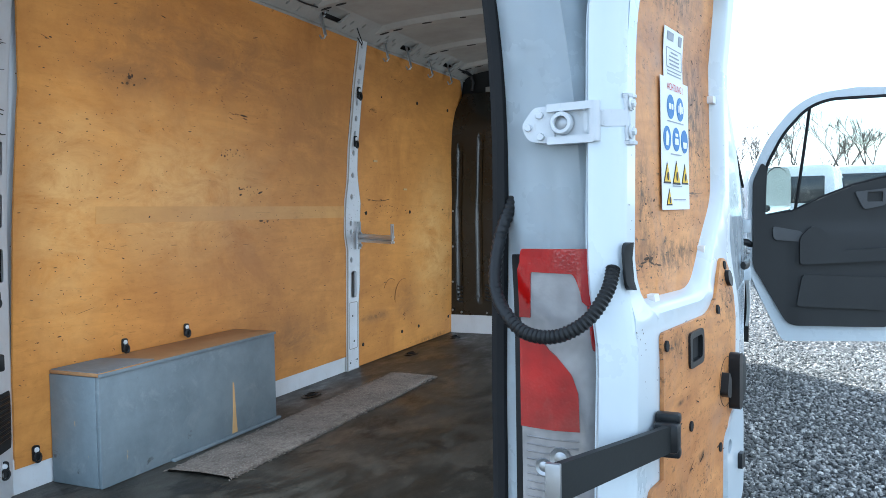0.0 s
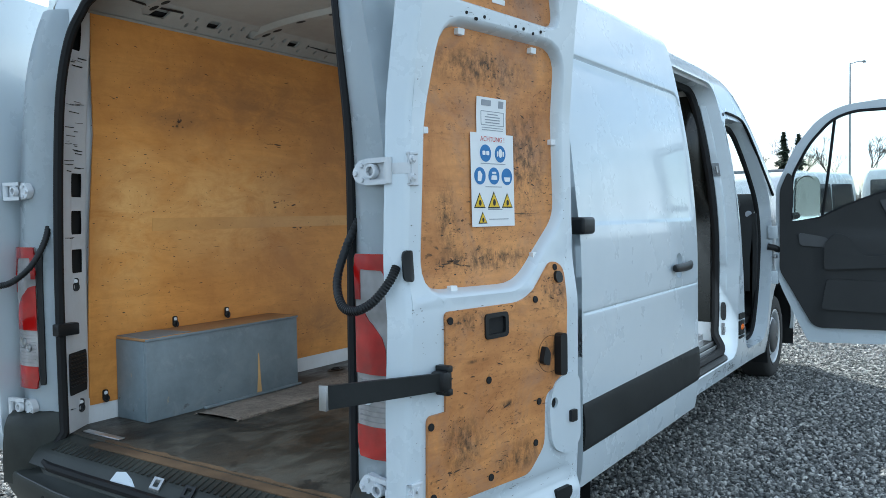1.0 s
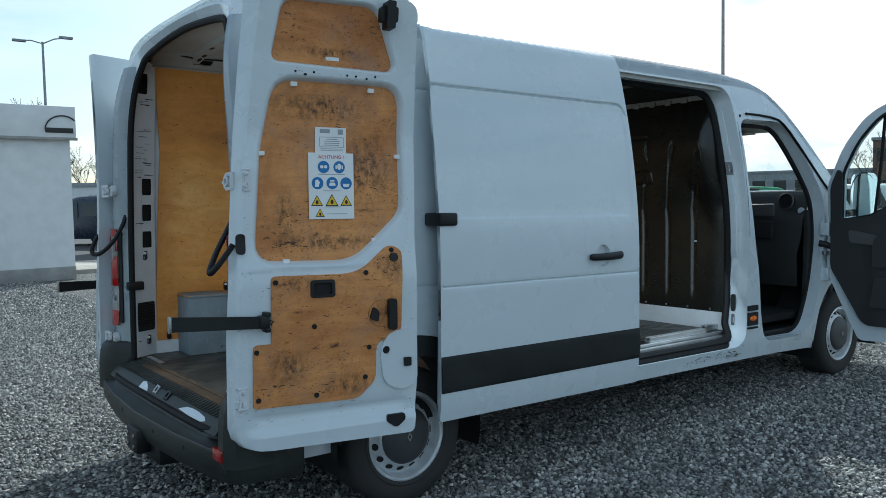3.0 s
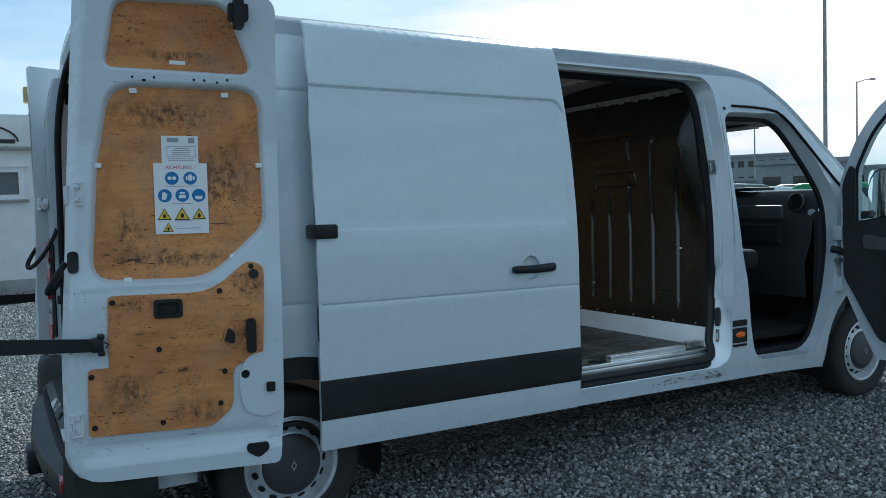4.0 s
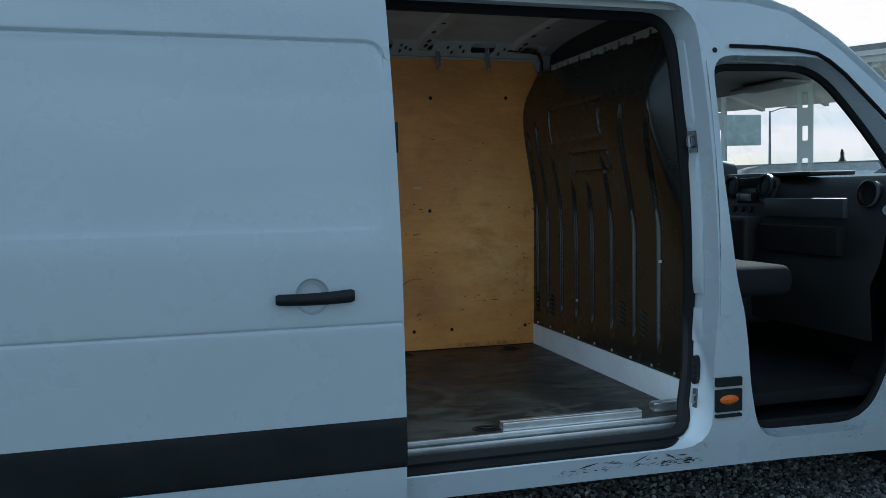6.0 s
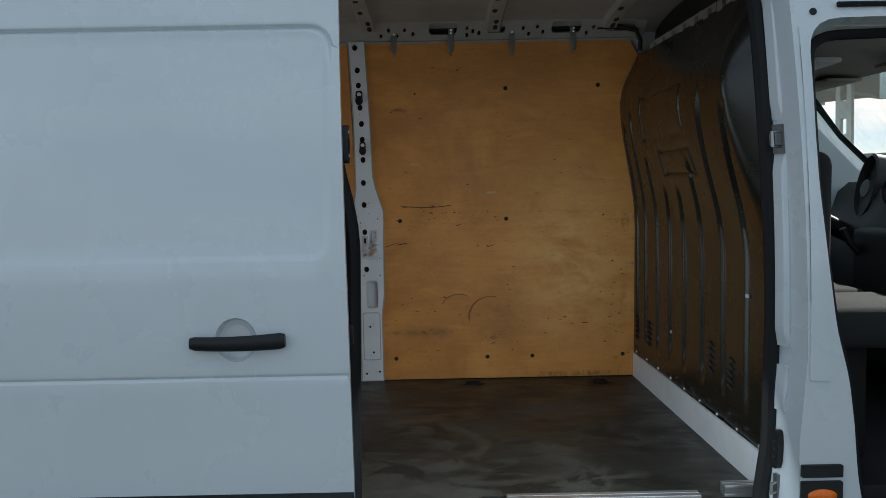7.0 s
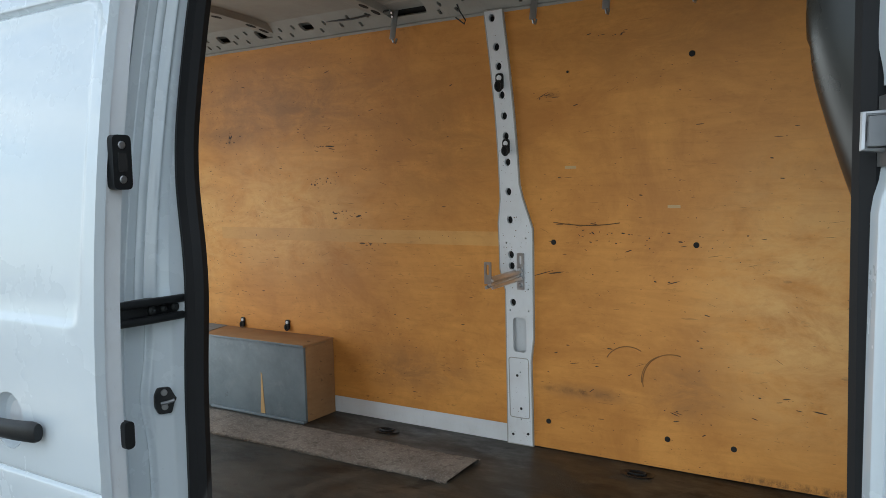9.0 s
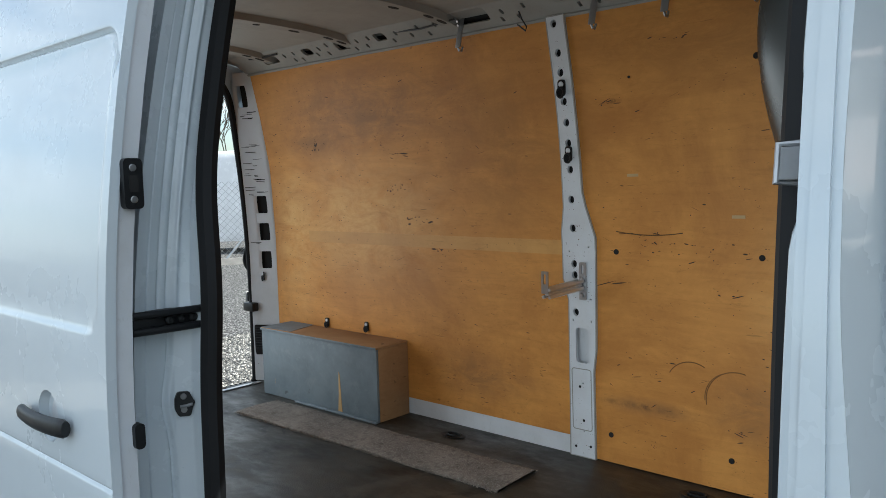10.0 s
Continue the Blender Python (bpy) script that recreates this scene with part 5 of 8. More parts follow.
    # retaining arm, unhooked, and the cable loop
    arm = part("door_arm", B(), BLACK, door, "dark grey retaining arm hanging free")
    a0, a1 = Vector((0.212, -0.102, 1.022)), Vector((-0.131, 0.028, 1.030))
    bm = loft(B(), [[f(a0.lerp(a1, t) + Vector((0, s * 0.007, dz * (0.024 + 0.006 * t)))) for s, dz in ((-1, -1), (-1, 1), (1, 1), (1, -1))] for t in (0, 0.2, 0.5, 0.8, 1.0)])
    bmesh.ops.holes_fill(bm, edges=bm.edges)
    part("arm_bar", bm, TRIM, arm)
    part("arm_end", block(B(), -0.138, -0.128, *(sorted((f(Vector((0, 0.018, 0)))[1], f(Vector((0, 0.042, 0)))[1]))), 0.998, 1.062, 0.002), STEEL, arm)
    bm = B()
    yy = sorted((f(Vector((0, -0.114, 0)))[1], f(Vector((0, -0.068, 0)))[1]))
    block(bm, 0.188, 0.232, *yy, 0.995, 1.050, 0.008)
    for zz in (0.980, 1.044):
        block(bm, 0.212, 0.236, *yy, zz, zz + 0.020, 0.005)
    tube(bm, [f(Vector((0.236, -0.09, 1.03))), f(Vector((0.252, -0.098, 1.022))), f(Vector((0.240, -0.095, 1.008)))], 0.003, 6)
    part("arm_bracket", bm, BLACK, arm)
    cable = part("cable_loop", B(), BLACK, door, "black corrugated cable loop")
    pts = [Vector(p) for p in ((0.225, 0.205, 1.47), (0.190, 0.225, 1.39), (0.135, 0.215, 1.295), (0.085, 0.155, 1.232), (0.060, 0.085, 1.222), (0.064, 0.026, 1.250), (0.092, -0.006, 1.300), (0.122, -0.012, 1.345))]
    fine = []
    for i in range(len(pts) - 1):
        p0, p1, p2, p3 = pts[max(0, i - 1)], pts[i], pts[i + 1], pts[min(len(pts) - 1, i + 2)]
        for j in range(16):
            t = j / 16
            fine.append(0.5 * (2 * p1 + (p2 - p0) * t + (2 * p0 - 5 * p1 + 4 * p2 - p3) * t * t + (3 * p1 - p0 - 3 * p2 + p3) * t ** 3))
    fine = [f(p) for p in fine]
    bm = B()
    k = 0
    rows = []
    for i in range(0, len(fine) - 1):
        d = (fine[i + 1] - fine[i]).normalized()
        upv = Vector((0, 0, 1)) - d * d[2] if abs(d[2]) < 0.9 else Vector((1, 0, 0)) - d * d[0]
        upv.normalize()
        sd = d.cross(upv)
        r = 0.0135 if i % 2 else 0.0112
        rows.append([fine[i] + r * (math.cos(2 * math.pi * j / 10) * upv + math.sin(2 * math.pi * j / 10) * sd) for j in range(10)])
    loft(bm, rows)
    part("corrugated_tube", bm, BLACK, cable)
    bm = sheet(B(), rrect(0.030, 0.070, 1.300, 1.385, 0.019), (), lambda u, z: at(u, z, 0.016 - 4.0 * abs(u - 0.050) ** 1.5), lambda u, z: at(u, z, 0.0), 0.04)
    part("cable_boot", bm, BLACK, cable)
    return at


door_at = rear_door(False)
rear_door(True)

# ---------------------------------------------------------------- sliding door
def slide_y(z):
    return -0.11 + 0.170 * max(0.0, (z - 1.2) / 1.2) ** 1.9 + 1.37 * lean(min(z, 0.7)) + 0.05 * max(0.0, (z - 2.34) / 0.06) ** 2


def blank(x, z):
    """The shallow pressed field where a window would sit, and the two pressed lines."""
    dx, dz = 2.535 - x, min(z - 1.425, 2.078 - z)
    r = 0.06
    d = min(dx, dz) if dx > r or dz > r else r - math.hypot(r - dx, r - dz)
    inset = 0.007 * smooth_step(d / 0.022)
    return inset + 0.0065 * math.exp(-((z - 1.104) / 0.0042) ** 2) + 0.014 * math.exp(-((d + 0.003) / 0.006) ** 2) * smooth_step((z - 1.98) / 0.07)


SD_LINES = [1.094, 1.098, 1.101, 1.104, 1.107, 1.110, 1.114, 1.425, 1.432, 1.44, 1.448, 2.056, 2.066, 2.073, 2.077, 2.081, 2.085, 2.092, 2.10, 2.30, 2.34, 2.36, 2.38]
slide_rim = rpoly([(1.108, 0.452, 0.02), (2.575, 0.445, 0.015), (2.579, 0.80), (2.574, 1.3), (2.556, 2.395, 0.02), (1.140, 2.40, 0.03), (1.116, 1.9), (1.110, 1.3)])
cup = oval(2.262, 1.212, 0.058, 0.062, 20)
sd = part("sliding_door", sheet(B(), slide_rim, (cup,), lambda x, z: Vector((x, slide_y(z) + blank(x, z), z)), lambda x, z: Vector((x, slide_y(z) + 0.022, z)), 0.06, rows=SD_LINES, cols=[2.46, 2.475, 2.49, 2.500, 2.510, 2.517, 2.524, 2.531, 2.538, 2.545]),
          WHITE, van, "white sliding side door pushed fully back")
inner_rim = rpoly([(1.13, 0.50, 0.04), (2.572, 0.49, 0.02), (2.572, 0.80), (2.567, 1.3), (2.549, 2.33, 0.03), (1.16, 2.33, 0.04)])
part("inner_panel", sheet(B(), inner_rim, (), lambda x, z: Vector((x, slide_y(z) + 0.0225, z)), lambda x, z: Vector((x, slide_y(z) + 0.062, z)), 0.2), WHITE_IN, sd)
part("cup", loft(B(), [[Vector((p[0], slide_y(p[1]) + 0.001, p[1])) for p in oval(2.262, 1.212, 0.0575, 0.0615, 20)], [Vector((p[0], slide_y(p[1]) + 0.02, p[1])) for p in oval(2.262, 1.212, 0.050, 0.054, 20)],
                      [Vector((p[0], slide_y(p[1]) + 0.028, p[1])) for p in oval(2.262, 1.212, 0.02, 0.02, 20)]]), WHITE, sd)
hbm = B()
for x0, x1, z in ((2.139, 2.402, 1.209),):
    loops = []
    for i in range(21):
        t = i / 20
        x = x0 + (x1 - x0) * t
        s = 1.0 if 0.03 < t < 0.97 else 0.8
        bow = 0.027 - 0.009 * abs((x - 2.27) / 0.13) ** 2
        loops.append([Vector((x, slide_y(1.2) - bow + 0.013 * math.cos(a) * s, z - 0.003 * (1 - abs((x - 2.27) / 0.13) ** 2) + 0.004 * (t - 0.5) + (0.019 + 0.004 * t) * s * math.sin(a))) for a in [2 * math.pi * k / 12 for k in range(12)]])
    loft(hbm, loops)
bmesh.ops.holes_fill(hbm, edges=hbm.edges)
part("door_handle", hbm, BLACK, sd, "black pull handle")
# rub strip
strip_rim = rrect(1.109, 2.578, 0.592, 0.770, 0.003)
part("rub_strip", sheet(B(), strip_rim, (), lambda x, z: Vector((x, slide_y(z) - 0.010 + 0.008 * smooth_step((abs(z - 0.681) / 0.089 - 0.80) / 0.2), z)), lambda x, z: Vector((x, slide_y(z) + 0.002, z)), 0.06, rows=[0.60, 0.608, 0.755, 0.763]), TRIM, sd, "dark grey plastic rub strip")
# rear guide arm with its cover
bm = block(B(), 1.10, 1.208, -0.125, 0.01, 1.399, 1.462, 0.012, 3)
part("rear_guide", bm, BLACK, sd, "black rear guide cover")
# end face fittings
bm = sheet(B(), rrect(-0.047, -0.005, 1.697, 1.804, 0.012), (), lambda y, z: Vector((2.5815, y, z)), lambda y, z: Vector((2.560, y, z)), 0.03)
lt = part("edge_lock", bm, BLACK, sd, "black lock plate")
for z in (1.717, 1.784):
    part("screw", disc(B(), (2.5815, -0.027, z), (1, 0, 0), 0.008, 0.003, 10), STEEL, lt)
part("lock_slot", sheet(B(), rrect(-0.036, -0.016, 1.732, 1.769, 0.004), (), lambda y, z: Vector((2.5835, y, z)), lambda y, z: Vector((2.578, y, z)), 0.03), HOLE, lt)
part("edge_buffer", sheet(B(), rrect(-0.056, -0.033, 1.181, 1.237, 0.0112), (), lambda y, z: Vector((2.581, y, z)), lambda y, z: Vector((2.560, y, z)), 0.03), BLACK, sd)

# fittings on the rear jamb of the side opening
bm = B()
for z in (1.419, 1.456):
    tube(bm, [(2.505, -0.01, z), (2.516, 0.06, z), (2.522, 0.158, z)], 0.009, 10, False, 1.0)
block(bm, 2.45, 2.508, -0.01, 0.158, 1.416, 1.459, 0.003)
part("guide_rail", bm, BLACK, van, "black guide rail in the door jamb")
# the pressed face of the jamb: two beads in its upper half, a raised pad with waisted edge round the catch
def jamb_face(u, z):
    k = smooth_step((z - 1.42) / 0.33)
    x = float(np.interp(u, [0, 0.62, 0.88, 1], [2.458, 2.460, 2.480, 2.540])) * (1 - k) + float(np.interp(u, [0, 0.62, 0.88, 1], [2.458, 2.461, 2.466, 2.482])) * k
    ub = 0.575 - 0.11 * math.exp(-((z - 1.235) / 0.07) ** 2)
    low = smooth_step((1.50 - z) / 0.10)
    x += (0.009 * smooth_step((u - ub) / 0.05) - 0.006 * math.exp(-((u - ub + 0.03) / 0.03) ** 2)) * low
    x += (0.009 * math.exp(-((u - 0.63) / 0.05) ** 2) - 0.006 * math.exp(-((u - 0.34) / 0.03) ** 2) - 0.005 * math.exp(-((u - 0.50) / 0.03) ** 2)) * (1 - low)
    x += 0.008 * smooth_step((u - 0.10) / 0.05) * (1 - smooth_step((z - 2.19) / 0.012))
    return Vector((x, lean(z) + 0.012 + 0.134 * u, z))


bm = loft(B(), [[jamb_face(i / 60, 0.545 + (2.28 - 0.545) * j / 120) for i in range(61)] for j in range(121)], False)
part("jamb_pressing", bm, WHITE, van, angle=60)
for y, r in ((0.045, 0.010), (0.075, 0.008), (0.105, 0.010)):
    part("guide_roller", lathe(B(), [(0, 0.006), (r * 0.5, 0.008), (r, 0.004), (r, -0.004)], axis((2.510, y + 0.03, 1.4375), (1, 0, 0)), 14), TRIM, van)
on_jamb = lambda y, z, d: jamb_face((y - lean(z) - 0.012) / 0.134, z) + Vector((d, -0.3 * d, 0))
part("jamb_catch", sheet(B(), rpoly([(0.112 + 1.05 * u, 1.230 + v, 0.004) for u, v in ((-0.018, 0.012), (-0.011, 0.029), (0.010, 0.029), (0.019, 0.004), (0.011, -0.030), (-0.011, -0.030), (-0.018, -0.012))]), (), lambda y, z: on_jamb(y, z, 0.007), lambda y, z: on_jamb(y, z, -0.006), 0.012), BLACK, van, "black catch plate")
for z in (1.212, 1.244):
    part("screw", disc(B(), on_jamb(0.111, z + 0.004, 0.007), (0.8, -0.6, 0), 0.0075, 0.003, 10), ZINC, van)
part("catch_tongue", tube(B(), [on_jamb(0.104, 1.224, 0.008), on_jamb(0.114, 1.226, 0.012), on_jamb(0.127, 1.230, 0.014)], 0.004, 6), ZINC, van)

# B-pillar fittings, on the slanted jamb
def bjamb(t, z, d):
    o = 0.018 * smooth_step((1.05 - z) / 0.2)
    p = right(3.891 - o, z, 0.052).lerp(right(3.862 - 0.3 * o, z, 0.138), t)
    return p + Vector((-0.95, -0.31, 0)) * d


st = part("door_striker", sheet(B(), rrect(0.25, 0.75, 1.706, 1.796, 0.01), (), lambda t, z: bjamb(t, z, 0.006), lambda t, z: bjamb(t, z, -0.01), 0.06), ZINC, van, "steel door striker")
part("striker_loop", tube(B(), [bjamb(0.45, 1.728, 0.004), bjamb(0.45, 1.728, 0.029), bjamb(0.45, 1.772, 0.029), bjamb(0.45, 1.772, 0.004)], 0.0055, 8), STEEL, st)
part("striker_block", sheet(B(), rrect(0.30, 0.62, 1.731, 1.769, 0.004), (rrect(0.37, 0.55, 1.737, 1.763, 0.003),), lambda t, z: bjamb(t, z, 0.027), lambda t, z: bjamb(t, z, 0.004), 0.05), ZINC, st)
for z0, z1, h in ((1.81, 2.22, 0.010), (1.12, 1.71, 0.012), (0.92, 1.06, 0.004)):
    pad = lambda t, z: bjamb(t, z, h * smooth_step(min(z - z0, z1 - z) / 0.06) * smooth_step(min(t - 0.22, 0.84 - t) / 0.12))
    part("jamb_pad", sheet(B(), rrect(0.22, 0.84, z0, z1, 0.002), (), pad, lambda t, z: bjamb(t, z, -0.008), 0.02, cols=[0.25, 0.28, 0.32, 0.36, 0.70, 0.74, 0.78, 0.81]), WHITE, van, angle=70)
part("pillar_cover", sheet(B(), rpoly([(3.916, 1.035, 0.006), (3.985, 1.035, 0.02), (3.962, 1.22), (3.944, 1.40), (3.934, 1.72), (3.928, 2.06), (3.914, 2.08)]), (), lambda x, z: right(x, z, -0.005), lambda x, z: right(x, z, 0.004), 0.06), WHITE, van)
part("pillar_plug", sheet(B(), [Vector((0.46 + 0.20 * p[0], 0.800 + 0.060 * p[1])) for p in rrect(-1, 1, -1, 1, 0.75, 6)], (), lambda t, z: bjamb(t, z, 0.014), lambda t, z: bjamb(t, z, -0.01), 0.06), BLACK, van, "black oval grip plug")
for z in (0.775, 0.800, 0.825):
    part("plug_slot", disc(B(), bjamb(0.46, z, 0.0135), (-0.95, -0.31, 0), 0.006, 0.003, 10), HOLE, van)
part("striker_loop", tube(B(), [bjamb(0.44, 0.665, 0.004), bjamb(0.36, 0.665, 0.030), bjamb(0.36, 0.695, 0.030), bjamb(0.44, 0.695, 0.004)], 0.005, 8), STEEL, van)
part("door_striker", sheet(B(), rrect(0.36, 0.60, 0.640, 0.720, 0.01), (), lambda t, z: bjamb(t, z, 0.008), lambda t, z: bjamb(t, z, -0.01), 0.06), ZINC, van, "steel door striker")
for z0, z1 in ((0.745, 0.782), (0.640, 0.732), (0.616, 0.629)):
    part("pillar_trim", sheet(B(), rrect(3.894, 4.016, z0, z1, 0.004), (), lambda x, z: right(x, z, -0.012), lambda x, z: right(x, z, 0.004), 0.03), TRIM, van, "dark grey trim strip")
part("side_marker_lamp", lathe(B(), [(0, 0.010), (0.5, 0.008), (0.85, 0.004), (1.0, 0.0)], Matrix.Translation((3.955, -0.012, 0.690)) @ pose(0, 0, 0, 90, 0, 0) @ Matrix.Diagonal((0.044, 0.020, 1, 1)), 24), ORANGE, van, "orange oval side marker")

part("drip_rail", tube(B(), [right(x, z, -0.006) for x, z in ((4.035, 2.146), (4.20, 2.146), (4.36, 2.140), (4.46, 2.126), (4.52, 2.095), (4.59, 2.040), (4.71, 1.920), (4.85, 1.780), (4.97, 1.668), (5.07, 1.590))], 0.011, 8, False, 0.7), RUBBER, van, "black rubber drip rail")
part("body_plug", disc(B(), right(3.962, 2.126, -0.001), (0, -1, 0.2), 0.011, 0.004, 14), TRIM, van)

# sill under the side opening: scuffed edge, black well, rails
tread = lambda x, y: right(x, 0.512 + 0.24 * min(y, 0.13) + 0.0015 * math.sin(60 * y), y)
part("step_well", sheet(B(), rpoly([(2.52, 0.012, 0.02), (3.70, 0.012, 0.06), (3.78, 0.06, 0.04), (3.868, 0.14, 0.04), (3.868, 0.19), (2.52, 0.19, 0.02)]), (), tread, lambda x, y: tread(x, y) - Vector((0, 0, 0.02)), 0.03), BLACK, van, "black scuffed entrance step behind the sill")
part("door_track", tube(B(), [(2.52, 0.080, 0.548), (3.4, 0.080, 0.548), (3.84, 0.092, 0.548)], 0.007, 8), BLACK, van)
for y, z in ((0.122, 0.574), (0.150, 0.595)):
    part("floor_rail", block(B(), 2.52, 3.85, y - 0.006, y + 0.006, z - 0.028, z, 0.002), ALU, van, "bare metal strip along the floor edge")
part("floor_lip", block(B(), 2.50, 3.86, 0.156, 0.20, 0.545, 0.5865, 0.002), BLACK, van)

# ---------------------------------------------------------------- front door
FH, FU, FN = Vector((4.99, -0.02, 0)), Vector((0.15, -0.989, 0)), Vector((-0.989, -0.15, 0))


def fd(s, z, w):
    lw = 0.10 * max(0.0, (z - 1.3) / 0.9) ** 1.5
    return FH + FU * s + FN * (w + lw) + Vector((0, 0, z))


fd_rim = rpoly([(0.0, 0.98, 0.06), (0.0, 1.64, 0.05), (0.12, 1.93, 0.1), (0.28, 2.14, 0.1), (0.44, 2.235, 0.1), (0.70, 2.262), (0.98, 2.25, 0.06), (1.05, 1.9, 0.2), (1.075, 1.45, 0.2), (1.02, 0.95, 0.2), (0.985, 0.47, 0.04), (0.235, 0.455, 0.04), (0.165, 0.60, 0.08), (0.05, 0.85, 0.1)])
fd_win = rpoly([(0.105, 1.37, 0.03), (0.115, 1.73, 0.06), (0.23, 1.965, 0.08), (0.38, 2.135, 0.08), (0.52, 2.19, 0.08), (0.93, 2.195, 0.05), (0.975, 1.90), (0.985, 1.66, 0.05), (0.70, 1.585), (0.50, 1.505), (0.30, 1.405)])
cab_door = part("cab_door", sheet(B(), fd_rim, (fd_win,), lambda s, z: fd(s, z, 0.035), lambda s, z: fd(s, z, -0.05), 0.1), WHITE, van, "white open passenger door with black inner panel")
fd_pan = rpoly([(0.03, 1.0, 0.05), (0.028, 1.63, 0.05), (0.085, 1.76, 0.02), (0.118, 1.73, 0.02), (0.108, 1.375, 0.03), (0.30, 1.402), (0.50, 1.502), (0.70, 1.582), (0.985, 1.655, 0.03), (1.03, 1.40, 0.1), (0.985, 1.0, 0.1), (0.94, 0.575, 0.06), (0.27, 0.575, 0.06), (0.20, 0.70, 0.08), (0.08, 0.92, 0.08)])
part("inner_panel", sheet(B(), fd_pan, (), lambda s, z: fd(s, z, 0.062 + 0.012 * smooth_step((1.30 - z) / 0.05) * smooth_step((s - 0.28) / 0.06)), lambda s, z: fd(s, z, 0.036), 0.04), DASH, cab_door, "black plastic inner panel")
part("armrest", sheet(B(), rpoly([(0.34, 1.02, 0.03), (0.92, 1.05, 0.03), (0.95, 1.14, 0.04), (0.60, 1.12, 0.05), (0.50, 1.27, 0.04), (0.42, 1.30, 0.03), (0.34, 1.22, 0.04)]), (), lambda s, z: fd(s, z, 0.115), lambda s, z: fd(s, z, 0.06), 0.05), DASH, cab_door)
part("map_pocket", sheet(B(), rpoly([(0.32, 0.72, 0.03), (0.90, 0.70, 0.03), (0.92, 0.93, 0.03), (0.36, 0.95, 0.03)]), (), lambda s, z: fd(s, z, 0.105), lambda s, z: fd(s, z, 0.06), 0.06), DASH, cab_door)
part("trim_inlay", sheet(B(), rpoly([(0.17, 1.20, 0.03), (0.40, 1.18, 0.03), (0.36, 1.26, 0.03), (0.16, 1.30, 0.03)]), (), lambda s, z: fd(s, z, 0.078), lambda s, z: fd(s, z, 0.06), 0.06), DASH2, cab_door, "grey trim inlay")
part("release_handle", sheet(B(), rpoly([(0.70, 1.535, 0.02), (0.93, 1.56, 0.02), (0.90, 1.44, 0.03), (0.76, 1.41, 0.03)]), (rrect(0.78, 0.88, 1.465, 1.535, 0.01),), lambda s, z: fd(s, z, 0.082), lambda s, z: fd(s, z, 0.06), 0.05), DASH2, cab_door, "grey release handle")
part("window_pane", sheet(B(), fd_win, (), lambda s, z: fd(s, z, 0.002), lambda s, z: fd(s, z, -0.002), 0.2), GLASS, cab_door).visible_shadow = False
part("window_seal", tube(B(), [fd(p[0], p[1], 0.034) for p in finer(fd_win, 0.03)], 0.012, 6, True), RUBBER, cab_door)
part("window_divider", tube(B(), [fd(0.325, 1.42, 0.0), fd(0.37, 1.80, 0.0), fd(0.405, 2.15, 0.0)], 0.012, 6), RUBBER, cab_door)
mir_ob = part("wing_mirror", loft(B(), [[fd(0.215 + 0.105 * k * p[0], 1.555 + 0.185 * k * p[1], w) for p in oval(0, 0, 1.0, 1.0, 18)] for k, w in ((0.94, -0.115), (1.0, -0.125), (1.0, -0.17), (0.85, -0.24), (0.4, -0.27))]), TRIM, cab_door, "dark wing mirror housing")
part("mirror_glass", sheet(B(), [Vector((0.215 + 0.095 * p[0], 1.555 + 0.175 * p[1])) for p in rrect(-1, 1, -1, 1, 0.5, 5)], (), lambda s, z: fd(s, z, -0.112 + 0.05 * (s - 0.215) - 0.06 * (z - 1.555)), lambda s, z: fd(s, z, -0.13), 0.1), MIRROR, mir_ob, "mirror glass reflecting the sky")
part("mirror_arm", tube(B(), [fd(0.10, 1.42, -0.04), fd(0.16, 1.43, -0.14), fd(0.20, 1.45, -0.17)], 0.028, 8), TRIM, mir_ob)
for z in (0.95, 1.30):
    part("door_hinge", block(B(), 4.93, 5.01, -0.045, 0.03, z - 0.05, z + 0.05, 0.006), WHITE, cab_door)
part("check_strap", block(B(), 4.90, 5.03, -0.04, -0.01, 1.10, 1.13, 0.004), STEEL, cab_door)
part("cable_boot", tube(B(), [(4.93, 0.03, 1.19), (4.95, -0.02, 1.18), (4.99, -0.06, 1.15)], 0.025, 10), BLACK, cab_door)

# ---------------------------------------------------------------- cab interior
bm = block(B(), 4.0, 5.3, 0.14, 1.93, 0.60, 0.66, 0.01)
part("cab_floor", bm, RUBBER, van)
part("cab_lining", sheet(B(), rpoly([(4.0, 0.6), (5.35, 0.6), (5.35, 1.38), (4.93, 1.40), (4.10, 1.46), (4.02, 2.1), (4.0, 2.1)]), (), lambda x, z: left(x, z, 0.06), lambda x, z: left(x, z, 0.03), 0.2), DASH, van)
part("cab_front_wall", block(B(), 5.18, 5.30, 0.10, 1.97, 0.55, 1.45, 0.02), DASH, van)
part("cab_kick_panel", sheet(B(), rpoly([(4.86, 0.58), (5.30, 0.58), (5.30, 1.45), (4.90, 1.45)]), (), lambda x, z: right(x, z, 0.13), lambda x, z: right(x, z, 0.10), 0.2), DASH, van)
hl = lambda x, y: Vector((x, y, 2.10 - 0.04 * max(0, (x - 4.3) / 0.45) ** 2 + 0.012 * math.cos((y - 1.035) * 3)))
part("cab_headliner", sheet(B(), rpoly([(3.99, 0.16), (4.70, 0.22, 0.05), (4.74, 1.035), (4.70, 1.85, 0.05), (3.99, 1.91)]), (), hl, lambda x, y: hl(x, y) + Vector((0, 0, 0.02)), 0.15), LINER, van, "grey headliner")
part("cab_lamp", block(B(), 4.30, 4.44, 0.88, 1.12, 2.085, 2.108, 0.006), PAPER, van)
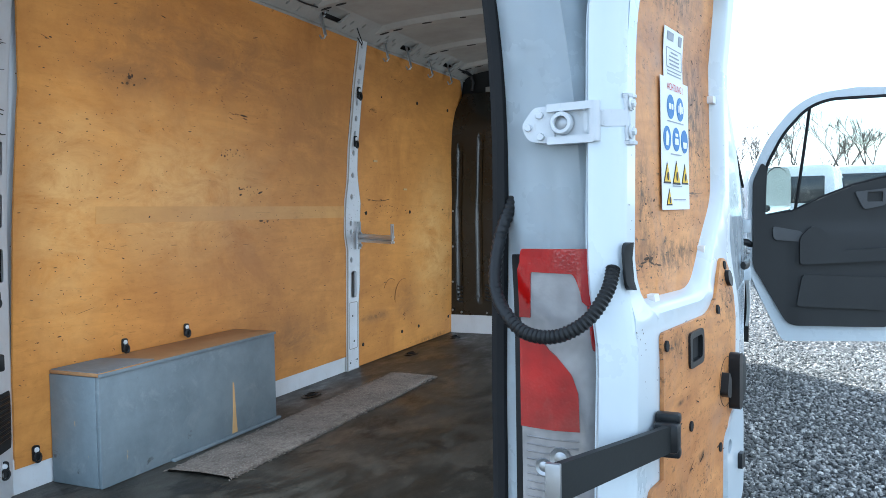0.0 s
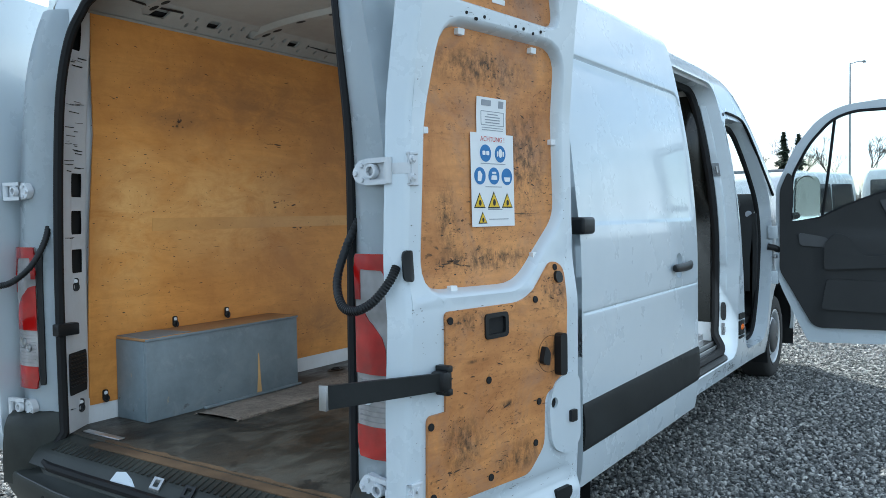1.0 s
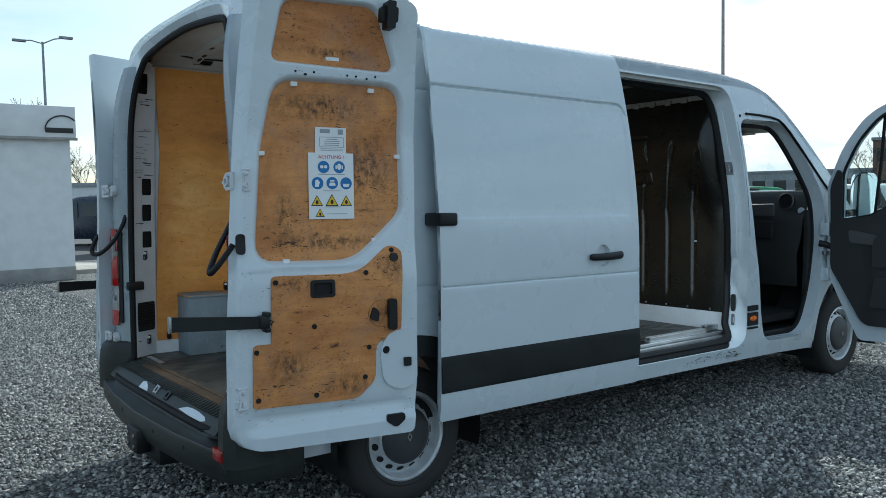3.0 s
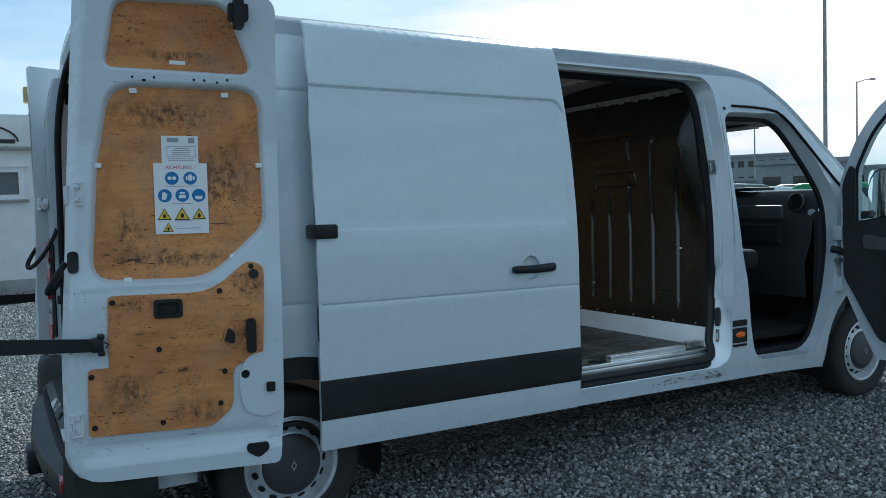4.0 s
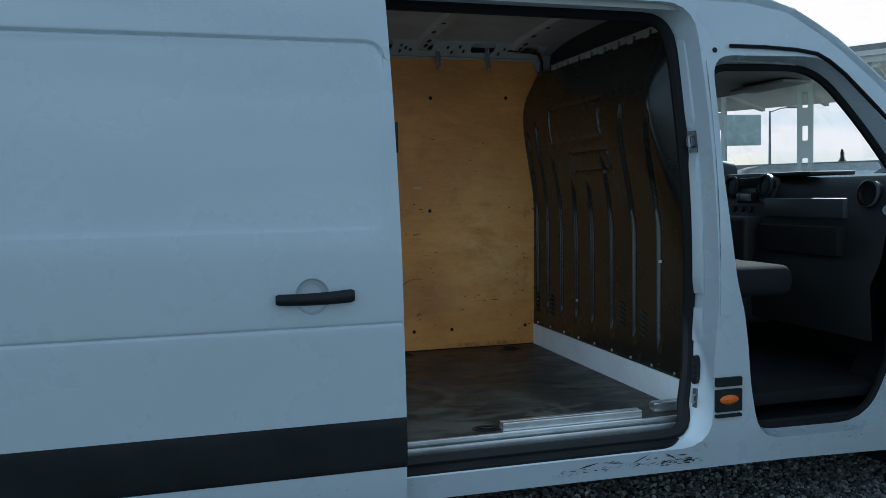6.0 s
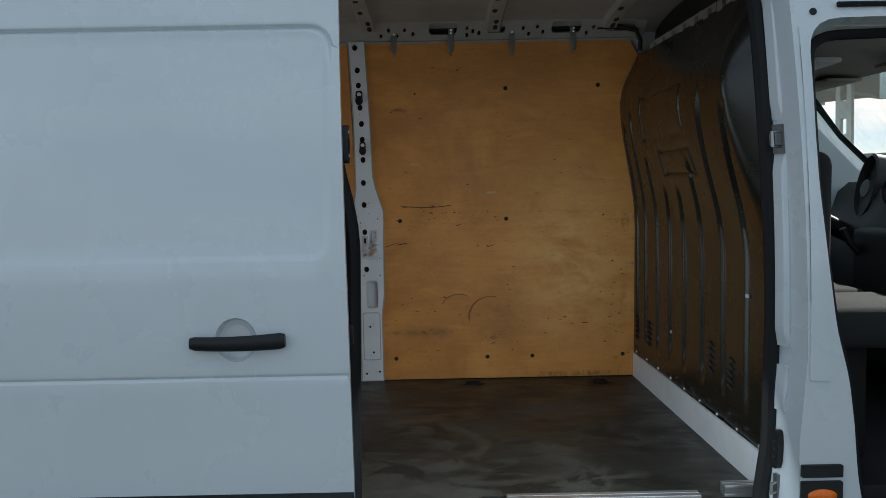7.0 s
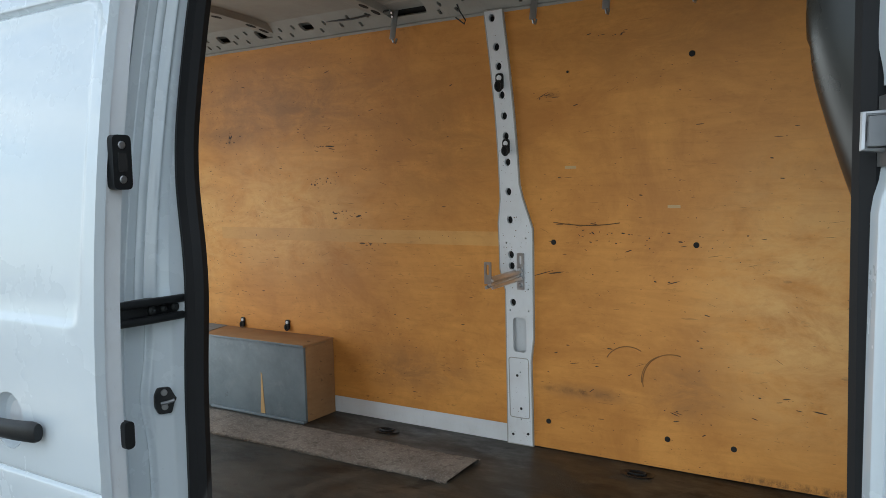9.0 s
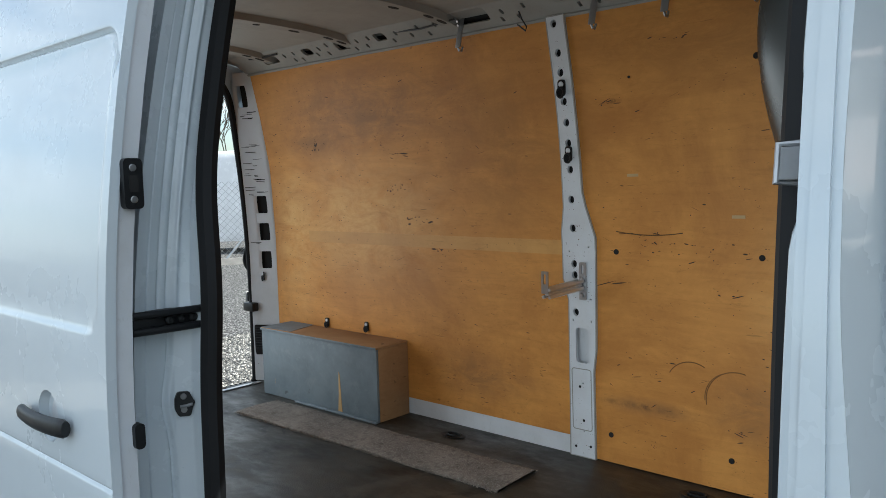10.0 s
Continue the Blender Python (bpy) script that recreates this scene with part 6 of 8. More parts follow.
for y in (0.45, 1.25):
    part("sun_visor", block(B(), 4.56, 4.72, y, y + 0.42, 2.055, 2.07, 0.006), LINER, van)
part("cab_rear_trim", block(B(), 3.99, 4.01, 0.20, 1.88, 0.62, 2.10, 0.004), DASH, van)
# dashboard: a swept body with cowls, vents, screen and radio
ds = part("dashboard", B(), DASH, van, "dark grey dashboard with round vents and a radio")
sec = [(4.80, 0.85), (4.78, 1.10), (4.84, 1.22), (4.87, 1.38), (4.93, 1.46), (4.96, 1.555), (5.02, 1.605), (5.20, 1.60), (5.36, 1.56)]
rows = []
for i in range(25):
    y = 0.13 + (1.93 - 0.13) * i / 24
    k = math.exp(-((y - 1.22) / 0.30) ** 4)
    rows.append([Vector((x - 0.035 * k * (1.2 < z < 1.6), y, z + 0.02 * k * (z > 1.45))) for x, z in sec])
part("dash_body", loft(B(), rows, False), DASH, ds)
part("centre_console", block(B(), 4.74, 4.97, 0.98, 1.36, 0.80, 1.40, 0.03, 3), DASH, ds)
bezel = rpoly([(0.955, 1.50, 0.05), (1.02, 1.40, 0.04), (1.31, 1.40, 0.04), (1.375, 1.50, 0.05), (1.375, 1.60, 0.05), (1.31, 1.635, 0.04), (1.02, 1.635, 0.04), (0.955, 1.60, 0.05)])
part("stack_bezel", sheet(B(), bezel, (), lambda y, z: Vector((4.888 + 0.15 * (z - 1.40), y, z)), lambda y, z: Vector((4.93 + 0.15 * (z - 1.40), y, z)), 0.05), DASH2, ds, "dark grey oval bezel of the centre stack")
rad = part("radio", block(B(), 4.885, 4.92, 1.075, 1.255, 1.472, 1.532, 0.006), BLACK, ds)
part("radio_screen", block(B(), 4.880, 4.886, 1.115, 1.205, 1.484, 1.524, 0.001), CLEAR_LENS, rad, "pale grey display")
part("tray", block(B(), 4.895, 4.935, 1.085, 1.245, 1.560, 1.615, 0.008), HOLE, ds)
for y, z in ((1.015, 1.565), (1.315, 1.565), (0.30, 1.52)):
    v = part("air_vent", lathe(B(), [(0.062, -0.02), (0.062, 0.012), (0.050, 0.016), (0.044, 0.004), (0.012, 0.006), (0.0, 0.006)], axis((4.905 if y > 0.5 else 4.93, y, z), (-1, 0, 0.12)), 24), BLACK, ds, "round air vent")
    part("vent_ring", lathe(B(), [(0.064, 0.0), (0.068, 0.012), (0.060, 0.018)], axis((4.905 if y > 0.5 else 4.93, y, z), (-1, 0, 0.12)), 24), DASH2, v)
part("dash_sticker", disc(B(), (4.912, 0.168, 1.444), (-1, -0.5, 0.1), 0.026, 0.003, 20), SIGN_GREY, ds, "small round pale sticker")
for y in (1.09, 1.165, 1.24):
    part("knob", lathe(B(), [(0.0, 0.03), (0.017, 0.03), (0.021, 0.0)], axis((4.884, y, 1.432), (-1, 0, 0.1)), 16), BLACK, ds)
part("dash_tray", block(B(), 4.95, 5.24, 0.72, 1.44, 1.618, 1.640, 0.008), DASH, ds)
part("binnacle_dial", lathe(B(), [(0.0, 0.004), (0.04, 0.004), (0.045, 0.0)], axis((4.915, 1.57, 1.575), (-1, 0, 0.2)), 20), DASH2, ds)
part("glove_box_lid", block(B(), 4.835, 4.87, 0.36, 0.94, 1.40, 1.50, 0.01), DASH2, ds, "grey dash inlay")
part("glove_tray", block(B(), 4.80, 4.86, 0.36, 0.94, 1.22, 1.36, 0.01), HOLE, ds)
part("binnacle", lathe(B(), [(0.15, -0.14), (0.15, 0.00), (0.138, 0.01), (0.125, -0.03), (0.0, -0.03)], Matrix.Translation((4.95, 1.62, 1.585)) @ Vector((-1, 0, 0.2)).to_track_quat("Z", "Y").to_matrix().to_4x4() @ Matrix.Diagonal((0.6, 1.1, 1, 1)), 24), DASH, ds)
sw = part("steering_wheel", tube(B(), [(4.61 + 0.19 * 0.55 * math.cos(a), 1.65 + 0.19 * math.sin(a), 1.49 + 0.19 * 0.83 * math.cos(a)) for a in [2 * math.pi * i / 32 for i in range(32)]], 0.016, 8, True), BLACK, van, "black steering wheel")
part("wheel_spokes", tube(B(), [(4.61, 1.47, 1.49), (4.64, 1.65, 1.47), (4.61, 1.83, 1.49)], 0.022, 8), BLACK, sw)
part("steering_column", tube(B(), [(4.64, 1.65, 1.47), (4.90, 1.65, 1.34)], 0.045, 10), BLACK, sw)
part("gear_lever", tube(B(), [(4.78, 1.30, 1.25), (4.70, 1.30, 1.34), (4.67, 1.30, 1.40)], 0.015, 8), BLACK, van)


def seat(y0, y1, name):
    s = part(name, B(), SEAT, van, "dark grey fabric cab seat")
    n = 2 if y1 - y0 > 0.7 else 1
    for i in range(n):
        a, b = y0 + (y1 - y0) * i / n + 0.005, y0 + (y1 - y0) * (i + 1) / n - 0.005
        part("seat_cushion", block(B(), 4.09, 4.50, a, b, 1.06, 1.20, 0.05, 4), SEAT, s)
        part("backrest", block(B(), 4.02, 4.13, a + 0.02, b - 0.02, 1.15, 1.72, 0.05, 4), SEAT, s)
    part("seat_base", block(B(), 4.12, 4.30, y0 + 0.12, y1 - 0.05, 0.66, 1.06, 0.02), RUBBER, s)


seat(0.26, 1.16, "bench_seat")
seat(1.30, 1.84, "driver_seat")
# ---------------------------------------------------------------- things in the load space
PLY_PALE = plywood("paler_plywood_band", (0.62, 0.335, 0.108), (0.50, 0.245, 0.07), (0.12, 0.07, 0.03), 0.4)
part("pale_band", sheet(B(), rrect(0.73, 2.385, 1.424, 1.484, 0.002), (), lambda x, z: lining(x, z, 0.006), lambda x, z: lining(x, z, 0.003), 0.2), PLY_PALE, van, "paler strip where a rail was once fixed")
for x, z in ((2.627, 1.446), (3.187, 1.448), (3.186, 2.12), (3.66, 2.128), (2.589, 0.706), (3.079, 0.708), (3.32, 0.709), (3.806, 0.709), (2.72, 2.10), (3.70, 1.46)):
    r = 0.011 if (x, z) not in ((2.72, 2.10), (3.70, 1.46)) else 0.005
    p = lining(x, z, 0.004)
    part("screw_cap", disc(B(), p, (0, -1, -0.05), r, 0.004, 10), HOLE, van)
for z in (0.75, 0.95, 1.2, 1.45, 1.7, 1.95):
    part("bulkhead_screw", disc(B(), (3.852, wall_y(z) - 0.02, z), (-1, 0, 0), 0.008, 0.005, 8), STEEL, van)
for i in range(9):
    p = foot(0.30 + i * 0.19, 0.735, 0.0)
    part("bulkhead_screw", disc(B(), p, (-1, 0, 0), 0.008, 0.006, 8), STEEL, van)
for y, z in ((1.30, 0.93), (0.42, 1.22)):
    part("bulkhead_label", block(B(), *(lambda o: (o - 0.006, o))(bulk_x(y, z) - 0.004), y, y + 0.022, z, z + 0.013, 0.001), SIGN_GREY, van, "small pale label")
# louvres low on the bulkhead
for y0, zb in ((1.83, 0.81), (1.62, 0.82), (0.80, 0.88), (0.59, 0.86)):
    for i in range(5):
        z = zb + 0.026 * i
        o = min(bulk_x(y0 - 0.02, z), bulk_x(y0 + 0.02, z))
        part("louvre", tube(B(), [(o - 0.003, y0 - 0.02, z - 0.005), (o - 0.006, y0 + 0.022, z + 0.006)], 0.005, 6), HOLE, van)


part("pillar_emboss", tube(B(), [lining(q[0], q[1], 0.0155) for q in finer(rrect(2.418, 2.508, 0.705, 0.960, 0.012), 0.02)], 0.0022, 6, True), RAIL, van)
for x, z in ((2.455, 0.885), (2.470, 0.745), (2.43, 0.63), (2.50, 0.64)):
    part("pillar_hole", disc(B(), lining(x, z, 0.0160), (0, -1, 0), 0.006, 0.001, 10), HOLE, van)


def marks(name, place, spots, mat, seed, parent, label):
    """Many small dents, scuffs and knife strokes on a lining: spots are (u, v, spread u, spread v, count, longest, thickness)."""
    rnd = random.Random(seed)
    vs, fs = [], []
    for cu, cv, su, sv, n, long, thick in spots:
        for i in range(n):
            u, v = cu + rnd.uniform(-su, su), cv + rnd.uniform(-sv, sv)
            l, t = rnd.uniform(0.12, 0.85) ** 2 * long * 0.75, rnd.uniform(0.3, 0.9) * thick * 0.8
            a = rnd.gauss(0, 0.25)
            b = len(vs)
            for x, y in ((-l, -0.3 * t), (-0.3 * l, -t), (0.5 * l, -t * 0.8), (l, 0.2 * t), (0.2 * l, t), (-0.6 * l, 0.8 * t)):
                vs.append(tuple(place(u + x * math.cos(a) - y * math.sin(a), v + x * math.sin(a) + y * math.cos(a))))
            fs.append(tuple(range(b, b + 6)))
    me = bpy.data.meshes.new(name)
    me.from_pydata(vs, [], fs)
    me.materials.append(mat)
    ob = new(name, me)
    ob.parent = parent
    tagged(ob, label, "", "", "stuff")


SCUFF = plain("dark_scuff", (0.15, 0.075, 0.028), 0.8, vary=0.6)
on_pillar = lambda x, z: lining(x, z, 0.0166)
SCUFF2 = plain("black_scuff", (0.075, 0.042, 0.022), 0.8, vary=0.6)
on_wall = lambda x, z: lining(x, z, 0.0047)
marks("scuffing", on_wall, [(1.4, 1.5, 0.95, 0.75, 300, 0.013, 0.0014), (0.62, 1.65, 0.2, 0.6, 60, 0.016, 0.003), (1.2, 1.33, 0.5, 0.02, 14, 0.05, 0.0018), (1.3, 2.05, 0.8, 0.2, 22, 0.04, 0.004), (0.86, 1.93, 0.04, 0.05, 8, 0.028, 0.008),
      (1.55, 1.55, 0.06, 0.02, 6, 0.025, 0.004), (1.9, 0.85, 0.4, 0.16, 14, 0.018, 0.002), (1.45, 1.72, 0.1, 0.03, 9, 0.008, 0.004), (1.75, 1.415, 0.07, 0.006, 9, 0.018, 0.004)], SCUFF, 11, van, "small dents and scuffs in the wood lining")
marks("scuffing", on_wall, [(3.2, 1.4, 0.62, 0.75, 240, 0.012, 0.0013), (2.64, 2.02, 0.04, 0.012, 4, 0.035, 0.004), (2.68, 1.33, 0.10, 0.004, 3, 0.09, 0.002), (3.05, 1.325, 0.06, 0.004, 3, 0.07, 0.003), (2.75, 0.845, 0.14, 0.008, 4, 0.06, 0.0018),
      (2.88, 1.47, 0.2, 0.03, 22, 0.012, 0.004), (2.75, 1.52, 0.12, 0.006, 4, 0.08, 0.003), (3.76, 1.20, 0.08, 0.45, 110, 0.009, 0.002), (3.81, 1.42, 0.012, 0.05, 24, 0.006, 0.004), (2.78, 0.705, 0.02, 0.02, 10, 0.010, 0.006), (3.75, 0.62, 0.1, 0.02, 30, 0.010, 0.0018), (3.2, 0.60, 0.6, 0.006, 40, 0.012, 0.0015),
      (3.49, 1.80, 0.012, 0.025, 9, 0.008, 0.005)], SCUFF, 12, van, "small dents and scuffs in the wood lining")
marks("scuffing", on_wall, [(1.2, 1.55, 0.75, 0.80, 420, 0.010, 0.0030), (0.75, 1.6, 0.35, 0.7, 160, 0.012, 0.0034), (3.2, 1.35, 0.62, 0.75, 240, 0.008, 0.0024)], SCUFF, 61, van, "small dents and scuffs in the wood lining")
marks("scuffing", on_pillar, [(2.445, 1.95, 0.035, 0.36, 60, 0.006, 0.0022), (2.465, 1.40, 0.06, 0.16, 70, 0.007, 0.003), (2.46, 0.80, 0.05, 0.2, 40, 0.006, 0.002)], SCUFF2, 14, van, "chips and grime on the white pillar")
marks("scuffing", on_wall, [(3.15, 1.35, 0.6, 0.62, 40, 0.055, 0.0012), (3.3, 1.75, 0.45, 0.3, 10, 0.10, 0.0009), (1.45, 1.55, 0.85, 0.65, 44, 0.050, 0.0013), (1.4, 1.2, 0.8, 0.25, 12, 0.10, 0.0011)], SCUFF, 31, van, "long fine scratches in the wood lining")
marks("scuffing", on_wall, [(3.15, 1.35, 0.60, 0.70, 70, 0.034, 0.0034), (3.0, 1.47, 0.45, 0.02, 16, 0.020, 0.004), (2.68, 0.965, 0.14, 0.012, 3, 0.07, 0.004), (3.76, 1.1, 0.08, 0.4, 26, 0.020, 0.005), (2.62, 2.02, 0.05, 0.012, 5, 0.08, 0.0045), (2.68, 1.32, 0.12, 0.006, 3, 0.14, 0.004), (3.06, 1.305, 0.07, 0.004, 3, 0.13, 0.004), (3.09, 0.80, 0.05, 0.02, 5, 0.05, 0.004), (3.5, 0.90, 0.12, 0.02, 6, 0.06, 0.004), (2.90, 2.22, 0.10, 0.015, 9, 0.03, 0.003)], SCUFF2, 71, van, "dark strokes and dents in the wood lining")
marks("scuffing", on_wall, [(1.35, 1.60, 0.90, 0.65, 70, 0.024, 0.0032), (0.72, 1.55, 0.22, 0.55, 26, 0.020, 0.0035), (0.87, 1.93, 0.03, 0.02, 3, 0.036, 0.012), (1.58, 1.55, 0.10, 0.02, 8, 0.045, 0.007), (1.30, 1.46, 0.40, 0.012, 12, 0.08, 0.004), (1.44, 1.71, 0.09, 0.02, 14, 0.012, 0.007), (1.75, 1.42, 0.10, 0.012, 10, 0.035, 0.006), (1.9, 0.88, 0.45, 0.16, 14, 0.03, 0.0022), (1.48, 1.87, 0.05, 0.004, 4, 0.09, 0.007)], SCUFF2, 72, van, "dark strokes and dents in the wood lining")
marks("scuffing", lambda x, z: lining(x, z, 0.0066), [(1.55, 1.452, 0.78, 0.012, 22, 0.010, 0.005)], SCUFF2, 73, van, "old screw holes in the paler strip")
FADED_LABEL = plain("faded_label", (0.52, 0.36, 0.17), 0.6)
for x, z in ((2.688, 1.735), (3.086, 1.582)):
    part("small_label", sheet(B(), rrect(x, x + 0.046, z, z + 0.011, 0.001), (), lambda x, z: lining(x, z, 0.0060), lambda x, z: lining(x, z, 0.004), 0.1), FADED_LABEL, van, "small pale label on the wood")
part("rubbed_arc", tube(B(), [on_wall(2.63 + 0.273 * t, 1.526 - 0.045 * t * (1 - t)) for t in [i / 16 for i in range(17)]], 0.0018, 4), SCUFF, van, "rubbed arc on the wood lining")
RUBBED = plain("rubbed_brown_line", (0.24, 0.115, 0.036), 0.8)
for cx, cz, r, a0, a1 in ((3.10, 0.92, 0.115, 75, 190), (3.085, 0.925, 0.105, 110, 185), (2.93, 0.95, 0.10, 60, 150)):
    pts = [on_wall(cx + r * math.cos(radians(a0 + (a1 - a0) * i / 20)), cz + r * math.sin(radians(a0 + (a1 - a0) * i / 20))) for i in range(21)]
    part("rubbed_arc", tube(B(), pts, 0.0019, 4), RUBBED, van, "rubbed arc on the wood lining")
marks("scuffing", lambda x, z: right(x, z, -0.0012), [(3.50, 0.452, 0.30, 0.010, 60, 0.03, 0.0025), (3.75, 0.447, 0.10, 0.012, 40, 0.03, 0.004), (3.55, 0.474, 0.24, 0.004, 14, 0.10, 0.004), (3.84, 0.50, 0.03, 0.02, 24, 0.008, 0.003), (4.4, 0.475, 0.25, 0.010, 14, 0.02, 0.002)], SIGN_BLACK, 31, van, "black scuffs on the white sill")
up_face, low_face, top_face = (lambda u, z: door_at(u, z, -0.0312)), (lambda u, z: door_at(u, z, 0.0088)), (lambda u, z: door_at(u, z, -0.0252))
marks("scuffing", up_face, [(0.45, 1.62, 0.30, 0.34, 150, 0.013, 0.0012), (0.25, 1.43, 0.04, 0.07, 60, 0.006, 0.002), (0.26, 1.335, 0.04, 0.015, 14, 0.016, 0.003), (0.19, 1.325, 0.02, 0.006, 6, 0.02, 0.005), (0.66, 1.70, 0.09, 0.20, 40, 0.014, 0.0016), (0.6, 1.36, 0.08, 0.06, 14, 0.016, 0.002)], SCUFF2, 21, van, "dents and dark scuffs in the door lining")
marks("scuffing", low_face, [(0.42, 0.95, 0.30, 0.22, 170, 0.012, 0.0013), (0.20, 0.84, 0.06, 0.07, 110, 0.005, 0.002), (0.70, 1.24, 0.05, 0.03, 26, 0.012, 0.003), (0.26, 1.075, 0.06, 0.004, 5, 0.05, 0.0025), (0.40, 0.895, 0.05, 0.004, 5, 0.05, 0.004), (0.30, 0.72, 0.18, 0.03, 40, 0.014, 0.002), (0.36, 1.20, 0.15, 0.012, 20, 0.022, 0.002)], SCUFF2, 22, van, "dents and dark scuffs in the door lining")
marks("scuffing", top_face, [(0.48, 2.20, 0.17, 0.09, 36, 0.013, 0.0014), (0.66, 2.13, 0.05, 0.03, 20, 0.014, 0.002)], SCUFF2, 23, van, "dents and dark scuffs in the door lining")
marks("scuffing", up_face, [(0.45, 1.62, 0.30, 0.34, 26, 0.034, 0.0028), (0.27, 1.43, 0.05, 0.08, 14, 0.014, 0.005), (0.28, 1.335, 0.06, 0.015, 9, 0.05, 0.006), (0.66, 1.68, 0.09, 0.24, 20, 0.024, 0.004)], SCUFF2, 74, van, "dark strokes and dents in the door lining")
marks("scuffing", low_face, [(0.42, 0.95, 0.28, 0.22, 30, 0.034, 0.0030), (0.22, 0.84, 0.07, 0.08, 14, 0.014, 0.004), (0.70, 1.22, 0.05, 0.05, 10, 0.02, 0.004), (0.30, 0.72, 0.18, 0.03, 18, 0.03, 0.005)], SCUFF2, 75, van, "dark strokes and dents in the door lining")
GRIME = plain("grey_grime", (0.13, 0.125, 0.115), 0.8, vary=0.5)
marks("scuffing", lambda u, z: door_at(u, z, 0.0014), [(0.34, 1.232, 0.22, 0.006, 14, 0.045, 0.0018), (0.40, 0.632, 0.34, 0.014, 14, 0.030, 0.0014), (0.45, 0.600, 0.34, 0.012, 12, 0.026, 0.0014), (0.06, 0.95, 0.035, 0.30, 36, 0.008, 0.0020), (0.80, 1.15, 0.02, 0.5, 40, 0.006, 0.0025), (0.79, 0.58, 0.03, 0.06, 26, 0.010, 0.003),
      (0.07, 0.65, 0.04, 0.06, 20, 0.018, 0.0016), (0.45, 2.055, 0.24, 0.022, 22, 0.020, 0.0015), (0.10, 1.6, 0.03, 0.3, 22, 0.007, 0.002)], GRIME, 41, van, "grey grime and chips on the white door frame")
marks("scuffing", lambda x, z: Vector((x, slide_y(z) - 0.0012, z)), [(1.9, 0.52, 0.7, 0.04, 26, 0.015, 0.0010)], GRIME, 42, van, "fine scratches along the foot of the white sliding door")


def wheel_box():
    b = thing("wheel_arch_box", (0.53, 1.68, F), "grey-painted plywood box over the wheel arch, worn, on the load floor", "box")
    x0, x1, y0, z1 = 0.53, 1.455, 1.68, 0.958
    part("front_board", block(B(), x0, x1, y0, y0 + 0.015, F + 0.001, z1 - 0.013, 0.003), BOX_PAINT, b, "grey-blue painted board with scrapes")
    part("rear_board", block(B(), x0 - 0.001, x0 + 0.015, y0 + 0.016, 1.895, F + 0.001, z1 - 0.013, 0.003), BOX_PAINT, b)
    part("end_board", block(B(), x1 - 0.015, x1 + 0.001, y0 + 0.016, 1.893, F + 0.001, z1 - 0.013, 0.003), PLY_BOX, b, "bare brown plywood end")
    part("lid", block(B(), x0 - 0.004, x1 + 0.005, y0 - 0.004, 1.890, z1 - 0.012, z1, 0.003), PLY_BOX, b, "brown plywood lid")
    part("lid_edge", block(B(), x0 - 0.005, x1 + 0.002, y0 - 0.0065, y0 - 0.0042, z1 - 0.0125, z1 - 0.002, 0.0008), BOX_PAINT, b, "grey-painted front edge of the lid")
    part("lid_patch", sheet(B(), rpoly([(x0, y0), (x0 + 0.25, y0 + 0.01), (x0 + 0.20, 1.885), (x0, 1.885)]), (), lambda x, y: Vector((x, y, z1 + 0.0025)), lambda x, y: Vector((x, y, z1 - 0.002)), 0.2), BOX_PAINT, b, "grey paint remains on the lid")
    part("scrape", sheet(B(), rpoly([(1.165, 0.60), (1.195, 0.60), (1.190, 0.66), (1.182, 0.79), (1.176, 0.80), (1.172, 0.68)]), (), lambda x, z: Vector((x, y0 - 0.002, z)), lambda x, z: Vector((x, y0 + 0.002, z)), 0.1), BARE, b, "bare wood scrape")
    part("floor_lath", block(B(), 0.83, 1.46, y0 - 0.02, y0 - 0.002, F + 0.001, F + 0.012, 0.002), BOX_PAINT, b)

    CHIP = plain("chipped_dark_paint", (0.05, 0.05, 0.05), 0.8)
    marks("chips", lambda x, z: Vector((x, y0 - 0.0012, z)), [(0.99, F + 0.014, 0.46, 0.010, 40, 0.020, 0.004), (0.99, z1 - 0.020, 0.46, 0.005, 26, 0.022, 0.003), (x1 - 0.006, 0.77, 0.004, 0.17, 26, 0.006, 0.006), (1.0, 0.78, 0.44, 0.15, 40, 0.006, 0.002)], BARE, 51, b, "chipped edges showing bare wood")
    marks("stains", lambda x, z: Vector((x, y0 - 0.0008, z)), [(0.9, 0.76, 0.36, 0.15, 46, 0.012, 0.003), (0.6, 0.65, 0.05, 0.05, 26, 0.016, 0.005), (1.35, 0.64, 0.06, 0.04, 20, 0.012, 0.004)], CHIP, 52, b, "dark stains on the grey paint")
    marks("wear", lambda x, y: Vector((x, y, z1 + 0.0033)), [(0.95, y0 + 0.02, 0.42, 0.012, 34, 0.030, 0.005), (1.0, 1.78, 0.42, 0.09, 60, 0.020, 0.003)], CHIP, 53, b, "dark wear on the lid")


wheel_box()


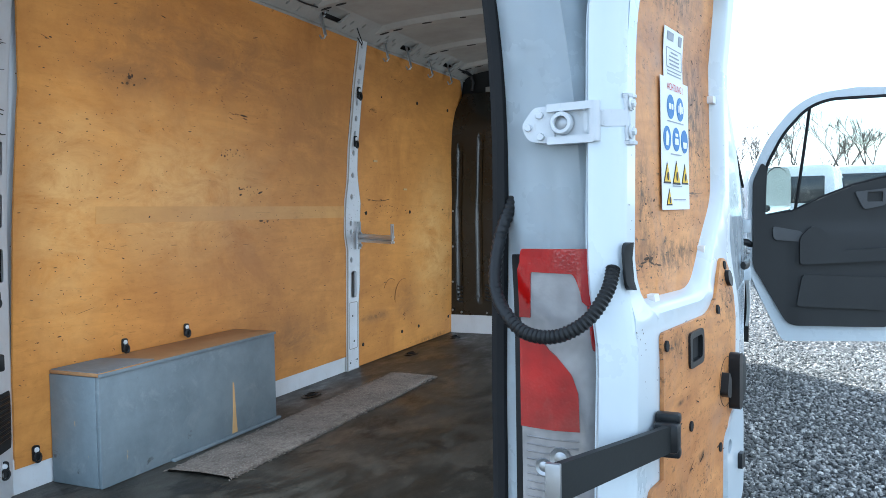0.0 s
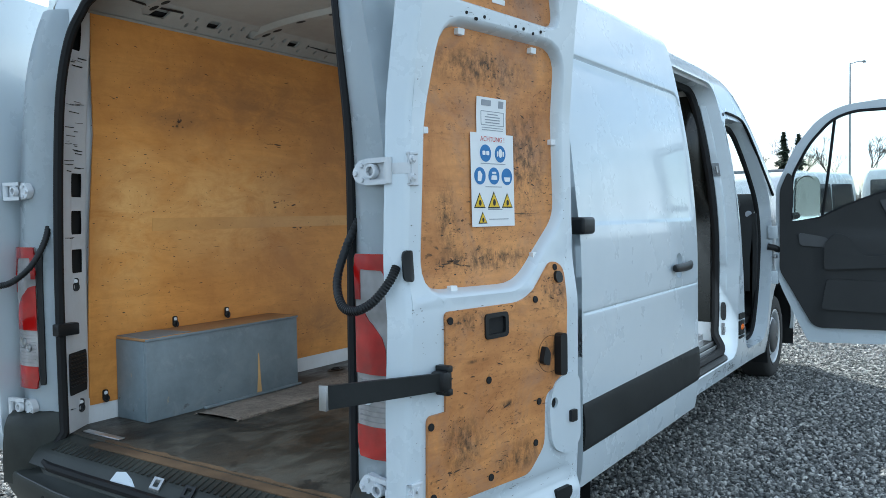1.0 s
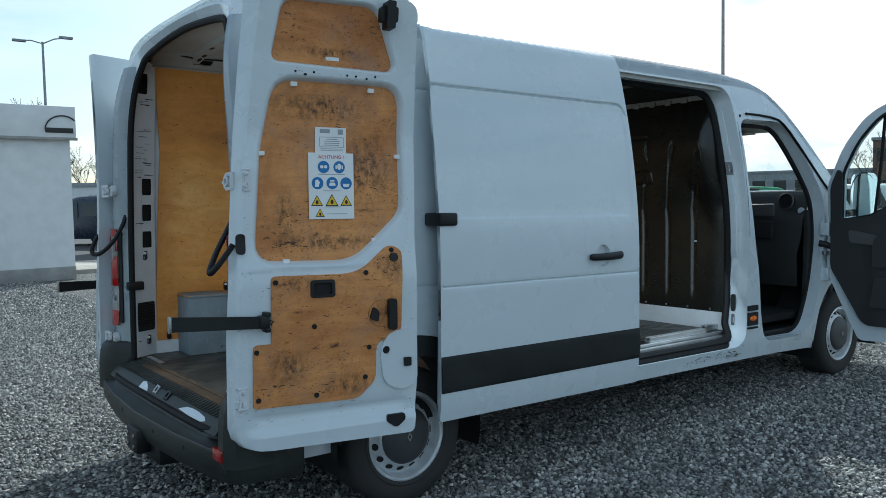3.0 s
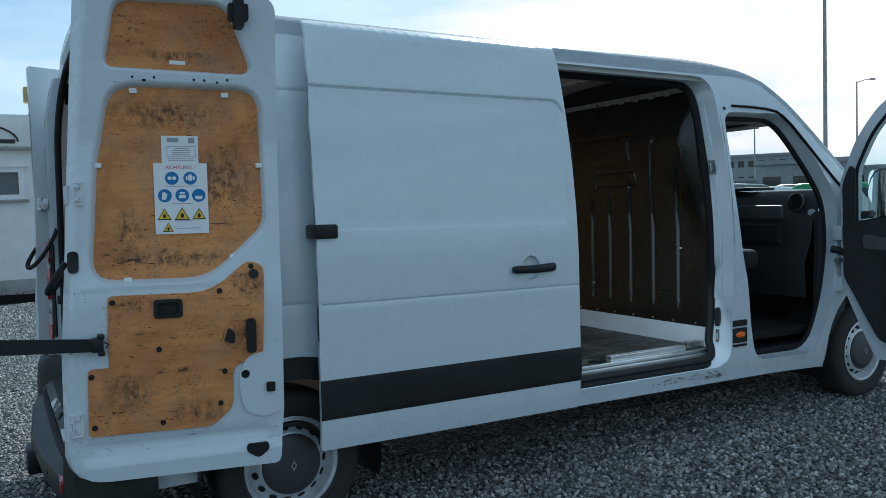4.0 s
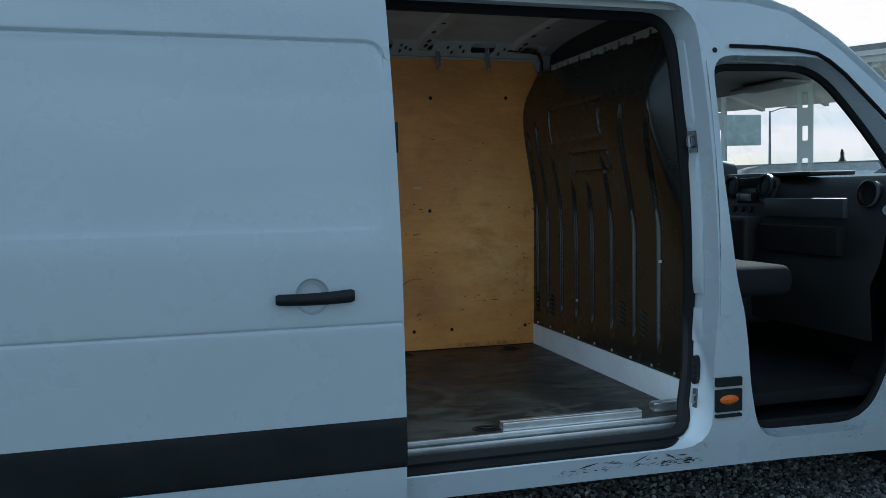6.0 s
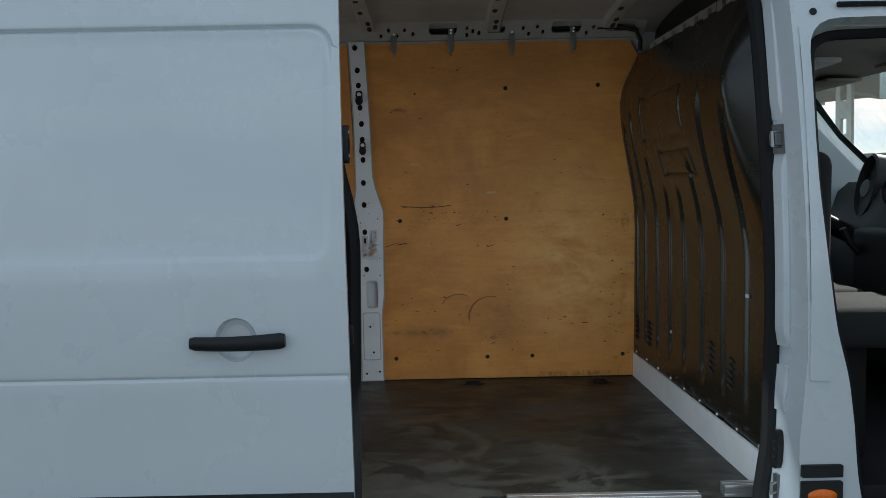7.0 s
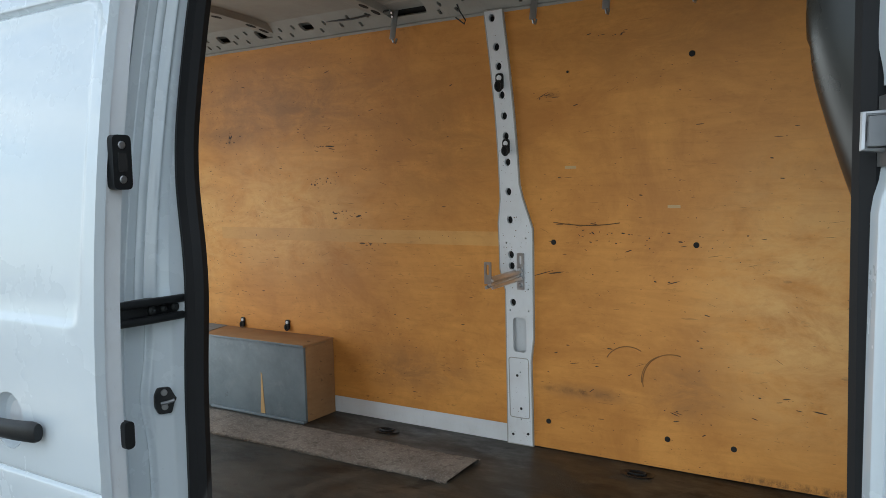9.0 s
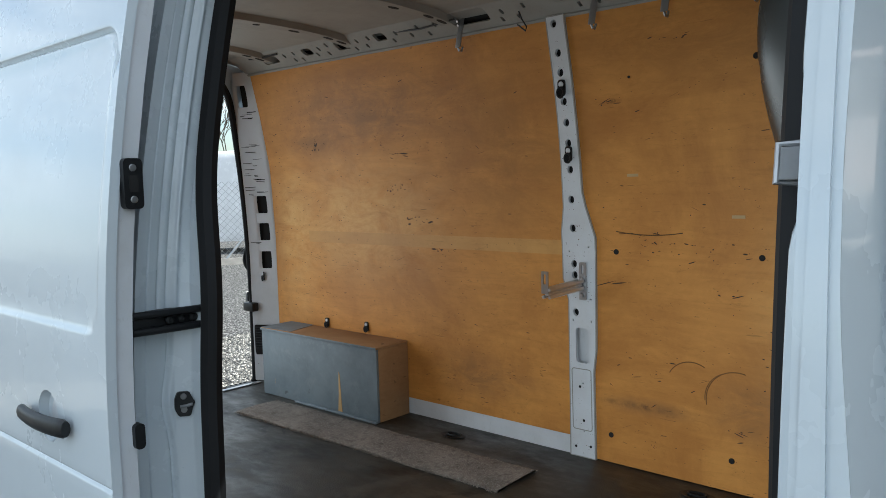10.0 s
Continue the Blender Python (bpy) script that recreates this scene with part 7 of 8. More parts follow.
def lashing_eye(p, d, scale=1.0, label="steel lashing eye on the wood lining"):
    e = thing("lashing_eye", p, label, "lashing eye", "lashing eyes")
    p, d = Vector(p), Vector(d).normalized()
    up = Vector((0, 0, 1))
    sd = d.cross(up).normalized()
    plate = lambda u, v, o: p + d * o + sd * u * scale + up * v * scale
    part("eye_plate", sheet(B(), rrect(-0.013, 0.013, -0.024, 0.026, 0.010), (), lambda u, v: plate(u, v, 0.006), lambda u, v: plate(u, v, 0.0), 0.02), BLACK, e, "black oblong plate")
    part("eye_screw", disc(B(), plate(0, 0.012, 0.006), d, 0.0085 * scale, 0.004, 12), WHITE_IN, e, "pale screw head")
    part("ring", tube(B(), [p + d * 0.012 + scale * (0.0115 * math.cos(a) * sd + (0.015 * math.sin(a) - 0.012) * up) for a in [2 * math.pi * i / 18 for i in range(18)]], 0.0036 * scale, 6, True), BLACK, e)


lashing_eye((0.845, wall_y(0.98) - 0.006, 0.985), (0, -1, 0))
lashing_eye((1.163, wall_y(0.99) - 0.006, 0.995), (0, -1, 0))
lashing_eye((0.47, wall_y(0.71) - 0.006, 0.70), (0, -1, 0))
lashing_eye((2.437, wall_y(2.085) - 0.020, 2.085), (0, -1, -0.1), 1.3, "black lashing ring hung on the pillar")
lashing_eye((2.445, wall_y(1.83) - 0.020, 1.83), (0, -1, -0.1), 1.2, "black lashing ring hung on the pillar")
lashing_eye(dp(0.60, 0.690), (-0.4, -0.9, 0), 1.0, "steel lashing ring low on the rear pillar")
lashing_eye(dp(0.5, 1.21), (-0.4, -0.9, 0), 1.0, "steel lashing ring on the rear pillar")

# fittings of the left rear pillar
part("pillar_latch", block(B(), 0.20, 0.295, 1.785, 1.83, 1.005, 1.055, 0.006), BLACK, van)
grille = part("vent_grille", sheet(B(), rrect(0.08, 0.92, 0.745, 0.922, 0.05), (), lambda u, z: dp(u, z) + Vector((-0.002, -0.006, 0)), lambda u, z: dp(u, z), 0.05), HOLE, van, "black vent grille")
for i in range(9):
    z = 0.782 + 0.0155 * i
    part("grille_bar", tube(B(), [dp(0.13, z) + Vector((-0.004, -0.009, 0)), dp(0.87, z) + Vector((-0.004, -0.009, 0))], 0.0032, 6), BLACK, grille)
rnd = random.Random(77)
for i in range(30):
    z = rnd.choice((1.40, 1.70, 1.74, 1.77, 1.80, 1.83, 1.86, 1.95, 2.13)) + rnd.gauss(0, 0.012)
    u0 = rnd.uniform(0.06, 0.55)
    u1, tilt = u0 + rnd.uniform(0.12, 0.42), rnd.gauss(0, 0.0018)
    q = lambda u, k: dp(u, z + k) + Vector((-0.001, -0.002, 0))
    part("scratch", tube(B(), [q(u0, 0), q((u0 + u1) / 2, tilt * 0.3 - 0.0006), q(u1, tilt)], rnd.uniform(0.0008, 0.0021), 5), HOLE, van)


def carpet():
    c = thing("carpet_strip", (0.735, 1.36, F), "beige-grey carpet strip lying loose on the load floor", "carpet")
    rows = []
    for i in range(61):
        t = i / 60
        x, y0, y1 = 0.742 + (2.412 - 0.742) * t, 1.357 + 0.018 * t + 0.003 * math.sin(15 * t), 1.612 + 0.018 * t + 0.003 * math.sin(11 * t)
        rows.append([Vector((x + 0.006 * (1 - v), y0 + (y1 - y0) * v, F + h + (0.0025 * math.sin(23 * t + 4 * v) if h > 0.004 else 0))) for v, h in ((0, 0.001), (0, 0.009), (0.02, 0.012), (0.25, 0.012), (0.5, 0.013), (0.75, 0.012), (0.98, 0.012), (1, 0.009), (1, 0.001))])
    bm = loft(B(), rows, False)
    bmesh.ops.holes_fill(bm, edges=bm.edges)
    part("felt", bm, CARPET, c)
    rnd = random.Random(5)
    for k, (ya, yb) in enumerate(((1.357, 1.375), (1.612, 1.630))):
        fr = B()
        for i in range(150):
            t = rnd.random()
            x, y, o = 0.742 + 1.67 * t, ya + (yb - ya) * t, (-1 if k == 0 else 1) * rnd.uniform(0.004, 0.013)
            tube(fr, [(x, y, F + 0.006), (x + rnd.gauss(0, 0.005), y + o * 0.6, F + rnd.uniform(0.004, 0.012)), (x + rnd.gauss(0, 0.008), y + o, F + 0.003)], 0.0014, 4)
        tagged(part("frayed_edge", fr, CARPET, c), "frayed threads along the cut edge", "", "", "stuff")


carpet()


def profile_bar(p0, p1, w, h, label):
    """A length of slotted aluminium section."""
    b = thing("aluminium_profile", p0, label, "metal profile", "aluminium profiles")
    x0, y0, z0 = p0
    bm = B()
    block(bm, x0, p1[0], y0, y0 + w, z0, z0 + h * 0.3, 0.001)
    block(bm, x0, p1[0], y0, y0 + w * 0.3, z0 + h * 0.3, z0 + h * 0.7)
    block(bm, x0, p1[0], y0 + w * 0.7, y0 + w, z0 + h * 0.3, z0 + h * 0.7)
    block(bm, x0, p1[0], y0, y0 + w * 0.42, z0 + h * 0.7, z0 + h, 0.001)
    block(bm, x0, p1[0], y0 + w * 0.58, y0 + w, z0 + h * 0.7, z0 + h, 0.001)
    part("profile_bar", bm, ALU, b)


profile_bar((3.035, 0.165, F + 0.001), (3.655, 0, 0), 0.045, 0.038, "long slotted aluminium profile lying at the side door sill")
profile_bar((3.755, 0.235, F + 0.001), (3.925, 0, 0), 0.045, 0.040, "short aluminium profile lying by the bulkhead")


def cargo_arm():
    a = thing("cargo_arm", (2.49, 1.84, 1.31), "aluminium profile arm bracketed to the middle pillar", "bracket")
    bm = B()
    for dx, dz in ((-0.014, -0.014), (-0.014, 0.014), (0.014, -0.014), (0.014, 0.014)):
        tube(bm, [(2.485 + dx, 1.845, 1.312 + dz), (2.468 + dx, 1.635, 1.300 + dz)], 0.0085, 4)
    tube(bm, [(2.485, 1.845, 1.312), (2.468, 1.637, 1.300)], 0.012, 4)
    part("arm_profile", bm, ALU, a)
    part("wall_bracket", sheet(B(), rrect(2.478, 2.508, 1.25, 1.40, 0.003), (rrect(2.487, 2.499, 1.355, 1.390, 0.005),), lambda x, z: Vector((x, 1.850, z)), lambda x, z: Vector((x, 1.856, z)), 0.05), STEEL, a)
    part("end_bracket", sheet(B(), rrect(2.448, 2.478, 1.30, 1.385, 0.003), (rrect(2.457, 2.469, 1.335, 1.375, 0.005),), lambda x, z: Vector((x, 1.632, z)), lambda x, z: Vector((x, 1.638, z)), 0.05), STEEL, a)
    for z in (1.27, 1.335):
        part("bolt", disc(B(), (2.493, 1.850, z), (0, -1, 0), 0.009, 0.012, 6), STEEL, a)


cargo_arm()


def hook(x):
    h = thing("rail_hook", (x, 1.74, 2.42), "aluminium hook strap hanging from the roof rail", "hook", "rail hooks")
    bm = block(B(), x - 0.014, x + 0.014, 1.735, 1.739, 2.290, 2.425, 0.001)
    bmesh.ops.rotate(bm, verts=bm.verts, cent=(x, 1.737, 2.36), matrix=Matrix.Rotation(radians(-14), 3, "X"))
    part("strap", bm, STEEL, h)
    part("hook_tip", tube(B(), [(x, 1.752, 2.296), (x, 1.742, 2.278), (x, 1.728, 2.280), (x, 1.720, 2.292)], 0.005, 6), STEEL, h)
    for z in (2.40, 2.385):
        part("bolt", disc(B(), (x, 1.733 - (z - 2.36) * 0.24, z), (0, -1, -0.4), 0.006, 0.006, 8), STEEL, h)


for x in (1.98, 2.625, 2.91, 3.215, 3.52):
    hook(x)
# wiring along the rail
part("rail_wiring", tube(B(), [(3.64, 1.725, 2.40), (3.75, 1.72, 2.398), (3.83, 1.71, 2.38), (3.85, 1.70, 2.33), (3.85, 1.71, 2.28)], 0.011, 8), BLACK, van)
part("loose_wire", tube(B(), [(2.28, 1.73, 2.42), (2.31, 1.722, 2.36), (2.335, 1.72, 2.325), (2.33, 1.72, 2.31), (2.29, 1.722, 2.34)], 0.003, 6), BLACK, van)
part("loose_wire", tube(B(), [(0.45, 1.70, 2.425), (0.60, 1.68, 2.405), (0.78, 1.68, 2.41)], 0.005, 6), BLACK, van)
part("loose_wire", tube(B(), [(1.62, 1.71, 2.405), (1.78, 1.705, 2.395), (1.98, 1.70, 2.405)], 0.004, 6), BLACK, van)


def floor_ring(x, y):
    r = thing("floor_lashing_ring", (x, y, F), "black sunken lashing ring in the load floor", "lashing ring", "floor lashing rings")
    part("well", lathe(B(), [(0.062, 0.001), (0.066, 0.004), (0.052, 0.005), (0.046, 0.002), (0.0, 0.0015)], Matrix.Translation((x, y, F)) @ Matrix.Diagonal((1, 0.62, 1, 1)), 24), BLACK, r)
    part("ring", tube(B(), [(x + 0.034 * math.cos(a), y + 0.018 * math.sin(a), F + 0.007) for a in [2 * math.pi * i / 16 for i in range(16)]], 0.004, 6, True), BLACK, r)


for x, y in ((1.854, 1.77), (2.995, 1.80), (3.66, 1.79), (2.996, 0.242)):
    floor_ring(x, y)

# the worn rear edge of the floor and step
RUST = plain("rusty_edge", (0.105, 0.064, 0.032), 0.85, vary=0.6, grain=25)
part("floor_edge", block(B(), 0.214, 0.268, 0.30, 1.62, F - 0.012, F - 0.0045, 0.002), RUST, van, "rusty floor edge")
worn = [(0.269, 0.32, 0.01), (0.269, 1.60, 0.01)] + [(0.286 + 0.007 * math.sin(0.9 * i) + 0.005 * math.sin(2.3 * i), 1.60 - 0.04 * i, 0.004) for i in range(33)]
part("floor_wear", sheet(B(), rpoly(worn), (), lambda x, y: Vector((x, y, F + 0.0012)), lambda x, y: Vector((x, y, F - 0.003)), 0.05), RUST, van, "brown worn strip along the floor edge")
part("edge_strip", block(B(), 0.30, 0.33, 1.55, 1.80, F + 0.001, F + 0.007, 0.002), ALU, van)
band = lambda y, v, d: Vector((0.112 + v * 0.034, y, 0.513 + v * 0.041 + d))
for pts in ([(1.33, 0.05), (1.32, 0.75), (1.27, 0.9), (1.22, 0.55), (1.18, 0.1)], [(0.70, 0.15), (0.62, 0.66), (0.54, 0.78), (0.46, 0.75), (0.39, 0.62), (0.36, 0.35), (0.42, 0.05), (0.56, 0.08)]):
    part("worn_patch", sheet(B(), rpoly([(y, v, 0.03) for y, v in pts]), (), lambda y, v: band(y, v, 0.004), lambda y, v: band(y, v, -0.004), 0.1), WHITE, rear_bumper, "worn step patch showing white paint")
for y in (1.05, 0.88):
    bm = sheet(B(), rrect(y, y + 0.055, 0.2, 1.0, 0.01), (rrect(y + 0.014, y + 0.041, 0.35, 0.85, 0.008),), lambda y, v: band(y, v, 0.012), lambda y, v: band(y, v, -0.004), 0.1)
    part("step_bracket", bm, BLACK if y < 1.0 else STEEL, rear_bumper)

# ---------------------------------------------------------------- notices on the rear door
def text_mesh(body_text, size):
    cu = bpy.data.curves.new("notice_text", "FONT")
    cu.body, cu.size, cu.align_x, cu.align_y, cu.extrude = body_text, size, "CENTER", "CENTER", 0.0
    ob = bpy.data.objects.new("notice_text", cu)
    scene.collection.objects.link(ob)
    me = bpy.data.meshes.new_from_object(ob.evaluated_get(bpy.context.evaluated_depsgraph_get()))
    bpy.data.objects.remove(ob)
    return me


def on_door(u, z, d):
    return door_at(u, z, -0.032 + 0.0035 + d)


def notice(name, u0, u1, z0, z1, label, lift):
    n = thing(name, on_door(u0, z0, 0), label, "notice")
    part("paper", sheet(B(), rrect(u0, u1, z0, z1, 0.002), (), lambda u, z: on_door(u, z, lift), lambda u, z: on_door(u, z, lift - 0.001), 0.06), PAPER, n)
    return n


def flat(n, outline, mat, name, d, holes=(), label=""):
    part(name, sheet(B(), outline, holes, lambda u, z: on_door(u, z, d), lambda u, z: on_door(u, z, d - 0.0006), 0.08), mat, n, label)


no1 = notice("company_notice", 0.388, 0.530, 1.722, 1.837, "white printed company notice stuck on the wood lining", 0.0)
flat(no1, rrect(0.410, 0.455, 1.812, 1.829, 0.001), SIGN_GREY, "logo_bar", 0.0012)
flat(no1, rrect(0.492, 0.516, 1.808, 1.830, 0.001), SIGN_GREY, "code_patch", 0.0012)
flat(no1, rrect(0.408, 0.520, 1.752, 1.796, 0.003), SIGN_GREY, "frame_line", 0.0012, (rrect(0.410, 0.518, 1.754, 1.794, 0.003),))
for i, (a, b) in enumerate(((0.44, 0.49), (0.428, 0.50), (0.428, 0.50), (0.43, 0.498))):
    flat(no1, rrect(a, b, 1.785 - i * 0.0085, 1.788 - i * 0.0085, 0.0005), SIGN_GREY, "text_bar", 0.0012)
for z in (1.744, 1.737):
    flat(no1, rrect(0.412, 0.514, z, z + 0.002, 0.0005), SIGN_GREY, "text_bar", 0.0012)

no2 = notice("warning_notice", 0.355, 0.562, 1.441, 1.727, "white safety notice with blue and yellow pictograms", 0.0025)
me = text_mesh("ACHTUNG !", 0.0215)
bm = B()
bm.from_mesh(me)
for v in bm.verts:
    v.co = on_door(0.459 + v.co[0], 1.709 + v.co[1], 0.0036)
part("heading", bm, SIGN_RED, no2, "red heading", smooth=False)
for cu, cv, glyph in ((0.424, 1.666, 0), (0.495, 1.666, 1), (0.395, 1.596, 2), (0.462, 1.597, 3), (0.526, 1.596, 4)):
    flat(no2, oval(cu, cv, 0.0265, n=24), BLUE, "blue_pictogram", 0.0036)
    g = [[rrect(cu - 0.016, cu - 0.002, cv - 0.006, cv + 0.007, 0.004), rrect(cu + 0.002, cu + 0.016, cv - 0.006, cv + 0.007, 0.004)],
         [oval(cu, cv + 0.002, 0.009, 0.014), rrect(cu - 0.017, cu - 0.011, cv - 0.008, cv + 0.008, 0.002), rrect(cu + 0.011, cu + 0.017, cv - 0.008, cv + 0.008, 0.002)],
         [rpoly([(cu - 0.012, cv - 0.016), (cu + 0.004, cv - 0.016), (cu + 0.010, cv + 0.004), (cu, cv + 0.016), (cu - 0.010, cv + 0.012)])],
         [rpoly([(cu - 0.015, cv - 0.012, 0.004), (cu + 0.015, cv - 0.012, 0.004), (cu + 0.012, cv + 0.002, 0.004), (cu - 0.012, cv + 0.002, 0.004)]), rrect(cu - 0.010, cu + 0.010, cv + 0.006, cv + 0.013, 0.003)],
         [rpoly([(cu - 0.016, cv - 0.002), (cu + 0.016, cv - 0.002), (cu + 0.012, cv - 0.016, 0.004), (cu - 0.012, cv - 0.016, 0.004)])]][glyph]
    for o in g:
        flat(no2, o, PAPER, "pictogram_mark", 0.0046)
for cu, cv, k in ((0.391, 1.518, 1.0), (0.459, 1.519, 1.12), (0.525, 1.518, 1.0), (0.404, 1.466, 0.78)):
    tri = lambda s: [Vector((cu - 0.027 * k * s, cv - 0.020 * k * s)), Vector((cu + 0.027 * k * s, cv - 0.020 * k * s)), Vector((cu, cv + 0.027 * k * s))]
    flat(no2, tri(1.0), SIGN_BLACK, "warning_border", 0.0036)
    flat(no2, tri(0.80), YELLOW, "warning_triangle", 0.0046)
    flat(no2, oval(cu, cv - 0.004, 0.006 * k, 0.009 * k), SIGN_BLACK, "warning_mark", 0.0056)
for a, b, z in ((0.40, 0.52, 1.633), (0.42, 0.50, 1.562), (0.43, 0.50, 1.492), (0.435, 0.53, 1.462)):
    flat(no2, rrect(a, b, z, z + 0.0025, 0.0005), SIGN_GREY, "text_bar", 0.0036)
# ---------------------------------------------------------------- the surroundings
def polar(x, y, az, d):
    return (x + d * math.cos(radians(az)), y + d * math.sin(radians(az)))


road = block(B(), -60, 140, 19.5, 75, -0.25, 0.022)
structure("road", road, ASPHALT, "grey asphalt road and forecourt beyond the yard", "road", body=False, smooth=False)
structure("pavement", block(B(), -70, 60, 16.2, 19.5, -0.2, 0.10, 0.02), PAVING, "pale paved path with a kerb beside the road", "pavement", body=False)


OFFICE_GLASS = plain("grey_office_glass", (0.10, 0.115, 0.13), 0.12, vary=0.2)


def office():
    b = thing("office_building", (-3.0, 14.8, 0), "low white rendered office building with a flat roof edge", "building", body=False)
    win = rrect(-1.05, 0.50, 1.95, 2.50, 0.01)
    part("wall", sheet(B(), rrect(-9.0, 2.75, 0.28, 2.95, 0.01), (win,), lambda x, z: Vector((x, 14.8, z)), lambda x, z: Vector((x, 15.05, z)), 0.8), RENDER_WHITE, b)
    part("side_wall", block(B(), 2.5, 2.75, 15.05, 19.0, 0.28, 2.95, 0.01), RENDER_WHITE, b)
    part("plinth", block(B(), -9.0, 2.76, 14.78, 15.1, 0.0, 0.28, 0.01), CONCRETE, b, "grey plinth")
    part("fascia", block(B(), -9.1, 2.86, 14.68, 19.0, 2.95, 3.60, 0.02), RENDER_WHITE, b, "white roof fascia")
    part("fascia_edge", block(B(), -9.12, 2.88, 14.66, 14.70, 2.90, 2.96, 0.01), CONCRETE, b)
    w = part("window", sheet(B(), rrect(-1.10, 0.55, 1.90, 2.54, 0.01), (rrect(-1.00, -0.34, 2.0, 2.45, 0.005), rrect(-0.22, 0.44, 2.0, 2.45, 0.005)), lambda x, z: Vector((x, 14.77, z)), lambda x, z: Vector((x, 14.84, z)), 0.5), CAR_WHITE, b, "white framed window")
    part("pane", block(B(), -1.02, 0.47, 14.86, 14.87, 1.97, 2.48), OFFICE_GLASS, w)
    part("sill", block(B(), -1.15, 0.60, 14.70, 14.80, 1.85, 1.90, 0.01), CONCRETE, w)
    part("shutter_rail", block(B(), -1.15, 0.60, 14.74, 14.80, 2.54, 2.60, 0.01), RENDER_WHITE, w)
    arc_pts = [(-0.78 + 1.25 * math.cos(a), 14.66, 3.06 + 0.42 * math.sin(a)) for a in [math.pi * i / 20 for i in range(21)]]
    sign = part("sign_arc", tube(B(), arc_pts, 0.018, 6), SIGN_BLACK, b, "dark red-brown arc of a painted sign")
    for x0, x1, z0, z1 in ((-1.62, -0.05, 3.16, 3.30), (-1.2, 0.42, 3.02, 3.10)):
        part("sign_bar", block(B(), x0, x1, 14.655, 14.675, z0, z1, 0.004), SIGN_BLACK, sign)

    arc_pts = [(2.60 - 0.33 * math.sin(a), 14.66, 3.10 + 0.30 * math.cos(a)) for a in [math.pi * i / 24 for i in range(-10, 13)] if 2.60 - 0.33 * math.sin(a) < 2.85]
    sign = part("sign_arc", tube(B(), arc_pts, 0.014, 6), SIGN_BLACK, b, "dark red-brown arc of a painted sign")
    part("sign_bar", block(B(), 2.27, 2.80, 14.655, 14.675, 3.05, 3.15, 0.004), SIGN_BLACK, sign)


office()


def flood_lamp(x, y, z):
    f = thing("flood_lamp", (x, y, z), "yellowish flood lamp on a bracket on the roof edge", "lamp", body=False)
    part("lamp_box", block(B(), x - 0.22, x + 0.22, y - 0.15, y + 0.15, z + 0.30, z + 0.62, 0.03), YELLOW_OLD, f)
    part("lamp_face", lathe(B(), [(0.12, 0.0), (0.12, 0.02), (0.09, 0.03), (0, 0.03)], axis((x + 0.22, y, z + 0.46), (1, 0, 0)), 16), PAPER, f)
    for dx in (-0.16, 0.16):
        part("leg", tube(B(), [(x + dx, y, z), (x + dx * 0.3, y, z + 0.32)], 0.015, 6), STEEL, f)


YELLOW_OLD = plain("faded_yellow_metal", (0.42, 0.32, 0.12), 0.6)
flood_lamp(*polar(-0.67, -3.34, 85.3, 18.6), 3.60)


def lamp_post(x, y, h, arms=1, label="tall grey steel street lamp"):
    p = thing("street_lamp", (x, y, 0), label, "street lamp", "street lamps", body=False)
    part("pole", lathe(B(), [(0.11, 0), (0.10, 2), (0.06, h), (0, h)], Matrix.Translation((x, y, 0)), 10), FAR_GREY, p)
    for s in ((1,) if arms == 1 else (-1, 1)):
        part("arm", tube(B(), [(x, y, h - 0.1), (x + s * 0.5, y - s * 0.5, h + 0.12), (x + s * 0.9, y - s * 0.9, h + 0.15)], 0.035, 6), FAR_GREY, p)
        part("lamp_head", block(B(), x + s * 1.0 - 0.35, x + s * 1.0 + 0.35, y - s * 1.0 - 0.12, y - s * 1.0 + 0.12, h + 0.08, h + 0.22, 0.03), FAR_GREY, p)


lamp_post(33.4, 19.5, 15.5)
lamp_post(*polar(-0.67, -3.34, 32.3, 90), 12.3)
lamp_post(*polar(-1.57, -1.3, 6.7, 80), 13.2)
lamp_post(*polar(-0.87, -3.26, 79.4, 50), 10.8, 2, "grey street lamp with two heads")
lamp_post(*polar(2.28, -2.62, 52.3, 60), 6.4)
lamp_post(*polar(0.94, -3.16, 38.9, 95), 9.8)
lamp_post(*polar(0, 0, 17.6, 85), 11.5)


BOARD = plain("pale_green_board", (0.66, 0.72, 0.66), 0.5)


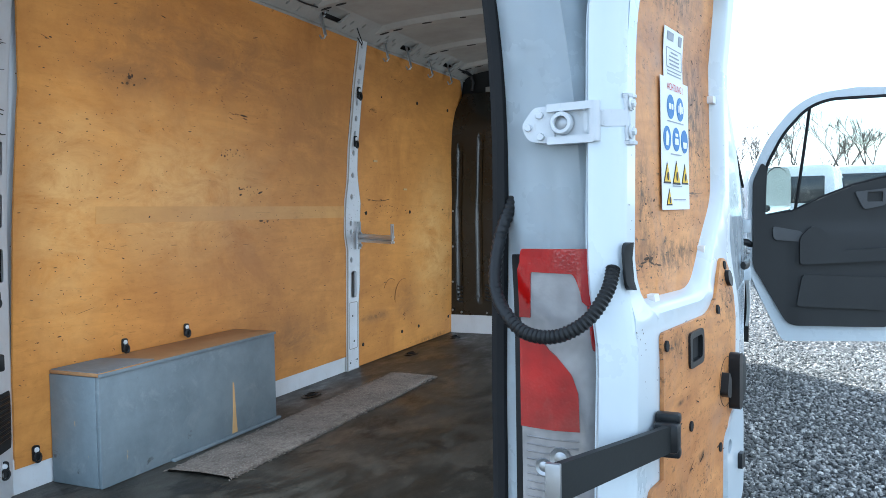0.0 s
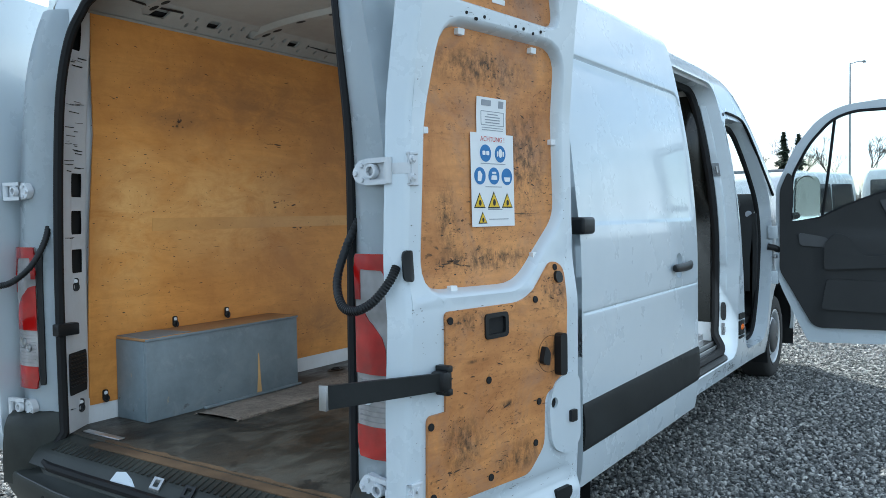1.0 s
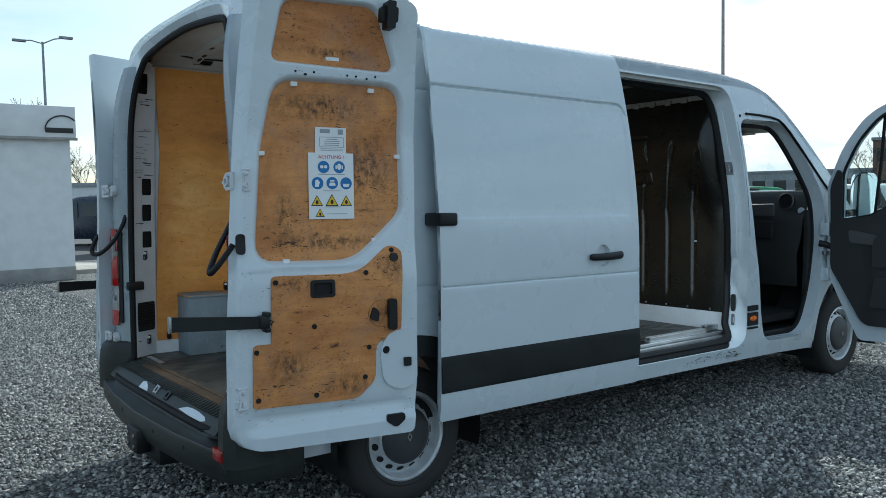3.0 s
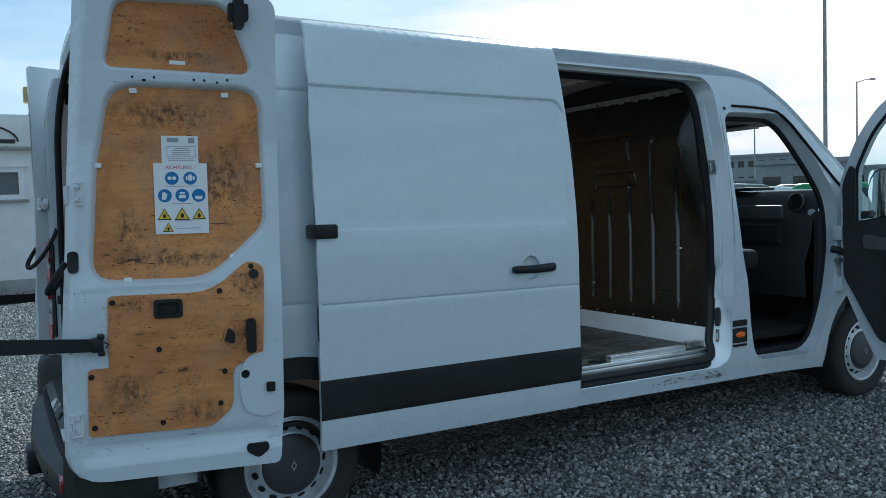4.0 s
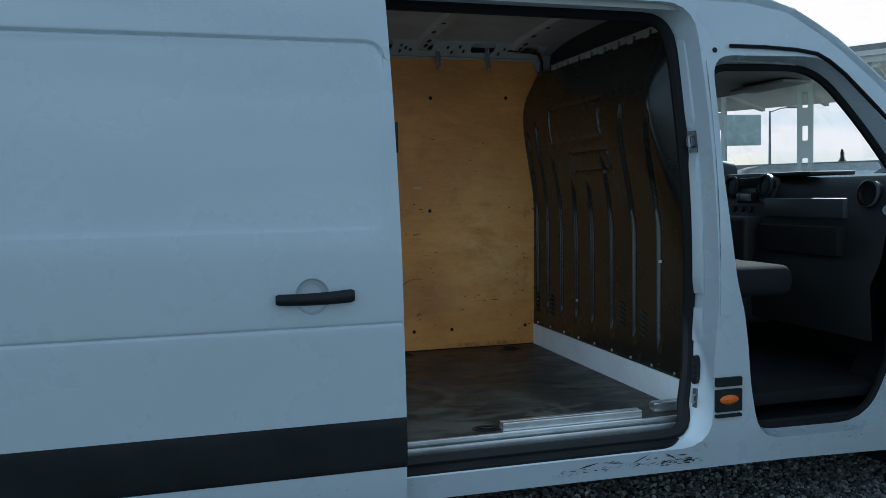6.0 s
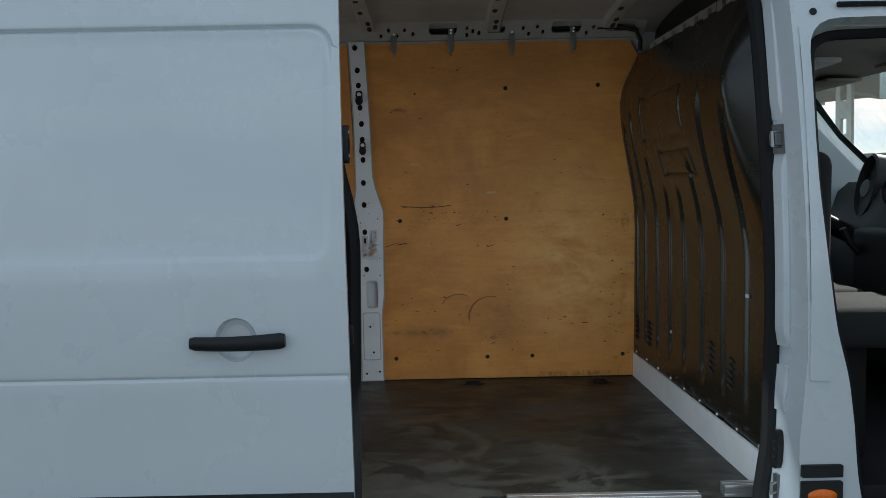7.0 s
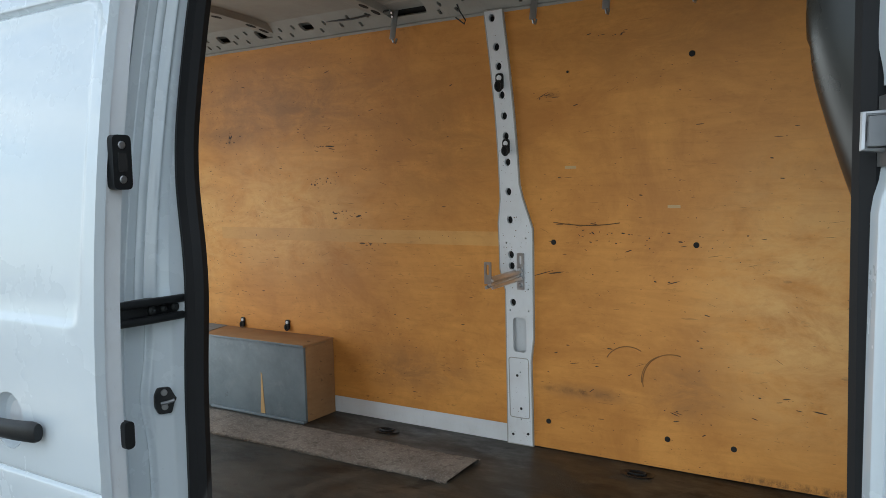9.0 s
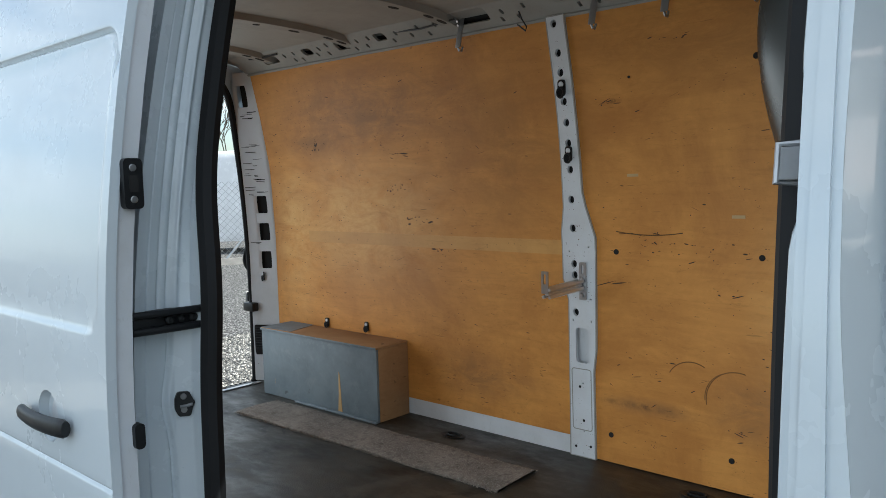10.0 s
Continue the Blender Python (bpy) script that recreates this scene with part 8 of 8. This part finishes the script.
def canopy():
    a, b = Vector((7.36, 25.6)), Vector((17.2, 12.4))
    d = (b - a).normalized()
    n = Vector((0.742, 0.670))
    c = thing("station_canopy", (a[0], a[1], 0), "large pale filling-station canopy on slotted pillars", "canopy", body=False)

    def slab(s0, s1, t0, t1, z0, z1, mat, name, parent=c):
        q = [a + d * s + n * t for s, t in ((s0, t0), (s1, t0), (s1, t1), (s0, t1))]
        bm = loft(B(), [[Vector((p[0], p[1], z)) for p in q] for z in (z0, z1)])
        bmesh.ops.holes_fill(bm, edges=bm.edges)
        return part(name, bm, mat, parent)

    L = (b - a).length
    slab(0, L, 0, 10, 4.25, 4.40, CANOPY, "soffit")
    slab(-0.5, L + 0.1, -0.1, 10.5, 4.52, 4.66, CONCRETE, "roof_edge")
    slab(-0.1, L + 0.1, -0.1, 10.1, 4.40, 4.52, CANOPY, "roof_deck")
    for s in range(8):
        slab(0.5 + s * (L - 1) / 7, 0.65 + s * (L - 1) / 7, 0.1, 9.9, 4.13, 4.25, CANOPY, "beam")
    for p in (polar(0.94, -3.16, 42.9, 24), polar(2.28, -2.62, 50.3, 24), polar(2.28, -2.62, 55.7, 24), polar(2.28, -2.62, 62, 25)):
        x, y = p
        ang = radians(45)
        e, g = Vector((math.sin(ang), -math.cos(ang))), Vector((math.cos(ang), math.sin(ang)))
        hs = [rrect(-0.08, 0.08, z, z + 0.42, 0.03) for z in (1.7, 2.6, 3.5)]
        part("pillar", sheet(B(), rrect(-0.20, 0.20, 0.0, 4.26, 0.02), hs, lambda u, z: Vector((x + e[0] * u - g[0] * 0.12, y + e[1] * u - g[1] * 0.12, z)), lambda u, z: Vector((x + e[0] * u + g[0] * 0.12, y + e[1] * u + g[1] * 0.12, z)), 0.6), CANOPY, c, "pale pillar with slots")
    for az, w, z0, z1 in ((58.6, 1.1, 3.15, 3.80), (54.2, 1.0, 2.42, 3.18)):
        x, y = polar(2.28, -2.62, az, 21)
        part("hanging_sign", block(B(), x - w / 2, x + w / 2, y - 0.05, y + 0.05, z0, z1, 0.02), BOARD, c, "grey hanging board")


canopy()


def vehicle(name, at, heading, L, W, H, profile, paint_mat, label, category, windows, lights=True):
    """profile: (x, z) of the side outline from the rear foot round to the front foot, with x from 0 to 1 of L and z from 0 to 1 of H."""
    v = thing(name, (*at, 0), label, category, body=False)
    m = Matrix.Translation((*at, 0)) @ pose(0, 0, 0, 0, 0, heading)
    rp = rpoly([(x * L - L / 2, 0.22 + z * (H - 0.22), 0.12) for x, z in profile], 4)
    loops = []
    for t in (-1, -0.96, -0.86, 0, 0.86, 0.96, 1):
        k = {1: 0.90, 0.96: 0.97, 0.86: 1.0, 0: 1.0}[abs(t)]
        loops.append([m @ Vector((p[0] * (0.5 + 0.5 * k), t * W / 2 * (1 - 0.09 * max(0, (p[1] - 0.5 * H) / (0.5 * H)) ** 1.3), 0.22 + (p[1] - 0.22) * k)) for p in rp])
    bm = loft(B(), loops)
    bmesh.ops.holes_fill(bm, edges=bm.edges)
    part("body", bm, paint_mat, v, angle=50)
    for s in (-1, 1):
        for x0, x1, x2, x3, z0, z1 in windows:
            q = [(x0, z0), (x1, z0), (x2, z1), (x3, z1)]
            f = lambda u, z: m @ Vector((u * L - L / 2, s * (W / 2 * (1 - 0.09 * max(0, (z * H - 0.5 * H) / (0.5 * H)) ** 1.3) + 0.005), z * H))
            part("window", sheet(B(), rpoly([(*p, 0.02) for p in q]), (), f, lambda u, z: f(u, z) - (m.to_3x3() @ Vector((0, s * 0.04, 0))), 0.3), CAR_GLASS, v)
        for wx in (0.19, 0.81):
            c = m @ Vector((wx * L - L / 2, s * (W / 2 - 0.02), 0.31))
            wl = part("wheel", lathe(B(), [(0, 0.02), (0.19, 0.02), (0.21, 0.0), (0.21, -0.18)], axis(c, m.to_3x3() @ Vector((0, s, 0))), 20), RIM, v)
            part("tyre", lathe(B(), [(0.205, 0.015), (0.26, 0.03), (0.31, 0.0), (0.31, -0.18)], axis(c, m.to_3x3() @ Vector((0, s, 0))), 20), TYRE, wl)
    if lights:
        for s in (-1, 1):
            bm = block(B(), -L / 2 - 0.03, -L / 2 + 0.10, s * W * 0.46 - 0.07, s * W * 0.46 + 0.03, 0.45 * H, 0.63 * H, 0.02)
            bmesh.ops.transform(bm, matrix=m, verts=bm.verts)
            part("tail_lamp", bm, RED_LENS, v, "red tail lamp")
        bm = block(B(), -L / 2 - 0.02, -L / 2 + 0.08, -W * 0.38, W * 0.38, 0.60 * H, 0.88 * H, 0.03)
        bmesh.ops.transform(bm, matrix=m, verts=bm.verts)
        part("rear_window", bm, CAR_GLASS, v)
        bm = block(B(), -L / 2 - 0.035, -L / 2 + 0.02, -0.26, 0.26, 0.47 * H, 0.47 * H + 0.11, 0.005)
        bmesh.ops.transform(bm, matrix=m, verts=bm.verts)
        part("plate_bar", bm, PAPER, v, "blank pale plate")
    return v


VAN_P = [(0.0, 0.05), (0.0, 0.85), (0.02, 1.0), (0.66, 1.0), (0.74, 0.95), (0.86, 0.55), (0.99, 0.40), (1.0, 0.05)]
CAR_P = [(0.0, 0.08), (0.0, 0.55), (0.06, 0.70), (0.16, 0.97), (0.30, 1.0), (0.52, 1.0), (0.70, 0.62), (0.97, 0.48), (1.0, 0.08)]
VAN_W = [(0.64, 0.82, 0.74, 0.65, 0.58, 0.88)]
MPV_W = [(0.06, 0.34, 0.34, 0.08, 0.60, 0.88), (0.37, 0.60, 0.60, 0.37, 0.60, 0.88), (0.64, 0.82, 0.74, 0.65, 0.58, 0.88)]
CAR_W = [(0.12, 0.34, 0.34, 0.19, 0.62, 0.92), (0.37, 0.64, 0.53, 0.37, 0.62, 0.92)]
vehicle("parked_van", polar(-1.27, -0.29, -0.6, 21), -6, 5.2, 2.0, 2.05, VAN_P, CAR_WHITE, "white panel van parked in the yard", "van", VAN_W)
vehicle("parked_van", polar(-1.27, -0.29, -3.9, 33), 4, 5.2, 2.0, 2.35, VAN_P, CAR_WHITE, "white panel van with a roof, parked far off", "van", VAN_W)
vehicle("parked_car", polar(-1.59, -1.84, 13.0, 17), 170, 4.5, 1.85, 1.95, VAN_P, CAR_WHITE, "white small van parked facing the yard", "van", MPV_W)
vehicle("parked_van", polar(-1.6, -2.31, 16.5, 30), 95, 5.4, 2.0, 2.4, VAN_P, CAR_GREY, "grey panel van parked sideways", "van", VAN_W)
vehicle("parked_car", polar(-1.6, -2.31, 23.4, 26), 80, 4.6, 1.8, 1.75, CAR_P, CAR_WHITE, "white estate car parked beyond the van", "car", CAR_W)
vehicle("parked_car", polar(-0.67, -3.34, 34.6, 22), 120, 4.4, 1.8, 1.72, CAR_P, CAR_GREEN, "green car parked beyond the van", "car", CAR_W)
vehicle("parked_car", polar(-0.67, -3.34, 39.0, 24), 120, 4.6, 1.8, 1.70, CAR_P, CAR_WHITE, "white car in a row of parked cars", "car", CAR_W)
vehicle("parked_car", polar(0.94, -3.16, 43.6, 21), 130, 4.7, 1.85, 1.78, CAR_P, CAR_GREY, "grey estate car with roof bars", "car", CAR_W)
vehicle("parked_car", polar(0.94, -3.16, 47.8, 23), 130, 4.7, 1.85, 1.72, CAR_P, CAR_WHITE, "white estate car parked in the row", "car", CAR_W)
vehicle("parked_car", polar(0.94, -3.16, 37.6, 25), 110, 4.5, 1.8, 1.75, CAR_P, CAR_DARK, "dark car parked in the row", "car", CAR_W)
vehicle("parked_van", polar(2.28, -2.62, 51.5, 27), 160, 5.2, 1.95, 2.0, VAN_P, CAR_WHITE, "white pickup-like van under the canopy", "van", VAN_W)
vehicle("parked_van", polar(*polar(-1.58, -2.49, 71.3, 32), 122, 2.45), 122, 4.9, 1.95, 1.95, VAN_P, CAR_DARK, "dark blue people carrier parked by the forecourt", "car", MPV_W)
vehicle("parked_car", polar(-1.59, -1.84, 67.3, 34), 200, 4.5, 1.8, 1.5, CAR_P, CAR_GREY, "silver-grey car parked by the forecourt", "car", CAR_W)
vehicle("parked_car", polar(-1.6, -2.31, 74.6, 46), 10, 4.6, 1.8, 1.75, CAR_P, CAR_WHITE, "white car parked further off", "car", CAR_W)
TRUCK_P = [(0.0, 0.05), (0.0, 0.30), (0.0, 1.0), (0.74, 1.0), (0.75, 0.72), (0.92, 0.70), (0.99, 0.40), (1.0, 0.05)]
vehicle("box_truck", polar(4.17, -0.84, 146.2, 25), 215, 7.0, 2.3, 3.0, TRUCK_P, CAR_WHITE, "white box truck behind the wire fence", "truck", [(0.80, 0.95, 0.91, 0.80, 0.42, 0.64)], False)


def fence():
    f = thing("wire_fence", (-11, 9.5, 0), "grey chain-link fence on a concrete kerb", "fence", body=False)
    a, b = Vector((-9.0, 16.0)), Vector((-16.0, 4.0))
    d = b - a
    for i in range(8):
        p = a + d * i / 7
        part("post", lathe(B(), [(0.03, 0), (0.03, 2.1), (0, 2.12)], Matrix.Translation((p[0], p[1], 0)), 8), STEEL, f)
    p, q = a + d * 0.40, a + d * 0.52
    part("brace", tube(B(), [(p[0], p[1], 2.0), (q[0], q[1], 0.1)], 0.03, 6), STEEL, f)
    bm = B()
    L, h, s = d.length, 1.9, 0.16
    u = d / L
    k = -h
    while k < L:
        for up in (0, 1):
            t0, t1 = max(0, k), min(L, k + h)
            z0, z1 = t0 - k, t1 - k
            if up:
                z0, z1 = h - z0, h - z1
            e0, e1 = a + u * t0, a + u * t1
            if t1 - t0 > 0.05:
                tube(bm, [(e0[0], e0[1], 0.12 + z0), (e1[0], e1[1], 0.12 + z1)], 0.0045, 3)
        k += s
    tagged(part("wire_mesh", bm, STEEL, f, "diamond wire mesh", smooth=False), kind="stuff")
    part("kerb", loft(B(), [[Vector((p[0] + o[0], p[1] + o[1], z)) for o, z in (((-0.1, -0.06), 0), ((-0.1, -0.06), 0.16), ((0.1, 0.06), 0.16), ((0.1, 0.06), 0))] for p in (a, b)]), CONCRETE, f)


fence()


def far_block(name, az, d, w, h, dep, mat, label, eye=(0.0, -2.5), floors=2, cols=6):
    x, y = polar(*eye, az, d)
    b = thing(name, (x, y, 0), label, "building", body=False)
    m = Matrix.Translation((x, y, 0)) @ pose(0, 0, 0, 0, 0, az + 90)
    bm = block(B(), -w / 2, w / 2, -dep / 2, dep / 2, 0, h)
    bmesh.ops.transform(bm, matrix=m, verts=bm.verts)
    part("wall", bm, mat, b, smooth=False)
    bm = block(B(), -w / 2 - 0.2, w / 2 + 0.2, -dep / 2 - 0.2, dep / 2 + 0.2, h, h + 0.35)
    bmesh.ops.transform(bm, matrix=m, verts=bm.verts)
    part("roof", bm, FAR_GREY, b, smooth=False)
    for i in range(floors):
        for j in range(cols):
            cx, cz = -w / 2 + w * (j + 0.5) / cols, h * (i + 0.55) / floors
            for side in (-1, 1):
                bm = block(B(), cx - w / cols * 0.3, cx + w / cols * 0.3, side * dep / 2 - 0.05, side * dep / 2 + 0.05, cz - h / floors * 0.2, cz + h / floors * 0.2)
                bmesh.ops.transform(bm, matrix=m, verts=bm.verts)
                part("window", bm, CAR_GLASS, b, smooth=False)


far_block("far_building", 38.4, 130, 10, 7.0, 10, FAR_GREY, "grey three-storey block in the distance", (0.94, -3.16), 3, 7)
far_block("far_building", 21.0, 120, 11, 8.2, 9, FAR_BROWN, "reddish brick house block in the distance", (-1.6, -2.3), 2, 5)
far_block("far_building", 35.4, 70, 6.5, 3.7, 6, FAR_GREY, "greenish grey low building beyond the cars", (-0.67, -3.34), 1, 3)
far_block("far_hall", 25.0, 150, 40, 5.2, 12, FAR_GREY, "long low grey hall in the distance", (0, -2.5), 1, 12)
far_block("far_hall", 55.0, 95, 60, 2.9, 12, FAR_GREY, "long low grey hall behind the forecourt", (0, -2.5), 1, 14)
far_block("far_hall", 78.0, 90, 40, 3.6, 12, RENDER_WHITE, "long low white hall behind the forecourt", (0, -2.5), 1, 10)


# ---------------------------------------------------------------- trees
def bare_tree(seed, h, label, spread=0.62, depth=6):
    rnd = random.Random(seed)
    t = thing("bare_tree", (0, 0, 0), label, "tree", "bare trees", body=False)
    segs = []

    def grow(p, d, l, r, k):
        q = p + d * l
        segs.append((p, q, r, r * 0.72, k))
        if k == 0:
            return
        for i in range(2 if rnd.random() < 0.45 else 3):
            e = (d + Vector((rnd.uniform(-1, 1), rnd.uniform(-1, 1), rnd.uniform(-0.25, 0.7))) * spread).normalized()
            grow(q if i else p.lerp(q, rnd.uniform(0.6, 1.0)), e, l * rnd.uniform(0.62, 0.86), r * 0.62, k - 1)

    grow(Vector((0, 0, 0)), Vector((0, 0, 1)), h * 0.27, h * 0.017, depth)
    for name, pick in (("trunk", lambda k: k >= depth - 1), ("crown", lambda k: k < depth - 1)):
        vs, fs = [], []
        for p, q, r0, r1, k in segs:
            if not pick(k):
                continue
            d = (q - p).normalized()
            a = d.orthogonal().normalized()
            b = d.cross(a)
            n = 6 if k >= depth - 1 else 3
            s = len(vs)
            for c, r in ((p, r0), (q, r1)):
                r = max(r, 0.014)
                vs += [c + r * (math.cos(2 * math.pi * j / n) * a + math.sin(2 * math.pi * j / n) * b) for j in range(n)]
            fs += [(s + j, s + (j + 1) % n, s + n + (j + 1) % n, s + n + j) for j in range(n)]
        me = bpy.data.meshes.new(name)
        me.from_pydata([tuple(v) for v in vs], [], fs)
        me.materials.append(BARK)
        ob = new(name, me)
        ob.parent = t
    return t


def conifer(h, seed):
    rnd = random.Random(seed)
    t = thing("conifer", (0, 0, 0), "dark green conifer in the distance", "tree", "conifers", body=False)
    part("trunk", lathe(B(), [(h * 0.02, 0), (h * 0.004, h)], Matrix(), 8), BARK, t)
    vs, fs = [], []
    for i in range(1500):
        z = h * (0.10 + 0.90 * rnd.random() ** 1.25)
        r = (h - z) * 0.30 * (0.35 + 0.65 * rnd.random()) * (0.8 + 0.3 * math.sin(z * 5))
        a = rnd.uniform(0, 2 * math.pi)
        c = Vector((r * math.cos(a), r * math.sin(a), z - 0.25 * r))
        o = Vector((math.cos(a), math.sin(a), -0.35)) * h * 0.035
        s = Vector((-math.sin(a), math.cos(a), rnd.uniform(-0.4, 0.4))) * h * 0.016
        n = len(vs)
        vs += [c - o, c + s, c + o * 1.2, c - s]
        fs.append((n, n + 1, n + 2, n + 3))
    me = bpy.data.meshes.new("crown")
    me.from_pydata([tuple(v) for v in vs], [], fs)
    me.materials.append(NEEDLE)
    new("crown", me).parent = t
    return t


trees = [bare_tree(s, 9.0, "tall bare winter tree in the distance") for s in (3, 8, 15)]
spots = [polar(-1.27, -0.29, a, d) for a, d in ((3.6, 92), (2.2, 85), (0.9, 96), (-0.8, 74), (-2.1, 90), (-3.4, 80), (-5.0, 76), (-6.6, 88), (-8.0, 82), (5.2, 98), (7.0, 104), (9.2, 110), (12.0, 104))]
spots += [polar(-1.58, -2.48, a, d) for a, d in ((72.6, 96), (76.5, 104), (78.5, 110))] + [polar(-0.87, -3.26, a, d) for a, d in ((83.5, 60), (81.0, 64), (86.5, 58))] + [polar(4.17, -0.84, a, d) for a, d in ((147.4, 44), (150.5, 52), (144, 55))]
spots += [polar(-1.6, -2.3, a, d) for a, d in ((19.0, 130), (24.0, 115))]
rnd = random.Random(5)
for i, (x, y) in enumerate(spots):
    k = rnd.uniform(0.75, 1.05)
    m = Matrix.Translation((x, y, 0)) @ pose(0, 0, 0, 0, 0, rnd.uniform(0, 360))
    if i < 3:
        trees[i].matrix_world = m
    else:
        copy_thing(trees[i % 3], m)
cf = conifer(8.5, 2)
cf.matrix_world = Matrix.Translation((*polar(-1.57, -1.3, 10.6, 95), 0))
for a, d, e, k in ((9.7, 99, (-1.57, -1.3), 1), (28.4, 115, (-0.87, -3.26), 0.6), (27.4, 118, (-0.87, -3.26), 0.5), (40.6, 120, (0.94, -3.16), 0.55), (41.0, 126, (0.94, -3.16), 0.5), (47.6, 110, (0.94, -3.16), 0.6), (17.9, 100, (-1.6, -2.3), 0.8)):
    copy_thing(cf, Matrix.Translation((*polar(*e, a, d), 0)) @ pose(0, 0, 0, 0, 0, a * 40) @ Matrix.Scale(k, 4))

# thin hedge of brush under the far trees
rng = np.random.default_rng(4)
vs, fs = [], []
for i in range(5200):
    a, d = rng.uniform(-11, 27), rng.uniform(92, 108)
    x, y = polar(-1.3, -0.5, a, d)
    h = rng.uniform(1.4, 4.2) * (0.75 + 0.25 * math.sin(a * 1.7))
    dx, dy = rng.uniform(-0.6, 0.6, 2)
    n = len(vs)
    vs += [(x - 0.025, y - 0.025, 0), (x + 0.025, y + 0.025, 0), (x + dx, y + dy, h), (x + 0.02, y - 0.04, 0)]
    fs += [(n, n + 1, n + 2), (n + 1, n + 3, n + 2), (n + 3, n, n + 2)]
me = bpy.data.meshes.new("brush")
me.from_pydata(vs, [], fs)
me.materials.append(BARK)
tagged(new("brush", me), "brown bare brushwood along the far edge", "brush", "", "stuff")

# ---------------------------------------------------------------- loose gravel near the van
def gravel(n, name, x0, x1, y0, y1, s0, s1, seed, rings):
    """Crushed stones as low rounded domes, turned, stretched and sunk at random."""
    rng = np.random.default_rng(seed)
    k = 6
    ca = np.array([(math.cos(2 * math.pi * i / k), math.sin(2 * math.pi * i / k)) for i in range(k)])
    base = np.concatenate([np.c_[ca * r, np.full(k, h)] for r, h in rings] + [np.array([[0.05, 0.03, 0.80]])])
    tri = []
    for q in range(len(rings) - 1):
        for i in range(k):
            j = (i + 1) % k
            tri += [(q * k + i, q * k + j, (q + 1) * k + j), (q * k + i, (q + 1) * k + j, (q + 1) * k + i)]
    top = len(base) - 1
    tri += [(top - k + i, top - k + (i + 1) % k, top) for i in range(k)]
    tri = np.array(tri)
    m = len(base)
    xy = np.stack([rng.uniform(x0, x1, n), rng.uniform(y0, y1, n)], 1)
    ang, s = rng.uniform(0, 2 * np.pi, n), rng.uniform(s0, s1, n)
    c, sn = np.cos(ang), np.sin(ang)
    p = base[None] * (1 + rng.uniform(-0.34, 0.34, (n, m, 3))) * s[:, None, None]
    p[:, :, 1] *= rng.uniform(0.55, 0.95, n)[:, None]
    p[:, :, 2] += p[:, :, 0] * rng.uniform(-0.55, 0.55, n)[:, None]
    q = np.stack([p[:, :, 0] * c[:, None] - p[:, :, 1] * sn[:, None] + xy[:, None, 0], p[:, :, 0] * sn[:, None] + p[:, :, 1] * c[:, None] + xy[:, None, 1], p[:, :, 2] + rng.uniform(-0.002, 0.006, n)[:, None]], 2)
    me = bpy.data.meshes.new(name)
    me.from_pydata(q.reshape(-1, 3).tolist(), [], (tri[None] + m * np.arange(n)[:, None, None]).reshape(-1, 3).tolist())
    me.materials.append(STONE)
    tagged(new(name, me), "loose crushed grey stones of the yard", "gravel", "", "stuff")


gravel(92000, "gravel_stones", -2.2, 6.6, -3.0, 0.8, 0.008, 0.017, 1, ((1.0, -0.25), (0.80, 0.50)))
gravel(70000, "gravel_stones", -4.0, 2.0, 0.8, 9.0, 0.009, 0.019, 2, ((1.0, 0.0),))
gravel(52000, "gravel_stones", -9.0, 2.0, 9.0, 17.0, 0.014, 0.027, 5, ((1.0, 0.0),))
gravel(30000, "gravel_stones", 6.6, 14.0, -4.5, 5.0, 0.013, 0.024, 3, ((1.0, 0.0),))
gravel(16000, "gravel_stones", -4.0, -2.2, -3.5, 0.8, 0.010, 0.020, 4, ((1.0, 0.0),))
